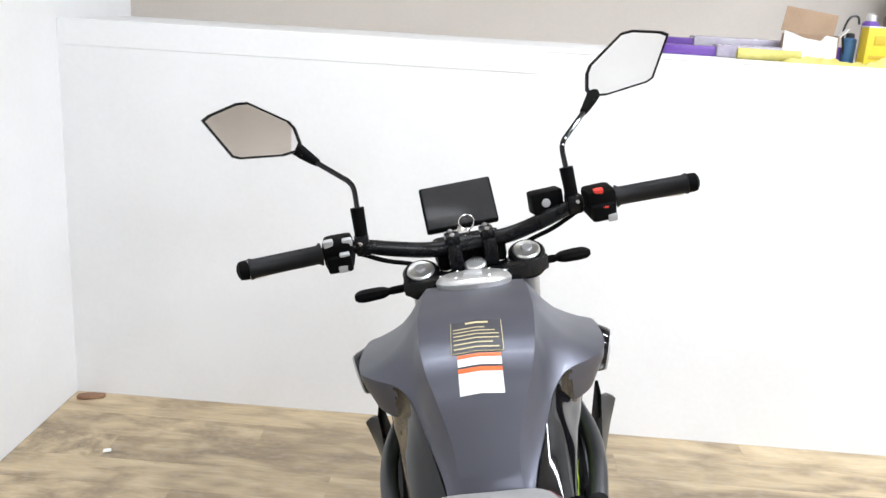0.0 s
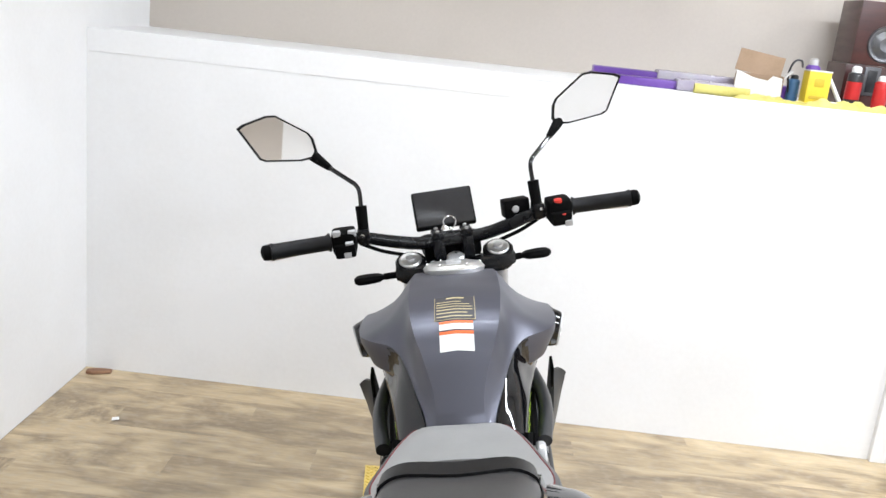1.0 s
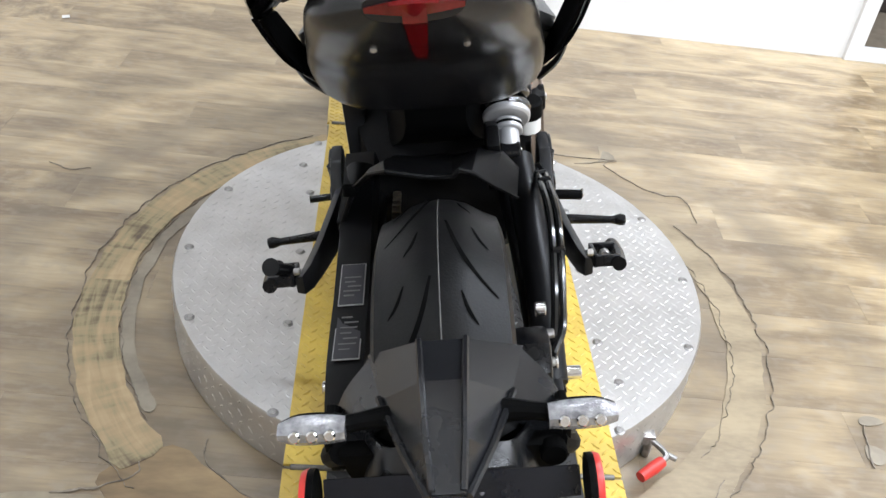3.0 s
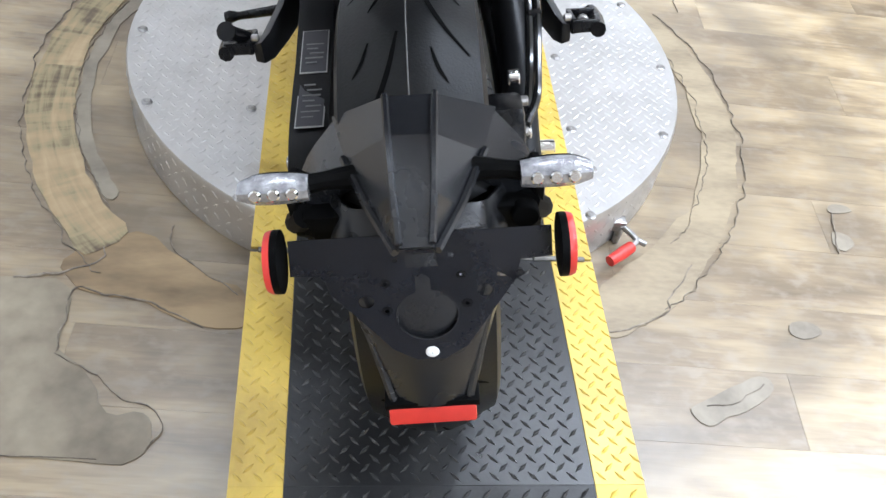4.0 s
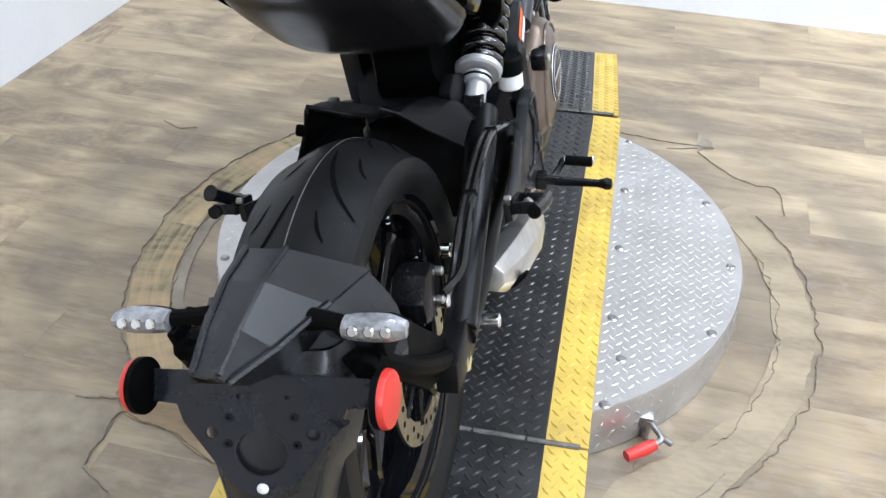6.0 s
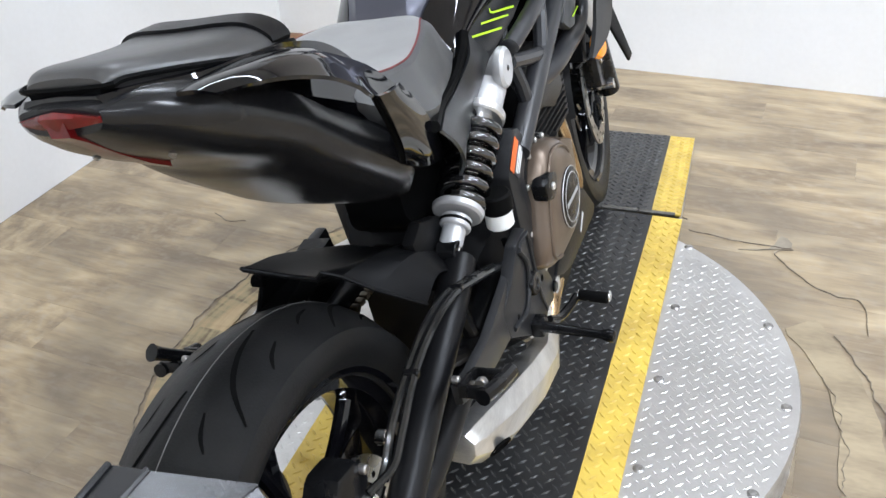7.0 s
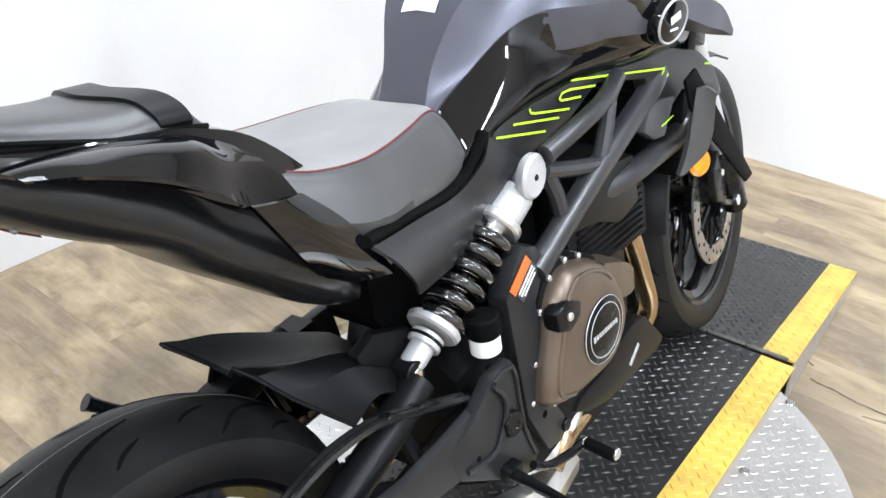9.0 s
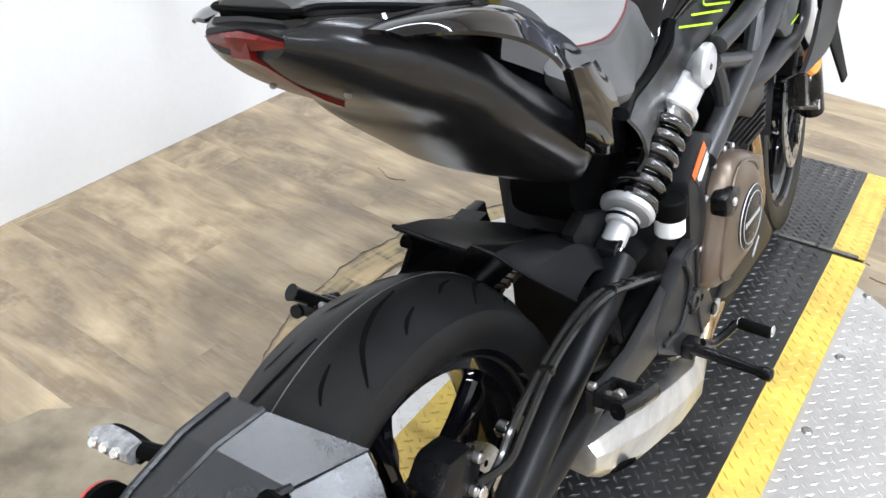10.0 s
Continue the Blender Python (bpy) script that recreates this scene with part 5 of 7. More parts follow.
both("swingarm_tube", lambda: tube([(0.095, 0.43, 0.365), (0.104, 0.25, 0.345), (0.110, 0.08, 0.320), (0.110, -0.06, 0.305)], 0.023, 14), M["satin"])
both("swingarm_brace", lambda: tube([(0.104, 0.22, 0.445), (0.104, 0.25, 0.350)], 0.012, 10, 1), M["satin"])
both("swingarm_brace", lambda: tube([(0.107, 0.12, 0.405), (0.106, 0.22, 0.350)], 0.011, 10, 1), M["satin"])
both("axle_block", lambda: prism([(-0.15, 0.285), (-0.14, 0.325), (-0.05, 0.345), (0.0, 0.335), (0.0, 0.285), (-0.06, 0.275)], 0.095, 0.126, "yz", 0.004), M["satin"], "dark axle block with adjuster")
both("spool", lambda: cyl((0.126, -0.02, 0.30), (0.158, -0.02, 0.30), 0.010, 12), M["chrome"], "polished stand spool")
OUTSET[:] = 0.0, 0.0, 0.0
HG = [[(-0.148, 0.140, 0.462), (-0.122, 0.150, 0.525), (-0.093, 0.105, 0.574), (-0.064, 0.055, 0.607), (-0.020, 0.079, 0.581), (0.020, 0.080, 0.577), (0.029, 0.080, 0.587), (0.047, 0.092, 0.573), (0.074, 0.118, 0.535), (0.112, 0.165, 0.480)],
      [(-0.146, 0.200, 0.450), (-0.120, 0.200, 0.502), (-0.095, 0.160, 0.550), (-0.072, 0.130, 0.577), (-0.020, 0.140, 0.553), (0.020, 0.140, 0.550), (0.032, 0.140, 0.558), (0.055, 0.165, 0.556), (0.092, 0.190, 0.540), (0.118, 0.205, 0.500)],
      [(-0.130, 0.270, 0.430), (-0.115, 0.250, 0.470), (-0.092, 0.220, 0.515), (-0.070, 0.210, 0.535), (-0.020, 0.210, 0.522), (0.020, 0.210, 0.520), (0.034, 0.210, 0.525), (0.062, 0.225, 0.534), (0.097, 0.240, 0.512), (0.120, 0.250, 0.475)],
      [(-0.112, 0.330, 0.410), (-0.105, 0.320, 0.440), (-0.085, 0.310, 0.470), (-0.070, 0.300, 0.485), (-0.020, 0.300, 0.480), (0.020, 0.300, 0.480), (0.035, 0.300, 0.480), (0.070, 0.300, 0.488), (0.092, 0.300, 0.470), (0.100, 0.300, 0.430)]]
bm = grid_bm([straight(r, 2, False)[:19] for r in spline(HG, 4)], closed=False)
bmesh.ops.recalc_face_normals(bm, faces=bm.faces)
bmesh.ops.solidify(bm, geom=bm.faces, thickness=0.0045)
bevelled(bm, 0.0012, 1, 50)
hug = part("hugger", bm, M["guard"], bike, "faceted satin black hugger over the rear tyre", smooth=16)
part("hugger_edge", tube(HG[0], 0.0026, 6, 1), M["guard"], hug)
part("hugger_lug", prism([(0.205, 0.545), (0.240, 0.560), (0.300, 0.535), (0.330, 0.485), (0.290, 0.440), (0.225, 0.455)], 0.072, 0.092, "yz", 0.006), M["guard"], hug, "black lug round the lower shock mount")
part("hugger_hole", cyl((-0.118, 0.150, 0.520), (-0.136, 0.146, 0.524), 0.009, 14), M["recess_shade"], hug)
OUTSET[:] = 0.0, 0.0, 0.0
part("chain_guard", loft([[(-0.150, y, z - 0.02), (-0.146, y, z + 0.004), (-0.100, y, z + 0.006), (-0.094, y, z - 0.02)] for y, z in ((0.30, 0.49), (0.16, 0.475), (0.06, 0.452), (-0.06, 0.452), (-0.14, 0.446), (-0.20, 0.425))], 4, 1, soft=False), M["satin"], bike, "long satin black chain guard with two labels")
part("chain_guard_side", prism([(0.30, 0.47), (0.16, 0.46), (-0.14, 0.432), (-0.20, 0.41), (-0.19, 0.34), (-0.05, 0.37), (0.15, 0.40), (0.30, 0.42)], -0.149, -0.142, "yz", 0.002), M["satin"], bike)
for y0, y1, zz in ((0.056, -0.028, 0.4595), (-0.040, -0.128, 0.4560)):
    lb = part("chain_label", box((-0.122, (y0 + y1) / 2, zz), (0.034, y0 - y1, 0.001), 0.0003, (2 if y0 > 0 else -1.5, 0, 0)), M["label_grey"], bike, "grey printed label on the chain guard")
    part("label_field", box((-0.122, (y0 + y1) / 2, zz + 0.0008), (0.031, y0 - y1 - 0.004, 0.001), 0.0, (2 if y0 > 0 else -1.5, 0, 0)), M["label_dark"], lb)
    for k in range(7):
        y = y0 - 0.010 - k * (y0 - y1 - 0.018) / 7
        part("print_line", box((-0.122 + 0.003 * ((k * 5) % 3 - 1), y, zz + 0.0015), (0.014 + 0.004 * (k % 3), 0.0022, 0.0010), 0.0), M["label_print"], lb)
for sgn in (-1, 1):
    links = []
    for k in range(34):
        y = -0.075 + (0.50 + 0.075) * k / 33
        z = (0.397 - 0.02 * k / 33) if sgn > 0 else (0.213 + 0.08 * k / 33)
        links.append(box((-0.077, y, z), (0.014, 0.0125, 0.010), 0.002))
    part("chain", join(*links), M["gold_chain"], bike, "oily steel drive chain")
OUTSET[:] = 0.022, -0.008, 0.012
cal = part("rear_caliper", prism([(-0.150, 0.400), (-0.152, 0.432), (-0.125, 0.458), (-0.085, 0.450), (-0.070, 0.418), (-0.09, 0.390), (-0.125, 0.386)], 0.066, 0.104, "yz", 0.009), M["metal_black"], bike, "black rear brake caliper")
for y, z in ((-0.120, 0.421), (-0.105, 0.455)):
    part("caliper_pin", cyl((0.100, y + 0.02, z - 0.02), (0.112, y + 0.02, z - 0.02), 0.006, 10), M["bolt"], cal)
part("banjo", cyl((0.100, -0.094, 0.394), (0.116, -0.094, 0.394), 0.009, 12), M["chrome"], cal, "polished banjo bolt")
part("banjo", cyl((0.094, -0.025, 0.424), (0.108, -0.025, 0.424), 0.010, 12), M["chrome"], cal)
for k, off in enumerate((0.0, 0.010)):
    part("brake_hose", tube([(0.126 + off, 0.32, 0.43), (0.126 + off, 0.235, 0.466), (0.124 + off, 0.165, 0.490), (0.126 + off, 0.090, 0.496), (0.124 + off, 0.027, 0.478), (0.120 + off, -0.027, 0.448 - off), (0.116 + off, -0.058, 0.414), (0.110, -0.095, 0.388 + 2 * off)], 0.0052, 8), M["hose"], bike, "black rear brake hose")
for y, z in ((0.185, 0.486), (0.027, 0.478), (0.235, 0.466)):
    part("hose_clip", cyl((0.121, y - 0.002, z), (0.139, y + 0.002, z), 0.0065, 8), M["metal_black"], bike)

# ---- shock absorber ----
OUTSET[:] = -0.003, -0.008, 0.010
ST, SB = Vector((0.108, 0.555, 0.637)), Vector((0.106, 0.273, 0.486))
D = (SB - ST).normalized()
at = lambda t: ST + (SB - ST) * t
shock = part("shock_body", cyl(at(0.085), at(0.27), 0.029, 28, bevel=0.006), M["satin_silver"], bike, "silver rear shock body")
part("shock_eye", lathe([(0.010, -0.022), (0.024, -0.020), (0.024, 0.020), (0.010, 0.022)], tuple(ST), 24, closed=True), M["satin_silver"], shock)
part("shock_bolt", cyl(ST - Vector((0.026, 0, 0)), ST + Vector((0.014, 0, 0)), 0.010, 6), M["metal_black"], shock)
part("mount_lug", loft([[(h, 0.534 + g * (0.026 * math.cos(a) + 0.010 * math.sin(a)), 0.648 + g * (0.030 * math.sin(a) - 0.008 * math.cos(a))) for a in np.linspace(0, 2 * math.pi, 20, endpoint=False)] for h, g in ((0.126, 0.9), (0.130, 1.0), (0.139, 1.0), (0.143, 0.85))], 1, 1, soft=False), M["satin_silver"], shock, "silver frame lug at the shock")
part("lug_hole", cyl((0.138, 0.534, 0.647), (0.1438, 0.534, 0.647), 0.0055, 16), M["metal_black"], shock)
part("preload_ring", cyl(at(0.245), at(0.295), 0.037, 28, bevel=0.003), M["silver"], shock)
part("damper_rod", cyl(at(0.27), at(0.80), 0.020, 20), M["chrome"], shock)
side = D.cross(Vector((1, 0, 0))).normalized()
across = D.cross(side).normalized()
pts = []
for k in range(6 * 14 + 1):
    a = 2 * math.pi * k / 14
    c = at(0.30 + 0.47 * k / (6 * 14))
    pts.append(tuple(c + 0.031 * (math.cos(a) * side + math.sin(a) * across)))
part("spring", tube(pts, 0.0088, 12, 1), M["spring"], shock, "gloss black coil spring")
part("spring_seat", cyl(at(0.775), at(0.815), 0.038, 28, r2=0.036, bevel=0.003), M["satin_silver"], shock)
part("adjuster", cyl(at(0.83), at(0.885), 0.023, 18), M["satin_silver"], shock)
part("adjuster_band", cyl(at(0.848), at(0.864), 0.0245, 18), M["metal_black"], shock)
part("shock_foot", cyl(at(0.87), at(0.985), 0.017, 18, bevel=0.003), M["satin_silver"], shock)
part("foot_bolt", cyl((0.092, SB.y, SB.z), (0.122, SB.y, SB.z), 0.017, 18), M["metal_black"], shock)
part("foot_screw", cyl((0.121, SB.y, SB.z), (0.125, SB.y, SB.z), 0.009, 6), M["chrome"], shock)
OUTSET[:] = 0.013, -0.002, 0.028
pot = part("fluid_reservoir", cyl((0.134, 0.376, 0.444), (0.134, 0.376, 0.472), 0.021, 20, bevel=0.003), M["white_plastic"], bike, "white brake fluid reservoir with a black cap")
part("reservoir_cap", cyl((0.134, 0.376, 0.470), (0.134, 0.376, 0.500), 0.024, 20, bevel=0.003), M["matte"], pot)
part("reservoir_hose", tube([(0.134, 0.376, 0.42), (0.138, 0.385, 0.36), (0.130, 0.40, 0.30)], 0.005, 8), M["matte"], pot)
OUTSET[:] = 0.0, 0.0, 0.0
for k in range(3):
    part("cable", tube([(0.075 + 0.015 * k, 0.36 + 0.03 * k, 0.62), (0.085 + 0.015 * k, 0.40 + 0.02 * k, 0.50), (0.10 + 0.008 * k, 0.42, 0.38), (0.10, 0.40, 0.28)], 0.0055, 8), M["matte"], bike, "black cable behind the shock")
part("inner_fender", loft([[(-w, y, zb), (-w, y, zt), (w, y, zt), (w, y, zb)] for y, w, zt, zb in ((0.285, 0.046, 0.660, 0.545), (0.30, 0.054, 0.662, 0.515), (0.36, 0.074, 0.675, 0.47), (0.42, 0.085, 0.68, 0.45), (0.60, 0.08, 0.70, 0.48))], 3, 1, soft=False), M["matte"], bike, "black inner box under the seat")
part("lock", cyl((-0.010, 0.289, 0.592), (-0.010, 0.278, 0.590), 0.008, 14), M["chrome"], bike, "small chrome lock")

# ---- foot controls ----
OUTSET[:] = 0.022, -0.008, 0.012
PEG = [(0.345, 0.448), (0.392, 0.452), (0.399, 0.400), (0.404, 0.335), (0.428, 0.276), (0.400, 0.258), (0.350, 0.283), (0.262, 0.345), (0.245, 0.395), (0.300, 0.412)]
pp = both("peg_plate", lambda: prism(PEG, 0.138, 0.158, "yz", 0.005), M["cast"], "cast dark footpeg plate")
both("pivot_bolt", lambda: lathe([(0.0005, 0.166), (0.008, 0.166), (0.010, 0.168), (0.017, 0.168), (0.019, 0.164), (0.019, 0.150)], (0, 0.370, 0.366), 24), M["metal_black"])
both("plate_hole", lambda: cyl((0.152, 0.375, 0.285), (0.1588, 0.375, 0.285), 0.006, 12), M["recess_shade"])
both("plate_hole", lambda: cyl((0.152, 0.300, 0.355), (0.1588, 0.300, 0.355), 0.005, 12), M["recess_shade"])
both("plate_hole", lambda: cyl((0.130, 0.478, 0.300), (0.1366, 0.478, 0.300), 0.007, 12), M["recess_shade"])
both("plate_rib", lambda: tube([(0.158, 0.350, 0.440), (0.159, 0.388, 0.444), (0.159, 0.394, 0.400), (0.159, 0.398, 0.340), (0.158, 0.418, 0.282)], 0.0035, 8, 2), M["cast"])
both("plate_rib", lambda: tube([(0.160, 0.345, 0.440), (0.161, 0.365, 0.400), (0.160, 0.335, 0.345), (0.159, 0.275, 0.352)], 0.004, 8), M["cast"])
OUTSET[:] = 0.006, -0.004, 0.008
both("peg_arm", lambda: bevelled(loft([[(x0, y, zb), (x0, y, zt), (x0 + 0.012, y, zt - 0.004), (x0 + 0.012, y, zb + 0.004)] for y, x0, zb, zt in ((0.340, 0.150, 0.325, 0.425), (0.26, 0.160, 0.345, 0.425), (0.16, 0.172, 0.372, 0.428), (0.08, 0.180, 0.400, 0.442), (0.035, 0.184, 0.425, 0.458))], 1, 1, soft=False), 0.003), M["cast"], "cast plate arm carrying the rear footpeg")
both("rear_peg", lambda: join(box((0.198, 0.055, 0.446), (0.006, 0.050, 0.020), 0.002, (-18, 0, 0)), box((0.214, 0.032, 0.453), (0.034, 0.007, 0.016), 0.002, (-18, 0, 0)), box((0.214, 0.080, 0.438), (0.036, 0.007, 0.016), 0.002, (-18, 0, 0)), tube([(0.228, 0.024, 0.452), (0.232, 0.060, 0.440), (0.232, 0.105, 0.424)], 0.010, 10, 2)), M["metal_black"], "folded black rear footpeg in an open bracket")
part("rear_peg_rubber", tube([(-0.202, 0.070, 0.440), (-0.208, 0.046, 0.462), (-0.217, 0.023, 0.484), (-0.219, 0.017, 0.490)], 0.010, 12, 3, radii=(0.009, 0.009, 0.0125)), M["metal_black"], bike, "black folding rear footpeg")
both("rear_peg_bolt", lambda: cyl((0.214, 0.052, 0.446), (0.214, 0.062, 0.443), 0.0075, 10), M["bolt"])
both("rear_peg_bolt", lambda: cyl((0.186, 0.040, 0.462), (0.196, 0.040, 0.462), 0.005, 10), M["bolt"])
OUTSET[:] = 0.022, -0.008, 0.012
both("footpeg", lambda: tube([(0.155, 0.347, 0.305), (0.20, 0.343, 0.303), (0.262, 0.338, 0.300), (0.268, 0.3375, 0.300), (0.276, 0.337, 0.300), (0.284, 0.336, 0.299), (0.286, 0.336, 0.299)], 0.008, 12, 1, radii=(0.009, 0.0085, 0.0065, 0.008, 0.0105, 0.009, 0.003)), M["metal_black"], "black footpeg")
both("footpeg_mount", lambda: box((0.166, 0.352, 0.300), (0.022, 0.030, 0.026), 0.006), M["metal_black"])
part("brake_pedal", tube([(0.165, 0.40, 0.275), (0.170, 0.43, 0.255), (0.176, 0.47, 0.248), (0.182, 0.500, 0.250)], 0.007, 8), M["metal_black"], bike, "black brake pedal")
part("pedal_pad", cyl((0.186, 0.502, 0.251), (0.236, 0.497, 0.249), 0.0095, 14), M["matte"], bike, "ribbed pedal pad with bright ends")
for a in (0.183, 0.235):
    part("pad_end", cyl((a, 0.501, 0.2505), (a + 0.004, 0.501, 0.2505), 0.0092, 14), M["chrome"], bike)
part("shift_lever", tube([(-0.165, 0.36, 0.29), (-0.172, 0.43, 0.27), (-0.178, 0.51, 0.27), (-0.235, 0.515, 0.268)], 0.007, 8), M["metal_black"], bike, "black gear lever")
part("side_stand", tube([(-0.11, 0.43, 0.23), (-0.17, 0.40, 0.09), (-0.205, 0.385, -0.046)], 0.012, 12, 3), M["metal_black"], bike, "black side stand holding the lean")
part("stand_foot", box((-0.206, 0.385, -0.050), (0.05, 0.035, 0.012), 0.003, (0, 13, 0)), M["metal_black"], bike)

# ---- rear plate hanger ----
OUTSET[:] = 0.0, 0.0, 0.0
M["bracket"] = surface("black_coated_steel", (0.007, 0.008, 0.011), (0.011, 0.012, 0.016), 0.16, 0.0, scale=8, fine=300, bump=0.03, spec=0.4)
HX = Matrix.Translation((0.002, 0.016, -0.006))
capr = [(0.024, -0.272, 0.604), (0.020, -0.35, 0.603), (0.016, -0.435, 0.580)]
crest = part("hanger_cap", loft([[(-0.085, -0.215, 0.535), (-0.024, -0.272, 0.603), (0.024, -0.272, 0.603), (0.085, -0.215, 0.535), (0.07, -0.22, 0.50), (-0.07, -0.22, 0.50)],
                          [(-0.066, -0.30, 0.552), (-0.021, -0.33, 0.605), (0.021, -0.33, 0.605), (0.066, -0.30, 0.552), (0.05, -0.29, 0.50), (-0.05, -0.29, 0.50)],
                          [(-0.040, -0.375, 0.556), (-0.018, -0.39, 0.594), (0.018, -0.39, 0.594), (0.040, -0.375, 0.556), (0.03, -0.34, 0.50), (-0.03, -0.34, 0.50)],
                          [(-0.017, -0.432, 0.562), (-0.014, -0.440, 0.578), (0.014, -0.440, 0.578), (0.017, -0.432, 0.562), (0.015, -0.40, 0.53), (-0.015, -0.40, 0.53)]], 1, 1, soft=False), M["sheen"], bike, "faceted black plate hanger cap", smooth=12, m=HX)
for s in (-1, 1):
    part("cap_rib", tube([(s * 0.0235, -0.272, 0.6045), (s * 0.021, -0.33, 0.6065), (s * 0.018, -0.39, 0.5955), (s * 0.014, -0.438, 0.580)], 0.0035, 6, 1), M["sheen"], crest, m=HX)
    part("cap_rib", tube([(s * 0.068, -0.298, 0.553), (s * 0.041, -0.376, 0.558), (s * 0.018, -0.434, 0.566)], 0.004, 6, 1), M["sheen"], crest, m=HX)
    wingp = [[(s * 0.080, -0.215, 0.535), (s * 0.06, -0.30, 0.548), (s * 0.055, -0.30, 0.520), (s * 0.075, -0.215, 0.500)], [(s * 0.115, -0.235, 0.500), (s * 0.105, -0.305, 0.515), (s * 0.10, -0.305, 0.490), (s * 0.110, -0.235, 0.470)], [(s * 0.132, -0.270, 0.470), (s * 0.128, -0.300, 0.480), (s * 0.125, -0.300, 0.460), (s * 0.128, -0.27, 0.450)]]
    part("hanger_shoulder", loft(wingp, 3, 1, soft=False), M["sheen"], bike, "black hanger shoulder", m=HX)
    ind = part("indicator_stalk", tube([(s * 0.052, -0.318, 0.548), (s * 0.085, -0.326, 0.552), (s * 0.108, -0.332, 0.553)], 0.010, 10, 2, radii=(0.013, 0.009, 0.010)), M["matte"], bike, "black rear indicator stalk", m=HX)
    lens = [[(s * x, -0.335 + dy, 0.551 + dz) for dy, dz in ((-0.010 * g, 0.008 * g), (0.012 * g, 0.011 * g), (0.014 * g, -0.006 * g), (-0.008 * g, -0.009 * g))] for x, g in ((0.098, 0.85), (0.115, 1.0), (0.145, 1.0), (0.164, 0.6))]
    part("indicator_housing", loft([[(x, y + 0.004, z - 0.002) for x, y, z in r] for r in lens], 3, 2), M["matte"], ind, m=HX)
    part("indicator_lens", loft([[(x * 1.0, y - 0.004, z + 0.0035) for x, y, z in r] for r in lens[:]], 3, 2), M["clear"], ind, "clear indicator lens", m=HX)
    for k in range(3):
        part("lens_cell", cyl((s * (0.112 + k * 0.017), -0.346, 0.558), (s * (0.112 + k * 0.017), -0.353, 0.562), 0.006, 10), M["chrome"], ind, m=HX)
    part("hanger_arm", tube([(s * 0.126, -0.10, 0.315), (s * 0.132, -0.18, 0.37), (s * 0.130, -0.26, 0.44), (s * 0.11, -0.30, 0.49)], 0.013, 10), M["matte"], bike, "black arm from axle to plate hanger")
    part("arm_web", prism([(-0.13, 0.31), (-0.20, 0.345), (-0.29, 0.45), (-0.30, 0.51), (-0.25, 0.51), (-0.19, 0.44), (-0.11, 0.35)], s * 0.122 - 0.005, s * 0.122 + 0.005, "yz", 0.003), M["matte"], bike)
part("hanger_beam", prism([(-0.115, 0.50), (0.115, 0.50), (0.10, 0.44), (-0.10, 0.44)], -0.325, -0.27, "xz", 0.004), M["matte"], bike, "black cross beam of the hanger", m=HX)
part("beam_hole", cyl((0.105, -0.318, 0.490), (0.105, -0.334, 0.492), 0.014, 18), M["recess_shade"], bike, m=HX)
for x in (0.045, -0.055):
    part("beam_screw", cyl((x, -0.322, 0.487), (x, -0.332, 0.488), 0.005, 10), M["silver"], bike, m=HX)


def holed(outline, holes, thick, m):
    """A flat plate with round or slotted holes, in its own plane."""
    cu = bpy.data.curves.new("outline", "CURVE")
    cu.dimensions, cu.fill_mode, cu.extrude = "2D", "BOTH", thick / 2
    for ring in [outline] + holes:
        sp = cu.splines.new("POLY")
        sp.points.add(len(ring) - 1)
        for q, (x, y) in zip(sp.points, ring):
            q.co = (x, y, 0, 1)
        sp.use_cyclic_u = True
    tmp = bpy.data.objects.new("outline", cu)
    me = bpy.data.meshes.new_from_object(tmp)
    bm = bmesh.new()
    bm.from_mesh(me)
    bpy.data.objects.remove(tmp)
    bpy.data.meshes.remove(me)
    bpy.data.curves.remove(cu)
    bmesh.ops.transform(bm, matrix=m, verts=bm.verts)
    return bm


def ringpts(x, y, r, n=20, sx=0.0):
    return [(x + (sx if math.cos(a) > 0 else -sx) + r * math.cos(a), y + r * math.sin(a)) for a in np.linspace(0, 2 * math.pi, n, endpoint=False)]


PM = Matrix(((1.03, 0, 0, 0.003), (0, 0.51, -0.786, -0.338), (0, 0.65, 0.617, 0.4955), (0, 0, 0, 1)))
OUT = [(-0.124, 0.0), (0.122, 0.0), (0.122, -0.036), (0.092, -0.038), (0.086, -0.062), (0.038, -0.138), (0.016, -0.152), (-0.010, -0.152), (-0.032, -0.138), (-0.088, -0.066), (-0.096, -0.044), (-0.124, -0.042)]
HOLES = [ringpts(0.002, -0.098, 0.029, 28), ringpts(0.057, -0.072, 0.0075, 12), ringpts(-0.055, -0.078, 0.0075, 12), ringpts(0.040, -0.086, 0.0048, 10), ringpts(-0.036, -0.090, 0.0048, 10), ringpts(0.036, -0.052, 0.004, 10), ringpts(-0.036, -0.057, 0.004, 10), ringpts(0.082, -0.054, 0.0032, 12, 0.010), ringpts(0.028, -0.028, 0.0032, 8), ringpts(-0.026, -0.030, 0.0032, 8), [(-0.016, -0.024), (0.014, -0.024), (0.014, -0.040), (-0.016, -0.040)]]
plate = part("plate_bracket", holed(OUT, HOLES, 0.003, PM), M["bracket"], bike, "black punched bracket without a plate", smooth=20)
part("bracket_screw", lathe([(0.0005, 0.004), (0.004, 0.0035), (0.006, 0.002), (0.007, 0.0)], (0.004, -0.143, 0.001), 14, "z"), M["white_plastic"], plate, "bright screw", m=PM)
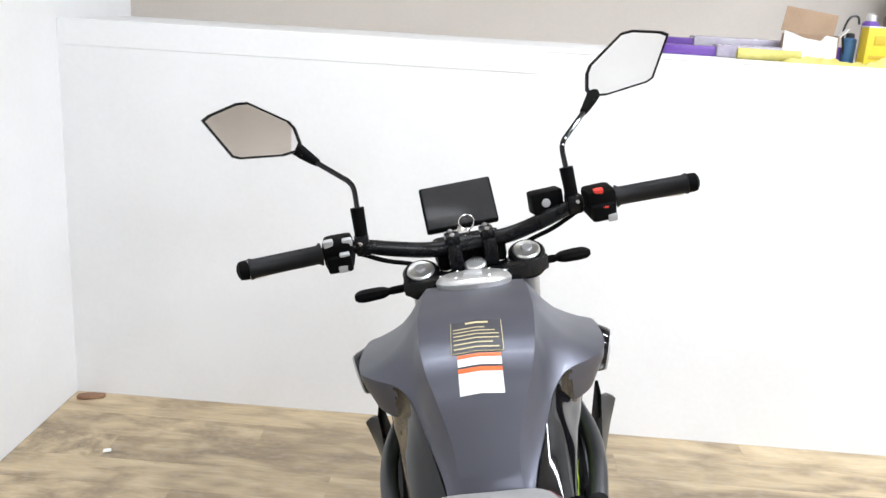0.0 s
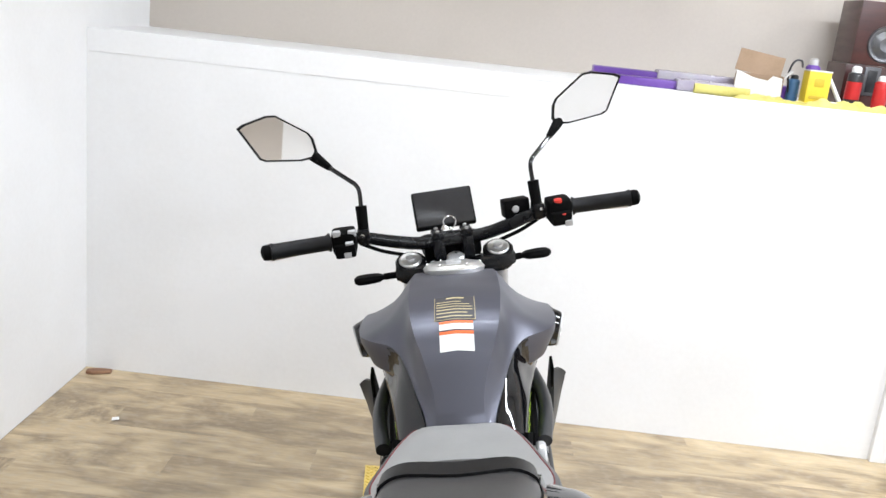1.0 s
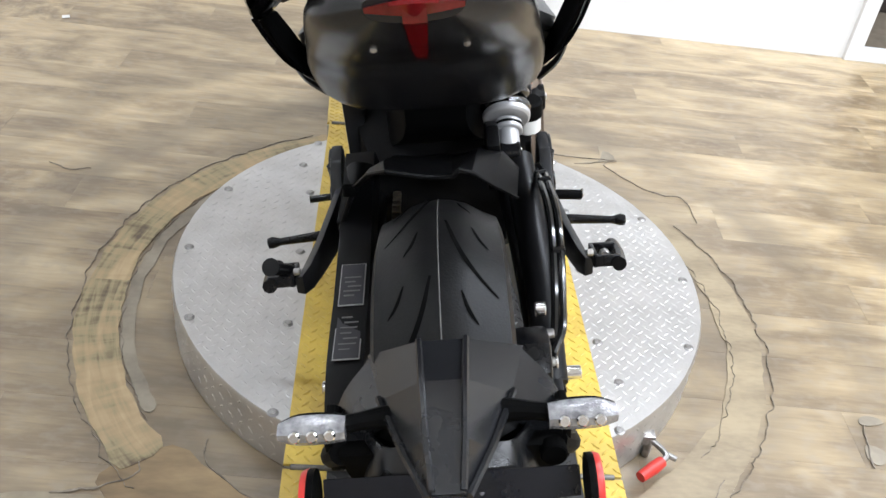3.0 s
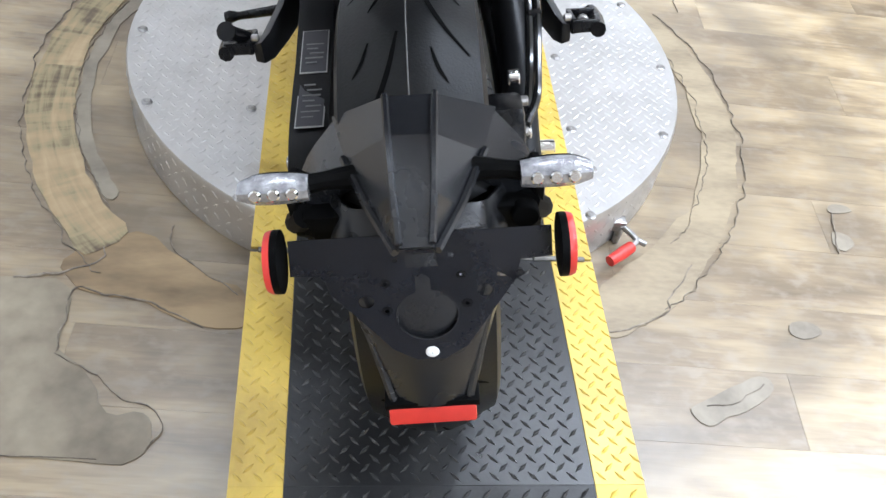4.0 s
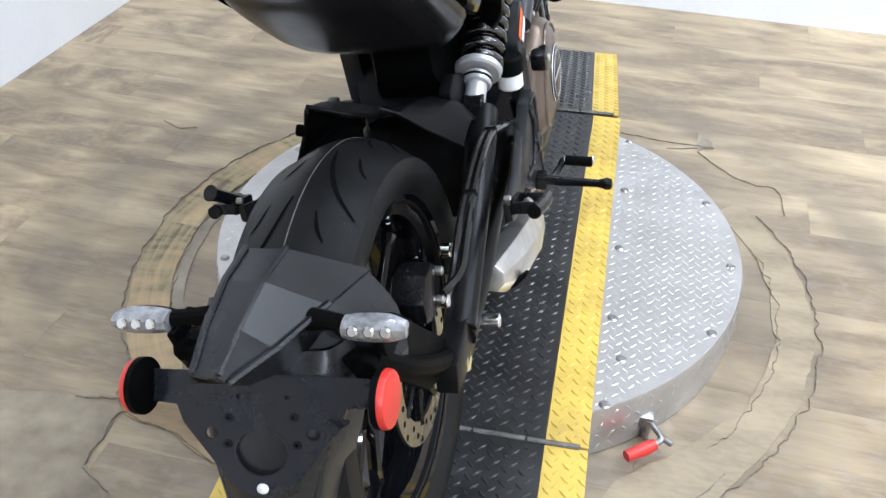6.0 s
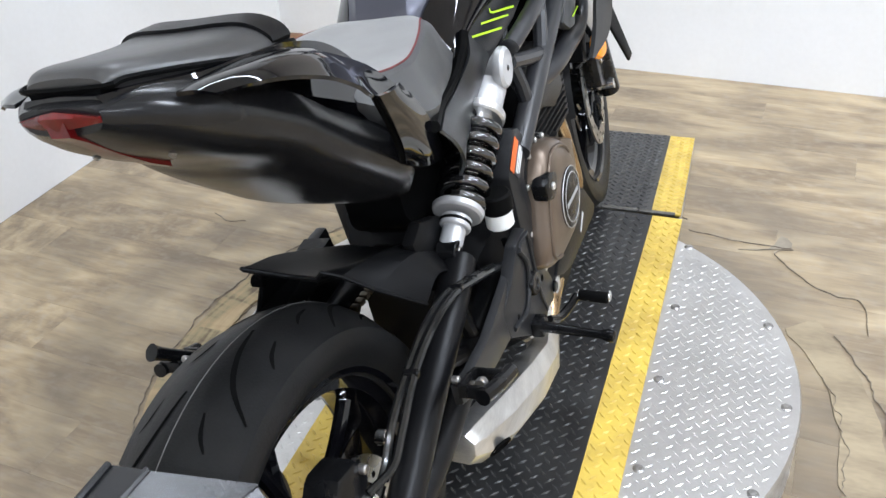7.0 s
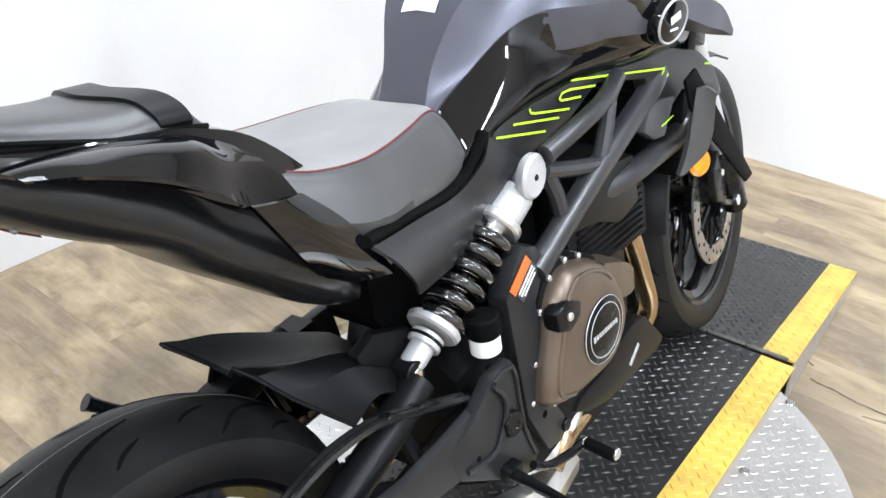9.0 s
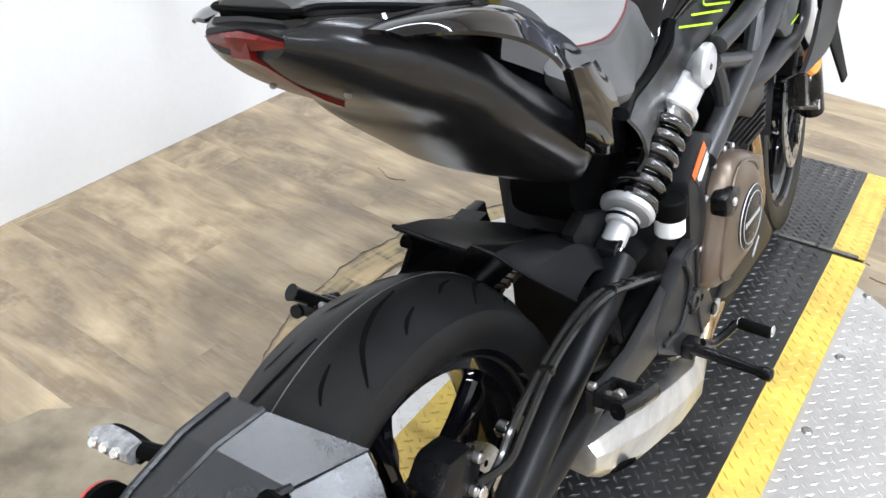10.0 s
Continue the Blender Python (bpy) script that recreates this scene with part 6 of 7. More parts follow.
# ring added to catch light along the punched hole's edge
part("hole_glint_ring", lathe([(0.0286, -0.0016), (0.0286, 0.0022), (0.0302, 0.0022), (0.0302, -0.0016)], (0.002, -0.098, 0.0), 40, "z", closed=True), M["sheen"], plate, "added ring that gives the large hole a light edge", m=PM)
for x, y in ((0.036, -0.052), (-0.036, -0.057), (0.040, -0.086), (-0.036, -0.090)):
    part("bracket_nut", lathe([(0.0022, 0.002), (0.005, 0.002), (0.006, -0.002)], (x, y, 0.001), 8, "z"), M["metal_black"], plate, m=PM)
FB = []    # rings from the top down
for z, w, ye, yc in ((0.510, 0.082, -0.300, -0.330), (0.465, 0.092, -0.315, -0.376), (0.425, 0.086, -0.332, -0.402), (0.385, 0.072, -0.352, -0.418), (0.350, 0.058, -0.376, -0.428), (0.328, 0.050, -0.396, -0.434)):
    FB.append([(-w, ye, z), (-w * 0.80, (ye + yc) / 2 - 0.008, z), (-w * 0.6, yc + 0.004, z), (0, yc - 0.004, z), (w * 0.6, yc + 0.004, z), (w * 0.80, (ye + yc) / 2 - 0.008, z), (w, ye, z)])
mud = part("mudguard", sheet(FB, -0.004, 4, 2), M["sheen"], bike, "black lower mudguard with a red reflector", m=HX)
for s in (-1, 1):
    part("mudguard_rib", tube([(s * 0.066, -0.385, 0.43), (s * 0.054, -0.406, 0.39), (s * 0.045, -0.422, 0.352), (s * 0.040, -0.432, 0.332)], 0.0045, 6, 3), M["sheen"], mud, m=HX)
    part("side_reflector", lathe([(0.0005, 0.007), (0.026, 0.007), (0.0295, 0.004), (0.031, 0.0), (0.031, -0.006), (0.0005, -0.006)], (0, 0, 0), 28, "z"), M["matte"], bike, "round red side reflector", m=HX @ pose(s * 0.138, -0.371, 0.492, 0, 90 * s, 0))
    part("reflector_lens", lathe([(0.0005, 0.0085), (0.024, 0.0085), (0.029, 0.0075), (0.0305, 0.0045), (0.031, 0.001)], (0, 0, 0), 28, "z"), M["red_button"], bike, "red reflector lens", m=HX @ pose(s * 0.138, -0.371, 0.492, 0, 90 * s, 0))
part("mudguard_lip", box((0, -0.426, 0.327), (0.100, 0.026, 0.012), 0.003), M["matte"], mud, m=HX)
part("rear_reflector", box((0, -0.437, 0.314), (0.092, 0.012, 0.024), 0.003, (-24, 0, 0)), M["red_button"], mud, "red rectangular reflector", m=HX)

# ---- front end, turned with the steering ----
def fork_at(x, t):
    top = Vector((x, 0.995, 0.905))
    return top - axis * t


for s in (-1, 1):
    part("fork_tube", cyl(fork_at(s * 0.098, 0.0), fork_at(s * 0.098, 0.55), 0.021, 20), M["satin_silver"], bike, "silver fork tube", m=TURNED)
    part("fork_leg", cyl(fork_at(s * 0.098, 0.53), fork_at(s * 0.098, 0.70), 0.027, 20, bevel=0.004), M["metal_black"], bike, "black lower fork leg", m=TURNED)
    part("fork_clamp", cyl(fork_at(s * 0.098, 0.18), fork_at(s * 0.098, 0.225), 0.032, 20), M["metal_black"], bike, m=TURNED)
    part("clamp_ear", cyl(fork_at(s * 0.098, -0.004), fork_at(s * 0.098, 0.040), 0.034, 24, bevel=0.004), M["metal_black"], bike, "black clamp ring round the fork top", m=TURNED)
    part("fork_cap", cyl(fork_at(s * 0.098, -0.009), fork_at(s * 0.098, 0.004), 0.025, 24, r2=0.026, bevel=0.003), M["silver"], bike, "silver fork top cap", m=TURNED)
    part("fork_cap_hex", cyl(fork_at(s * 0.098, -0.014), fork_at(s * 0.098, -0.008), 0.011, 6), M["satin_silver"], bike, m=TURNED)
    cal = part("front_caliper", prism([(1.16, 0.33), (1.15, 0.40), (1.19, 0.43), (1.225, 0.39), (1.22, 0.31)], min(s * 0.055, s * 0.105), max(s * 0.055, s * 0.105), "yz", 0.006), M["metal_black"], bike, "black front brake caliper", m=TURNED)
    part("caliper_pin", cyl((s * 0.10, 1.185, 0.385), (s * 0.112, 1.185, 0.385), 0.008, 10), M["chrome"], cal, m=TURNED)
    part("front_indicator", loft([[(s * x, 1.06 + dy, 0.862 + dz) for dy, dz in ((-0.010 * g, 0.006 * g), (0.010 * g, 0.006 * g), (0.012 * g, -0.006 * g), (-0.010 * g, -0.006 * g))] for x, g in ((0.135, 0.6), (0.16, 0.7), (0.175, 1.3), (0.215, 1.4), (0.228, 0.7))], 3, 2), M["matte"], bike, "black front indicator", m=TURNED)
    part("indicator_arm", cyl((s * 0.06, 1.06, 0.862), (s * 0.16, 1.06, 0.862), 0.008, 10), M["matte"], bike, m=TURNED)
part("triple_clamp", prism([(-0.135, 0.985), (-0.125, 1.03), (-0.085, 1.035), (-0.05, 1.0), (0.05, 1.0), (0.085, 1.035), (0.125, 1.03), (0.135, 0.985), (0.10, 0.955), (0.05, 0.945), (-0.05, 0.945), (-0.10, 0.955)], 0.868, 0.898, "xy", 0.006), M["metal_black"], bike, "black top fork clamp", m=TURNED)
part("lower_clamp", box((0, 1.075, 0.69), (0.25, 0.06, 0.04), 0.008, (-25, 0, 0)), M["metal_black"], bike, m=TURNED)
part("stem_nut", cyl((0, 0.975, 0.895), (0, 0.970, 0.912), 0.020, 24, bevel=0.003), M["silver"], bike, "silver steering stem nut", m=TURNED)
bar = part("handlebar", tube([(-0.395, 0.925, 0.990), (-0.26, 0.950, 0.986), (-0.20, 0.962, 0.984), (-0.135, 0.978, 0.962), (-0.07, 0.992, 0.944), (0, 0.995, 0.943), (0.07, 0.992, 0.944), (0.135, 0.978, 0.962), (0.20, 0.962, 0.984), (0.26, 0.950, 0.986), (0.395, 0.925, 0.990)], 0.0125, 16, 4, radii=(0.011, 0.011, 0.0125, 0.014, 0.0145, 0.0145, 0.0145, 0.014, 0.0125, 0.011, 0.011)), M["metal_black"], bike, "black tapered handlebar", m=TURNED)
for s in (-1, 1):
    part("bar_clamp", join(box((s * 0.032, 0.992, 0.925), (0.026, 0.046, 0.05), 0.006), box((s * 0.032, 0.995, 0.957), (0.026, 0.044, 0.018), 0.006)), M["metal_black"], bar, m=TURNED)
    for y in (0.979, 1.010):
        part("clamp_bolt", cyl((s * 0.032, y, 0.960), (s * 0.032, y, 0.970), 0.0045, 8), M["bolt"], bar, m=TURNED)
    g0, g1 = Vector((s * 0.262, 0.950, 0.986)), Vector((s * 0.385, 0.927, 0.990))
    grip = part("grip", tube([tuple(g0 + (g1 - g0) * t) for t in (0, 0.02, 0.06, 0.5, 0.94, 0.97, 1.0)], 0.0165, 20, 1, radii=(0.020, 0.020, 0.0165, 0.0165, 0.0165, 0.0185, 0.0185)), M["grip"], bar, "ribbed black rubber grip", m=TURNED)
    e = (g1 - g0).normalized()
    part("bar_end", tube([tuple(g1 + e * t) for t in (0.001, 0.008, 0.016, 0.020, 0.0215)], 0.016, 18, 1, radii=(0.0165, 0.0170, 0.0155, 0.009, 0.002)), M["matte"], bar, m=TURNED)
    sw = part("switch_housing", join(box((s * 0.232, 0.952, 0.985), (0.052, 0.050, 0.050), 0.010, (8, 0, 4 * s)), box((s * 0.232, 0.935, 0.970), (0.044, 0.034, 0.030), 0.006, (8, 0, 4 * s))), M["matte"], bar, "black switch housing with buttons", m=TURNED)
    spec = ((0.228, 1.004, "red_button"), (0.233, 0.975, "red_button"), (0.246, 0.958, "label_grey")) if s > 0 else ((0.214, 1.003, "label_grey"), (0.246, 1.006, "label_grey"), (0.222, 0.981, "label_grey"), (0.228, 0.961, "label_grey"))
    for x, z, mt in spec:
        part("button", box((s * x, 0.9235 if z < 0.99 else 0.931, z), (0.017, 0.011, 0.014), 0.003, (15, 0, 0)), M[mt], sw, m=TURNED)
    part("mirror_clamp", box((s * 0.190, 0.965, 0.985), (0.026, 0.036, 0.034), 0.005), M["metal_black"], bar, m=TURNED)
    part("clamp_screw", cyl((s * 0.193, 0.945, 0.992), (s * 0.193, 0.938, 0.992), 0.004, 8), M["chrome"], bar, m=TURNED)
    part("lever", tube([(s * 0.20, 1.005, 0.975), (s * 0.25, 1.018, 0.968), (s * 0.31, 1.000, 0.964), (s * 0.38, 0.985, 0.962), (s * 0.395, 0.984, 0.962)], 0.006, 10, 4, radii=(0.008, 0.006, 0.0055, 0.0065)), M["silver"], bar, "silver hand lever", m=TURNED)
    mr = part("mirror_stem", tube([(s * 0.187, 0.972, 1.045), (s * 0.186, 0.978, 1.082), (s * 0.193, 0.985, 1.096), (s * 0.200, 0.989, 1.102), (s * 0.228, 1.004, 1.124), (s * 0.264, 1.024, 1.152)], 0.0048, 10, 4), M["gloss"], bar, "slim black mirror stem", m=TURNED)
    part("mirror_boot", tube([(s * 0.189, 0.966, 0.998), (s * 0.187, 0.972, 1.050)], 0.012, 12, 1, radii=(0.0115, 0.0125)), M["matte"], bar, "rubber boot", m=TURNED)
    face = [(0.408, 1.244), (0.395, 1.251), (0.345, 1.262), (0.325, 1.260), (0.262, 1.214), (0.254, 1.200), (0.250, 1.172), (0.258, 1.160), (0.285, 1.157), (0.360, 1.167), (0.372, 1.173)]
    cx, cz = 0.325, 1.208
    yaw = -6.0 if s > 0 else 6.0
    MM = TURNED @ Matrix.Translation((s * cx + (0.006 if s > 0 else -0.013), 1.035, cz - (0.004 if s > 0 else 0.003))) @ pose(0, 0, 0, -6 if s < 0 else -2, 0, yaw)
    ringsm = []
    for dy, g in ((0.034, 0.35), (0.030, 0.60), (0.018, 0.88), (0.004, 1.0), (-0.004, 1.02), (-0.009, 1.0), (-0.0085, 0.94)):
        ringsm.append([(s * (x - cx) * g, dy, (z - cz) * g) for x, z in face])
    head = part("mirror_head", grid_bm(ringsm), M["satin"], bar, "angular black mirror housing", m=MM)
    bm = bmesh.new()
    bm.faces.new([bm.verts.new((s * (x - cx) * 0.93, -0.0088, (z - cz) * 0.93)) for x, z in (face if s < 0 else face)])
    bmesh.ops.recalc_face_normals(bm, faces=bm.faces)
    part("mirror_glass", bm, M["mirror"], bar, "clean mirror glass", smooth=0, m=MM)
    part("mirror_neck", tube([(s * 0.240, 1.011, 1.134), (s * 0.262, 1.030, 1.152), (s * 0.282, 1.052, 1.170)], 0.010, 12, 2, radii=(0.0070, 0.011, 0.0135)), M["matte"], bar, m=TURNED)
    for k in range(1):
        part("cable", tube([(s * (0.20 - 0.012 * k), 0.975, 0.968), (s * 0.155, 1.010 + 0.012 * k, 0.935 - 0.012 * k), (s * 0.10, 1.045, 0.905 - 0.014 * k), (s * 0.05, 1.055, 0.86)], 0.0042, 8), M["matte"], bar, "black control cable", m=TURNED)
res = part("brake_reservoir", box((0.148, 1.005, 0.990), (0.058, 0.040, 0.040), 0.005, (0, 0, 6)), M["matte"], bar, "black brake master cylinder", m=TURNED)
part("sight_glass", cyl((0.145, 0.986, 0.990), (0.145, 0.982, 0.990), 0.008, 16), M["label_grey"], res, m=TURNED)
dm = TURNED @ Matrix.Translation((0, 1.112, 0.990)) @ pose(0, 0, 0, -32, 0, 0)
dash = part("dash", box((0, 0.008, 0), (0.140, 0.018, 0.092), 0.005), M["matte"], bike, "black rectangular dash display", m=dm)
part("screen", box((0, -0.0018, 0.001), (0.132, 0.002, 0.084), 0.0008), M["screen"], dash, "dark blank screen", m=dm)
part("dash_mount", box((0, 1.055, 0.915), (0.13, 0.10, 0.045), 0.012), M["matte"], bike, m=TURNED)
part("ignition", cyl((0, 1.028, 0.900), (0, 1.020, 0.935), 0.020, 20), M["metal_black"], bike, "ignition lock with key", m=TURNED)
part("key", join(box((-0.012, 1.012, 0.955), (0.024, 0.006, 0.030), 0.003, (0, 30, 0)), tube([(0.0 + 0.014 * math.cos(a), 1.008, 0.978 + 0.014 * math.sin(a)) for a in np.linspace(0, 2 * math.pi, 15)], 0.0016, 6, 1)), M["chrome"], bike, "key with a steel ring", m=TURNED)
part("front_fender", sheet([[(x, FAX[1] + (0.322 - 0.10 * abs(x) ** 1.2 * 6) * math.cos(radians(a)), FAX[2] + (0.322 - 0.10 * abs(x) ** 1.2 * 6) * math.sin(radians(a))) for x in (-0.072, -0.05, 0, 0.05, 0.072)] for a in (60, 85, 110, 135, 158, 170)], 0.004, 3, 3), M["satin"], bike, "satin black front mudguard", m=TURNED)
for s in (-1, 1):
    rf = part("amber_reflector", lathe([(0.0005, 0.006), (0.022, 0.005), (0.026, 0.0), (0.026, -0.004), (0.0005, -0.004)], (0, 0, 0), 24, "z"), M["amber"], bike, "round amber side reflector", m=pose(s * 0.172, 0.965, 0.519, 0, 80 * s, -14 * s))
    part("reflector_bracket", tube([(s * 0.14, 0.985, 0.565), (s * 0.163, 0.975, 0.515), (s * 0.12, 0.965, 0.48)], 0.006, 8), M["metal_black"], bike)
part("front_axle", cyl((-0.12, FAX[1], FAX[2]), (0.12, FAX[1], FAX[2]), 0.012), M["chrome"], bike, m=TURNED)
both("air_duct", lambda: prism([(0.868, 0.690), (0.905, 0.700), (0.945, 0.655), (1.135, 0.435), (1.105, 0.430), (0.940, 0.585), (0.885, 0.640)], 0.192, 0.198, "yz", 0.002), M["matte"], "flat black flap beside the fork")

# ---------- things on the floor ----------
def outline_noise(points, amp, n, seed):
    q = spline(points, n, True)
    return [(x + amp * noise.noise((x * 23 + seed, y * 23, 1.7)), y + amp * noise.noise((x * 23, y * 23 + seed, 5.1))) for x, y in q]


def flat_patch(name, points, material, z, label, cat, amp=0.006, n=4, seed=0.0):
    """A worn patch lying on the floor, a shallow slab with an uneven rim."""
    ob = part(name, prism(outline_noise(points, amp, n, seed), 0.0008, z, "xy", 0), material, None, "", 0)
    return tagged(ob, label, cat, "", "structure")


def arc_points(r0, r1, a0, a1, n=16):
    out = [(CX + r1 * math.cos(radians(a)), CY + r1 * math.sin(radians(a))) for a in np.linspace(a0, a1, n)]
    return out + [(CX + r0 * math.cos(radians(a)), CY + r0 * math.sin(radians(a))) for a in np.linspace(a1, a0, n)]


def crack(points, width, seed, amp=0.007, name="floor_crack"):
    p = spline(points, 7)
    rows = []
    d = np.gradient(p, axis=0)
    for i, ((x, y), (a, b)) in enumerate(zip(p, d)):
        n = math.hypot(a, b) + 1e-9
        s = amp * noise.noise((x * 31 + seed, y * 31, 0.3)) + 0.4 * amp * noise.noise((x * 90, y * 90, seed))
        w = width * (0.45 + 0.75 * abs(noise.noise((x * 40, y * 40, seed + 9.0))))
        nx, ny = -b / n, a / n
        rows.append([(x + nx * (s + w), y + ny * (s + w), 0.0046), (x + nx * (s - w), y + ny * (s - w), 0.0046)])
    bm = grid_bm(rows, closed=False)
    bmesh.ops.solidify(bm, geom=bm.faces, thickness=0.003)
    ob = part(name, bm, M["crack"], None, "", 0)
    return tagged(ob, "dark ragged crack in the floor planks", "floor crack", "", "structure")


flat_patch("floor_patch", arc_points(0.690, 0.775, 112, 222), M["ring"], 0.0038, "bare tan plywood ring exposed round the turntable", "floor patch", 0.010, 3, 1.0)
flat_patch("floor_patch", arc_points(0.655, 0.682, 120, 214), M["glue"], 0.0030, "grey worn track beside the turntable", "floor patch", 0.008, 3, 2.0)
flat_patch("floor_patch", arc_points(0.665, 0.745, -58, 34), M["scuffed"], 0.0026, "grey worn track beside the turntable", "floor patch", 0.014, 3, 3.0)
flat_patch("floor_patch", [(-0.30, 0.665), (-0.40, 0.685), (-0.62, 0.64), (-0.72, 0.50), (-0.60, 0.38), (-0.33, 0.355), (-0.16, 0.345), (-0.125, 0.385), (-0.15, 0.430), (-0.20, 0.435), (-0.25, 0.50), (-0.30, 0.55)], M["concrete"], 0.0026, "bare grey concrete where the planks have broken away", "floor patch", 0.012, 4, 4.0)
flat_patch("floor_patch", [(-0.22, 0.80), (-0.10, 0.72), (-0.02, 0.67), (-0.01, 0.60), (-0.08, 0.595), (-0.18, 0.643), (-0.29, 0.668), (-0.33, 0.73)], M["underlay"], 0.0028, "bare tan plywood where a plank is missing", "floor patch", 0.008, 4, 5.0)
flat_patch("floor_patch", [(0.62, 0.60), (0.70, 0.64), (0.78, 0.70), (0.86, 0.80), (0.92, 0.90), (0.84, 0.92), (0.75, 0.82), (0.63, 0.72)], M["scuffed"], 0.0024, "scuffed tan patch of bare floor", "floor patch", 0.012, 4, 6.0)
flat_patch("floor_patch", [(0.74, 0.46), (0.80, 0.49), (0.88, 0.53), (0.90, 0.50), (0.82, 0.45), (0.76, 0.43)], M["glue"], 0.0026, "scraped grey patch of floor", "floor patch", 0.008, 4, 7.0)
flat_patch("floor_patch", [(0.70, 1.93), (0.83, 1.97), (0.80, 2.02), (0.775, 1.95)], M["glue"], 0.0026, "small grey chip in the floor", "floor patch", 0.004, 3, 8.0)
for a0, a1, r, w, sd in ((116, 226, 0.784, 0.0026, 1.0), (122, 216, 0.684, 0.0020, 2.0), (112, 70, 0.83, 0.0022, 3.0), (-52, 30, 0.755, 0.0024, 4.0), (-40, 20, 0.672, 0.0018, 5.0)):
    crack([(CX + r * math.cos(radians(a)), CY + r * math.sin(radians(a))) for a in np.linspace(a0, a1, 18)], w * 0.42, sd, 0.012)
for pts, w, sd in (([(-0.40, 0.685), (-0.33, 0.70), (-0.265, 0.733), (-0.27, 0.76)], 0.0045, 11), ([(-0.30, 0.54), (-0.297, 0.60), (-0.297, 0.668), (-0.24, 0.655), (-0.178, 0.643), (-0.12, 0.62), (-0.078, 0.593)], 0.0030, 12),
                   ([(-0.16, 0.82), (-0.155, 0.775), (-0.10, 0.72), (-0.026, 0.668)], 0.0026, 13), ([(0.625, 0.612), (0.69, 0.632), (0.745, 0.668), (0.755, 0.695), (0.82, 0.78)], 0.0030, 14),
                   ([(0.57, 1.985), (0.70, 1.965), (0.83, 1.962), (0.79, 1.93), (0.86, 1.84), (0.93, 1.79), (0.99, 1.78), (1.0, 1.66)], 0.0016, 15), ([(0.768, 0.463), (0.82, 0.47), (0.884, 0.511)], 0.0022, 16),
                   ([(1.172, 0.943), (1.15, 0.88), (1.144, 0.829)], 0.0034, 17), ([(-0.30, 0.535), (-0.235, 0.50), (-0.19, 0.455), (-0.13, 0.435), (-0.115, 0.40), (-0.135, 0.37)], 0.0016, 18),
                   ([(-0.73, 1.725), (-0.67, 1.70), (-0.62, 1.71)], 0.0016, 19), ([(-0.9, 0.38), (-0.5, 0.365), (-0.2, 0.35)], 0.0012, 20)):
    crack(pts, w * 0.55, sd, 0.006)
for x, y, w, d, sd in ((1.19, 0.955, 0.026, 0.012, 21), (1.163, 0.862, 0.022, 0.026, 22), (1.0, 0.633, 0.030, 0.020, 23)):
    flat_patch("floor_patch", [(x - w, y - d * 0.4), (x - w * 0.2, y - d), (x + w, y - d * 0.3), (x + w * 0.7, y + d * 0.8), (x - w * 0.6, y + d)], M["glue"], 0.0026, "small grey chip in the floor", "floor patch", 0.006, 3, sd)

scrap = thing("wood_scrap", pose(-1.17, 3.03, 0.0, 0, 0, 12), "small brown scrap of wood by the wall", "wood scrap")
part("chip", prism([(-0.05, -0.012), (-0.02, -0.022), (0.045, -0.010), (0.05, 0.008), (0.0, 0.018), (-0.045, 0.010)], 0.002, 0.016, "xy", 0.003), surface("brown_scrap", (0.20, 0.10, 0.055), (0.30, 0.17, 0.10), 0.7, scale=30), scrap)
fleck = thing("paper_fleck", pose(-0.97, 2.65, 0.0, 0, 0, 30), "tiny white paper fleck on the floor", "litter")
part("fleck", prism([(-0.014, -0.009), (0.012, -0.012), (0.016, 0.008), (-0.008, 0.012)], 0.002, 0.005, "xy", 0.001), M["label_white"], fleck)

lever = thing("release_lever", pose(0.672, 0.775, 0.0), "steel release lever with a red rubber handle", "lever")
part("handle", tube([(-0.030, -0.022, 0.034), (0.0, 0.0, 0.036), (0.018, 0.014, 0.038)], 0.011, 14, 3, radii=(0.0105, 0.0125, 0.011)), M["red_button"], lever, "red rubber sleeve")
part("shaft", tube([(0.012, 0.010, 0.037), (0.030, 0.030, 0.040), (0.004, 0.062, 0.045), (-0.010, 0.075, 0.045)], 0.006, 10, 3), M["bolt"], lever)
part("clevis", box((0.000, 0.066, 0.045), (0.026, 0.022, 0.024), 0.003), M["bolt"], lever)
part("pin", cyl((0.030, 0.036, 0.036), (0.050, 0.024, 0.034), 0.006, 10), M["bolt"], lever)
part("pivot_post", cyl((0.004, 0.062, 0.001), (0.004, 0.062, 0.050), 0.008, 12), M["bolt"], lever)

# ---------- things on the ledge ----------
M["purple"] = surface("purple_plastic", (0.10, 0.035, 0.25), (0.15, 0.07, 0.32), 0.35, scale=6)
M["clear_wrap"] = surface("clear_plastic_wrap", (0.42, 0.40, 0.42), (0.34, 0.30, 0.38), 0.25, scale=12, bump=0.3)
M["yellow_cloth"] = surface("yellow_cloth", (0.58, 0.52, 0.17), (0.44, 0.38, 0.10), 0.85, scale=20, bump=0.4)
M["card"] = surface("cardboard", (0.33, 0.22, 0.14), (0.27, 0.18, 0.11), 0.75, scale=12, bump=0.15)
M["card_white"] = surface("white_card", (0.78, 0.78, 0.77), None, 0.6, scale=8)
M["yellow_box"] = surface("yellow_carton", (0.66, 0.50, 0.035), (0.60, 0.44, 0.03), 0.5, scale=9)
M["cherry"] = surface("dark_cherry_wood", (0.060, 0.016, 0.014), (0.035, 0.010, 0.009), 0.35, scale=6, fine=60, stretch=(1, 1, 6), coat=0.3)
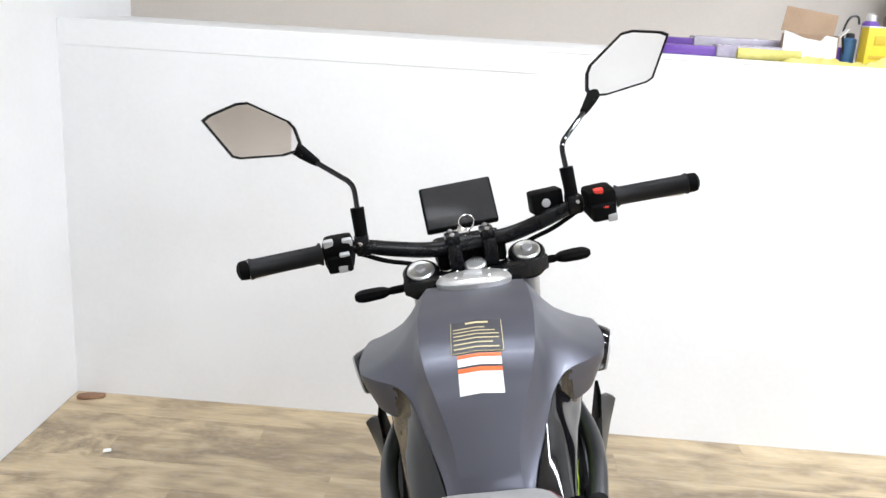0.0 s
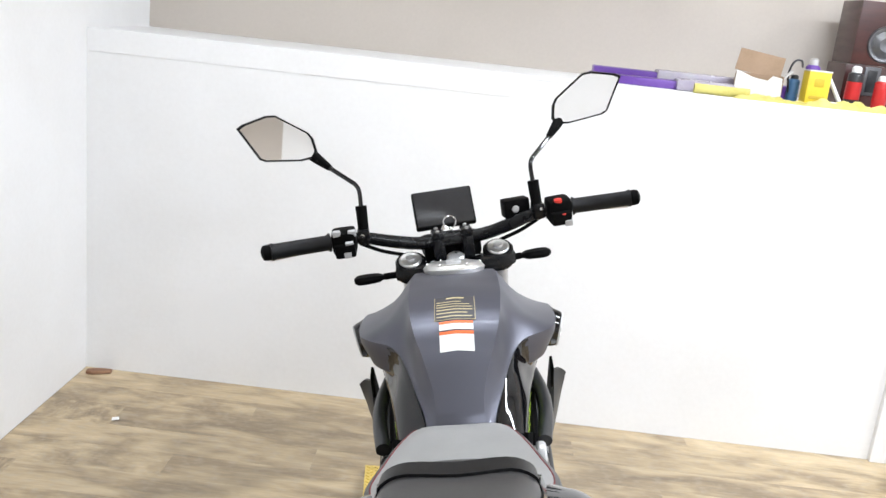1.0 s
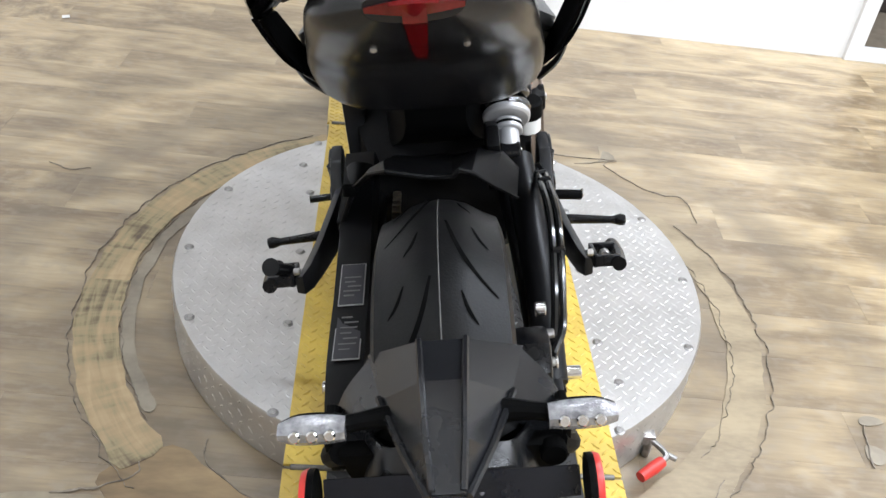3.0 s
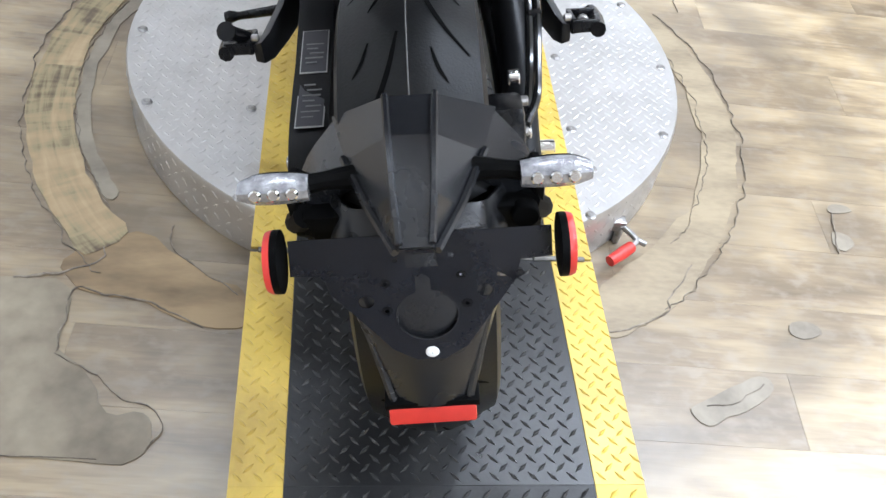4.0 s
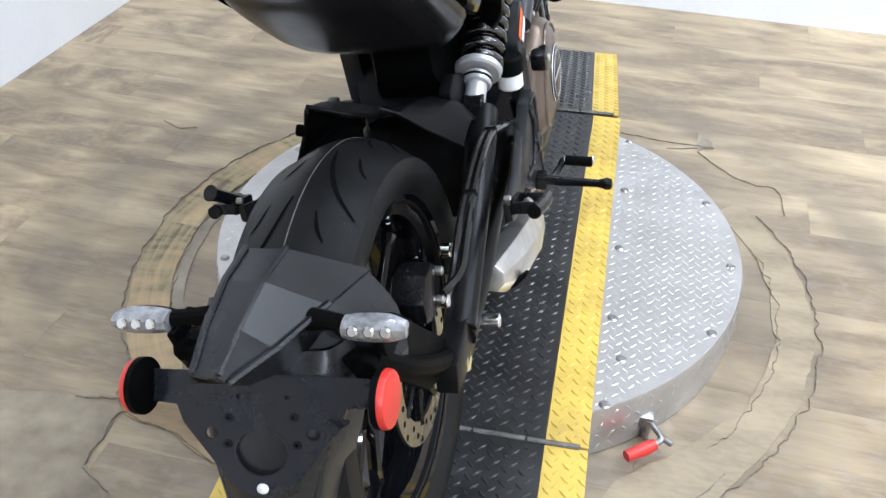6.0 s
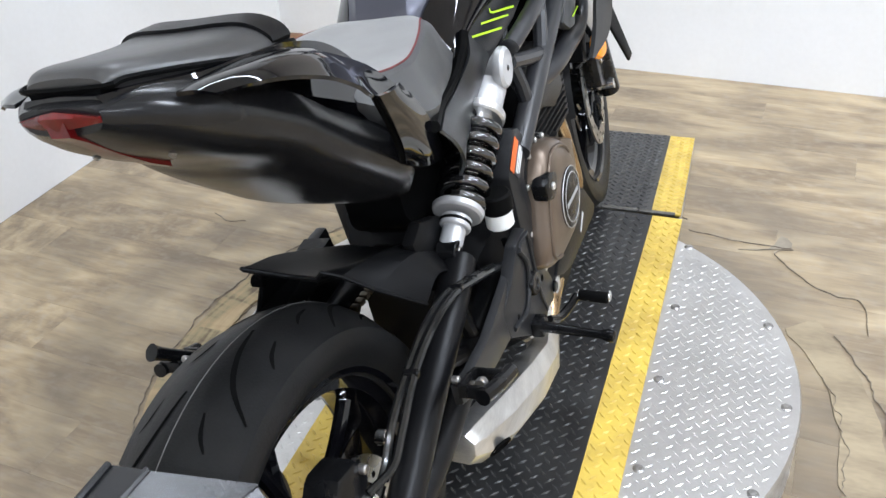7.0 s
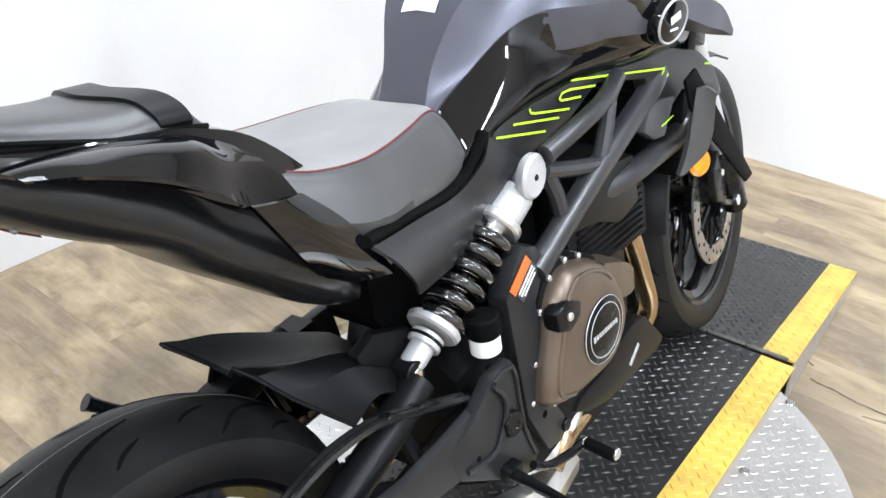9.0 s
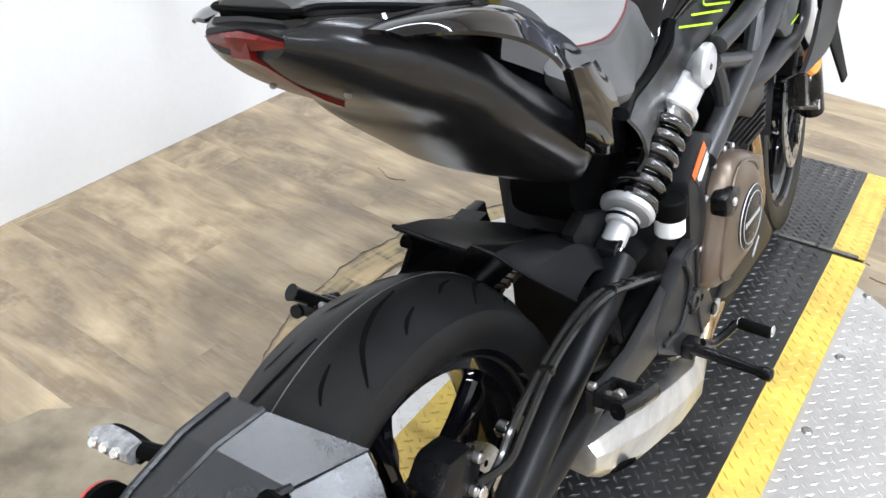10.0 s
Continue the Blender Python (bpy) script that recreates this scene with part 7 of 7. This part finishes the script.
M["red_can"] = surface("red_can", (0.50, 0.02, 0.02), None, 0.3)
M["black_can"] = surface("black_can", (0.02, 0.02, 0.022), None, 0.35)
M["blue_print"] = surface("blue_print", (0.06, 0.17, 0.34), None, 0.45)
M["cone"] = surface("speaker_cone", (0.13, 0.13, 0.135), (0.09, 0.09, 0.095), 0.35, 0.5, scale=20)


def ledge_m(u, v, turn=0.0):
    if v < 0.3 and u > 2.5:
        u -= 0.034 + min(0.10, max(0.0, u - 2.55) * 0.32)
    return ROOM @ pose(u, v, LEDGE, 0, 0, turn)


def roll(name, u, v, turn, length, r, mt, label, cat, lift=0.0):
    t = thing(name, ledge_m(u, v, turn) @ Matrix.Translation((0, 0, lift)), label, cat)
    part("sheet_roll", lathe([(r * 0.6, -length / 2), (r, -length / 2), (r, length / 2), (r * 0.6, length / 2)], (0, 0, r), 20, "x", closed=True), mt, t)
    return t


tray = thing("plastic_tray", ledge_m(2.14, 0.20, -3), "long purple plastic tray in clear wrap", "tray")
part("tray_base", box((0, 0, 0.016), (0.52, 0.10, 0.032), 0.006), M["purple"], tray)
part("wrap", box((0.20, -0.012, 0.021), (0.26, 0.11, 0.042), 0.010), M["clear_wrap"], tray, "crumpled clear wrap")
tray = thing("plastic_tray", ledge_m(2.30, 0.34, -2), "long purple plastic tray in clear wrap", "tray")
part("tray_base", box((0, 0, 0.026), (0.78, 0.10, 0.052), 0.006), M["purple"], tray)
part("wrap", box((0.06, -0.008, 0.031), (0.40, 0.11, 0.062), 0.010), M["clear_wrap"], tray, "crumpled clear wrap")
roll("cloth_roll", 2.36, 0.07, -4, 0.20, 0.018, M["yellow_cloth"], "rolled yellow cleaning cloth", "cloth")


def crumpled(name, u, v, turn, sx, sy, h, mt, label, seed):
    t = thing(name, ledge_m(u, v, turn), label, "cloth")
    rows = []
    for j in range(9):
        row = []
        for i in range(15):
            a, b = i / 14 * 2 - 1, j / 8 * 2 - 1
            edge = max(0.0, 1 - max(abs(a), abs(b)) ** 4)
            z = h * (0.35 + 0.9 * abs(noise.noise((a * 2.3 + seed, b * 2.1, seed)))) * edge + 0.001
            row.append((a * sx / 2 * (1 + 0.15 * noise.noise((b * 2, seed, 1.0))), b * sy / 2 * (1 + 0.15 * noise.noise((a * 3, seed, 4.0))), z))
        rows.append(row)
    bm = grid_bm([spline(r, 2) for r in spline(rows, 2)], closed=False)
    bmesh.ops.recalc_face_normals(bm, faces=bm.faces)
    bmesh.ops.solidify(bm, geom=bm.faces, thickness=0.002)
    part("cloth", bm, mt, t, smooth=60)
    return t


crumpled("cleaning_cloth", 2.50, 0.06, 4, 0.20, 0.09, 0.03, M["yellow_cloth"], "crumpled pale yellow cloth on the ledge", 1.0)
crumpled("cleaning_cloth", 2.64, 0.05, -3, 0.22, 0.07, 0.016, M["yellow_cloth"], "flat yellow cloth folded on the ledge edge", 2.0)
crumpled("cleaning_cloth", 2.92, 0.06, 6, 0.26, 0.09, 0.045, M["yellow_cloth"], "crumpled yellow glove-like cloth on the ledge", 3.0)
crumpled("cleaning_cloth", 3.10, 0.08, -5, 0.16, 0.08, 0.03, M["yellow_cloth"], "crumpled yellow cloth beside spray cans", 4.0)

carton = thing("open_carton", ledge_m(2.55, 0.17, -14), "open white cardboard carton with raised brown flap", "box")
part("carton_wall", prism([(-0.085, 0.0), (0.085, 0.0), (0.080, 0.085), (0.045, 0.090), (0.030, 0.072), (-0.02, 0.078), (-0.085, 0.100)], -0.072, -0.069, "xz", 0.0), M["card_white"], carton, "white front side with torn edge")
part("carton_wall", box((0, 0.070, 0.045), (0.168, 0.003, 0.09), 0.0005), M["card"], carton)
for s in (-1, 1):
    part("carton_wall", box((s * 0.084, 0, 0.045), (0.003, 0.138, 0.09), 0.0005), M["card"], carton)
part("carton_base", box((0, 0, 0.002), (0.165, 0.135, 0.003), 0.0), M["card"], carton)
part("lid_flap", box((0.0, 0.092, 0.128), (0.172, 0.003, 0.090), 0.0008, (-24, 8, 0)), M["card"], carton, "brown cardboard lid standing open")
part("side_flap", box((0.098, 0.0, 0.098), (0.003, 0.125, 0.045), 0.0008, (0, 40, 0)), M["card_white"], carton)

can = thing("yellow_carton", ledge_m(2.83, 0.10, 4), "small bright yellow carton with faint print", "box")
part("carton_body", box((0, 0, 0.062), (0.085, 0.055, 0.124), 0.003), M["yellow_box"], can)
part("print_bar", box((0, -0.0285, 0.085), (0.036, 0.0012, 0.030), 0.0005), surface("ochre_print", (0.55, 0.40, 0.03), None, 0.5), can)
part("print_bar", box((0, -0.0285, 0.030), (0.060, 0.0012, 0.012), 0.0005), surface("ochre_print_low", (0.52, 0.36, 0.03), None, 0.5), can)
part("carton_lid", box((0, 0, 0.1265), (0.086, 0.056, 0.004), 0.001), M["card_white"], can)


def spray_can(u, v, body, cap, label, h=0.15, r=0.028, band=None, lift=0.0):
    h, r = h * 0.86, r * 0.86
    t = thing("spray_can", ledge_m(u, v) @ Matrix.Translation((0, 0, lift)), label, "spray can")
    part("can_body", lathe([(0.0005, 0.0), (r * 0.94, 0.0), (r, 0.006), (r, h * 0.78), (r * 0.96, h * 0.80), (r * 0.6, h * 0.85), (0.0005, h * 0.86)], (0, 0, 0), 24, "z"), body, t)
    part("can_cap", lathe([(0.0005, h), (r * 0.35, h * 0.995), (r * 0.62, h * 0.96), (r * 0.66, h * 0.84)], (0, 0, 0), 20, "z"), cap, t)
    if band:
        part("label_band", lathe([(r + 0.0006, h * 0.2), (r + 0.0006, h * 0.62)], (0, 0, 0), 24, "z"), band, t)
    return t


spray_can(2.86, 0.22, M["purple"], M["silver"], "purple spray can with a metal neck behind the carton", 0.20, 0.032, M["label_grey"])
spray_can(2.75, 0.18, M["blue_print"], M["black_can"], "blue bottle with a black hose", 0.12, 0.026)
spray_can(2.75 + 0.285, 0.24, M["black_can"], M["card_white"], "black spray can with white cap and red band", 0.185, 0.033, M["red_can"])
spray_can(3.115, 0.18, M["red_can"], M["card_white"], "red spray can with a white cap", 0.155, 0.030, M["red_can"])
spray_can(3.20, 0.16, surface("clear_bottle", (0.55, 0.56, 0.60), (0.42, 0.43, 0.48), 0.15), M["card_white"], "clear plastic bottle with a blue label", 0.165, 0.030, M["blue_print"])
hose = thing("spray_hose", ledge_m(2.76, 0.17), "thin black looped hose on a bottle", "hose")
part("hose_loop", tube([(-0.02, 0, 0.02), (-0.036, 0, 0.10), (-0.022, 0, 0.150), (0.004, 0, 0.156), (0.012, 0, 0.132)], 0.004, 8), M["black_can"], hose)
tubes = thing("glue_tube", ledge_m(2.925, 0.12, 10) @ pose(0, 0, 0.004, 0, 0, 0), "white plastic tube leaning on the carton", "tube")
part("tube_body", cyl((0.03, 0.0, 0.008), (-0.03, 0.02, 0.110), 0.008, 12), M["card_white"], tubes)
jar = thing("small_jar", ledge_m(2.895, 0.05), "small white jar on the ledge edge", "jar")
part("jar_body", cyl((0, 0, 0.001), (0, 0, 0.022), 0.016, 16), M["label_white"], jar)


def loudspeaker(u, v, z, w, d, h, label, lower):
    t = thing("loudspeaker", ledge_m(u, v, 0) @ Matrix.Translation((0, 0, z)), label, "loudspeaker")
    part("cabinet", box((0, 0, h / 2), (w, d, h), 0.004), M["cherry"], t)
    if not lower:
        part("woofer", lathe([(0.0005, -0.010), (0.026, -0.016), (0.050, -0.002), (0.056, -0.008), (0.066, -0.010), (0.070, -0.003), (0.070, 0.006)], (0.0, -d / 2 + 0.002, 0.082), 40, "y"), M["cone"], t, "grey speaker cone with a metal ring")
        part("tweeter_plate", box((0.015, -d / 2 - 0.002, 0.192), (0.058, 0.006, 0.075), 0.002), M["cone"], t, "silver tweeter plate")
        part("tweeter", box((0.015, -d / 2 - 0.0052, 0.192), (0.034, 0.004, 0.058), 0.001), M["black_can"], t)
    else:
        part("tweeter_plate", box((-0.02, -d / 2 - 0.002, 0.105), (0.062, 0.006, 0.11), 0.002), M["cone"], t, "silver tweeter plate")
        part("tweeter", box((-0.02, -d / 2 - 0.0052, 0.105), (0.036, 0.004, 0.085), 0.001), M["black_can"], t)
    return t


loudspeaker(3.005, 0.40, 0.0, 0.25, 0.20, 0.165, "lower dark cherry loudspeaker with a silver tweeter plate", True)
loudspeaker(3.010, 0.40, 0.166, 0.235, 0.20, 0.240, "upper dark cherry loudspeaker with a grey cone", False)

# ---------- floor planks ----------
floor = bpy.data.objects["floor"]
PW, PL = 0.152, 1.22
bm = box((0, 0, 0), (PL - 0.0002, PW - 0.0002, 0.005), 0.0)
top = [e for e in bm.edges if all(v.co.z > 0 for v in e.verts)]
bmesh.ops.bevel(bm, geom=top, offset=0.0003, segments=1, affect="EDGES")
plank_mesh = bpy.data.meshes.new("plank")
bm.to_mesh(plank_mesh)
bm.free()
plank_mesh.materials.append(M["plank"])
row = 0
v = -PW / 2
while v > -7.2:
    u = -PL * ((row * 0.382) % 1.0) + 0.0
    while u < 5.65:
        ob = new("plank", plank_mesh)
        ob.parent = floor
        a, b = max(u, 0.001), min(u + PL, 5.649)
        ob.matrix_world = ROOM @ pose((a + b) / 2, v, -0.0025) @ Matrix.Diagonal((max(0.01, b - a) / PL, 1, 1, 1))
        u += PL
    v -= PW
    row += 1
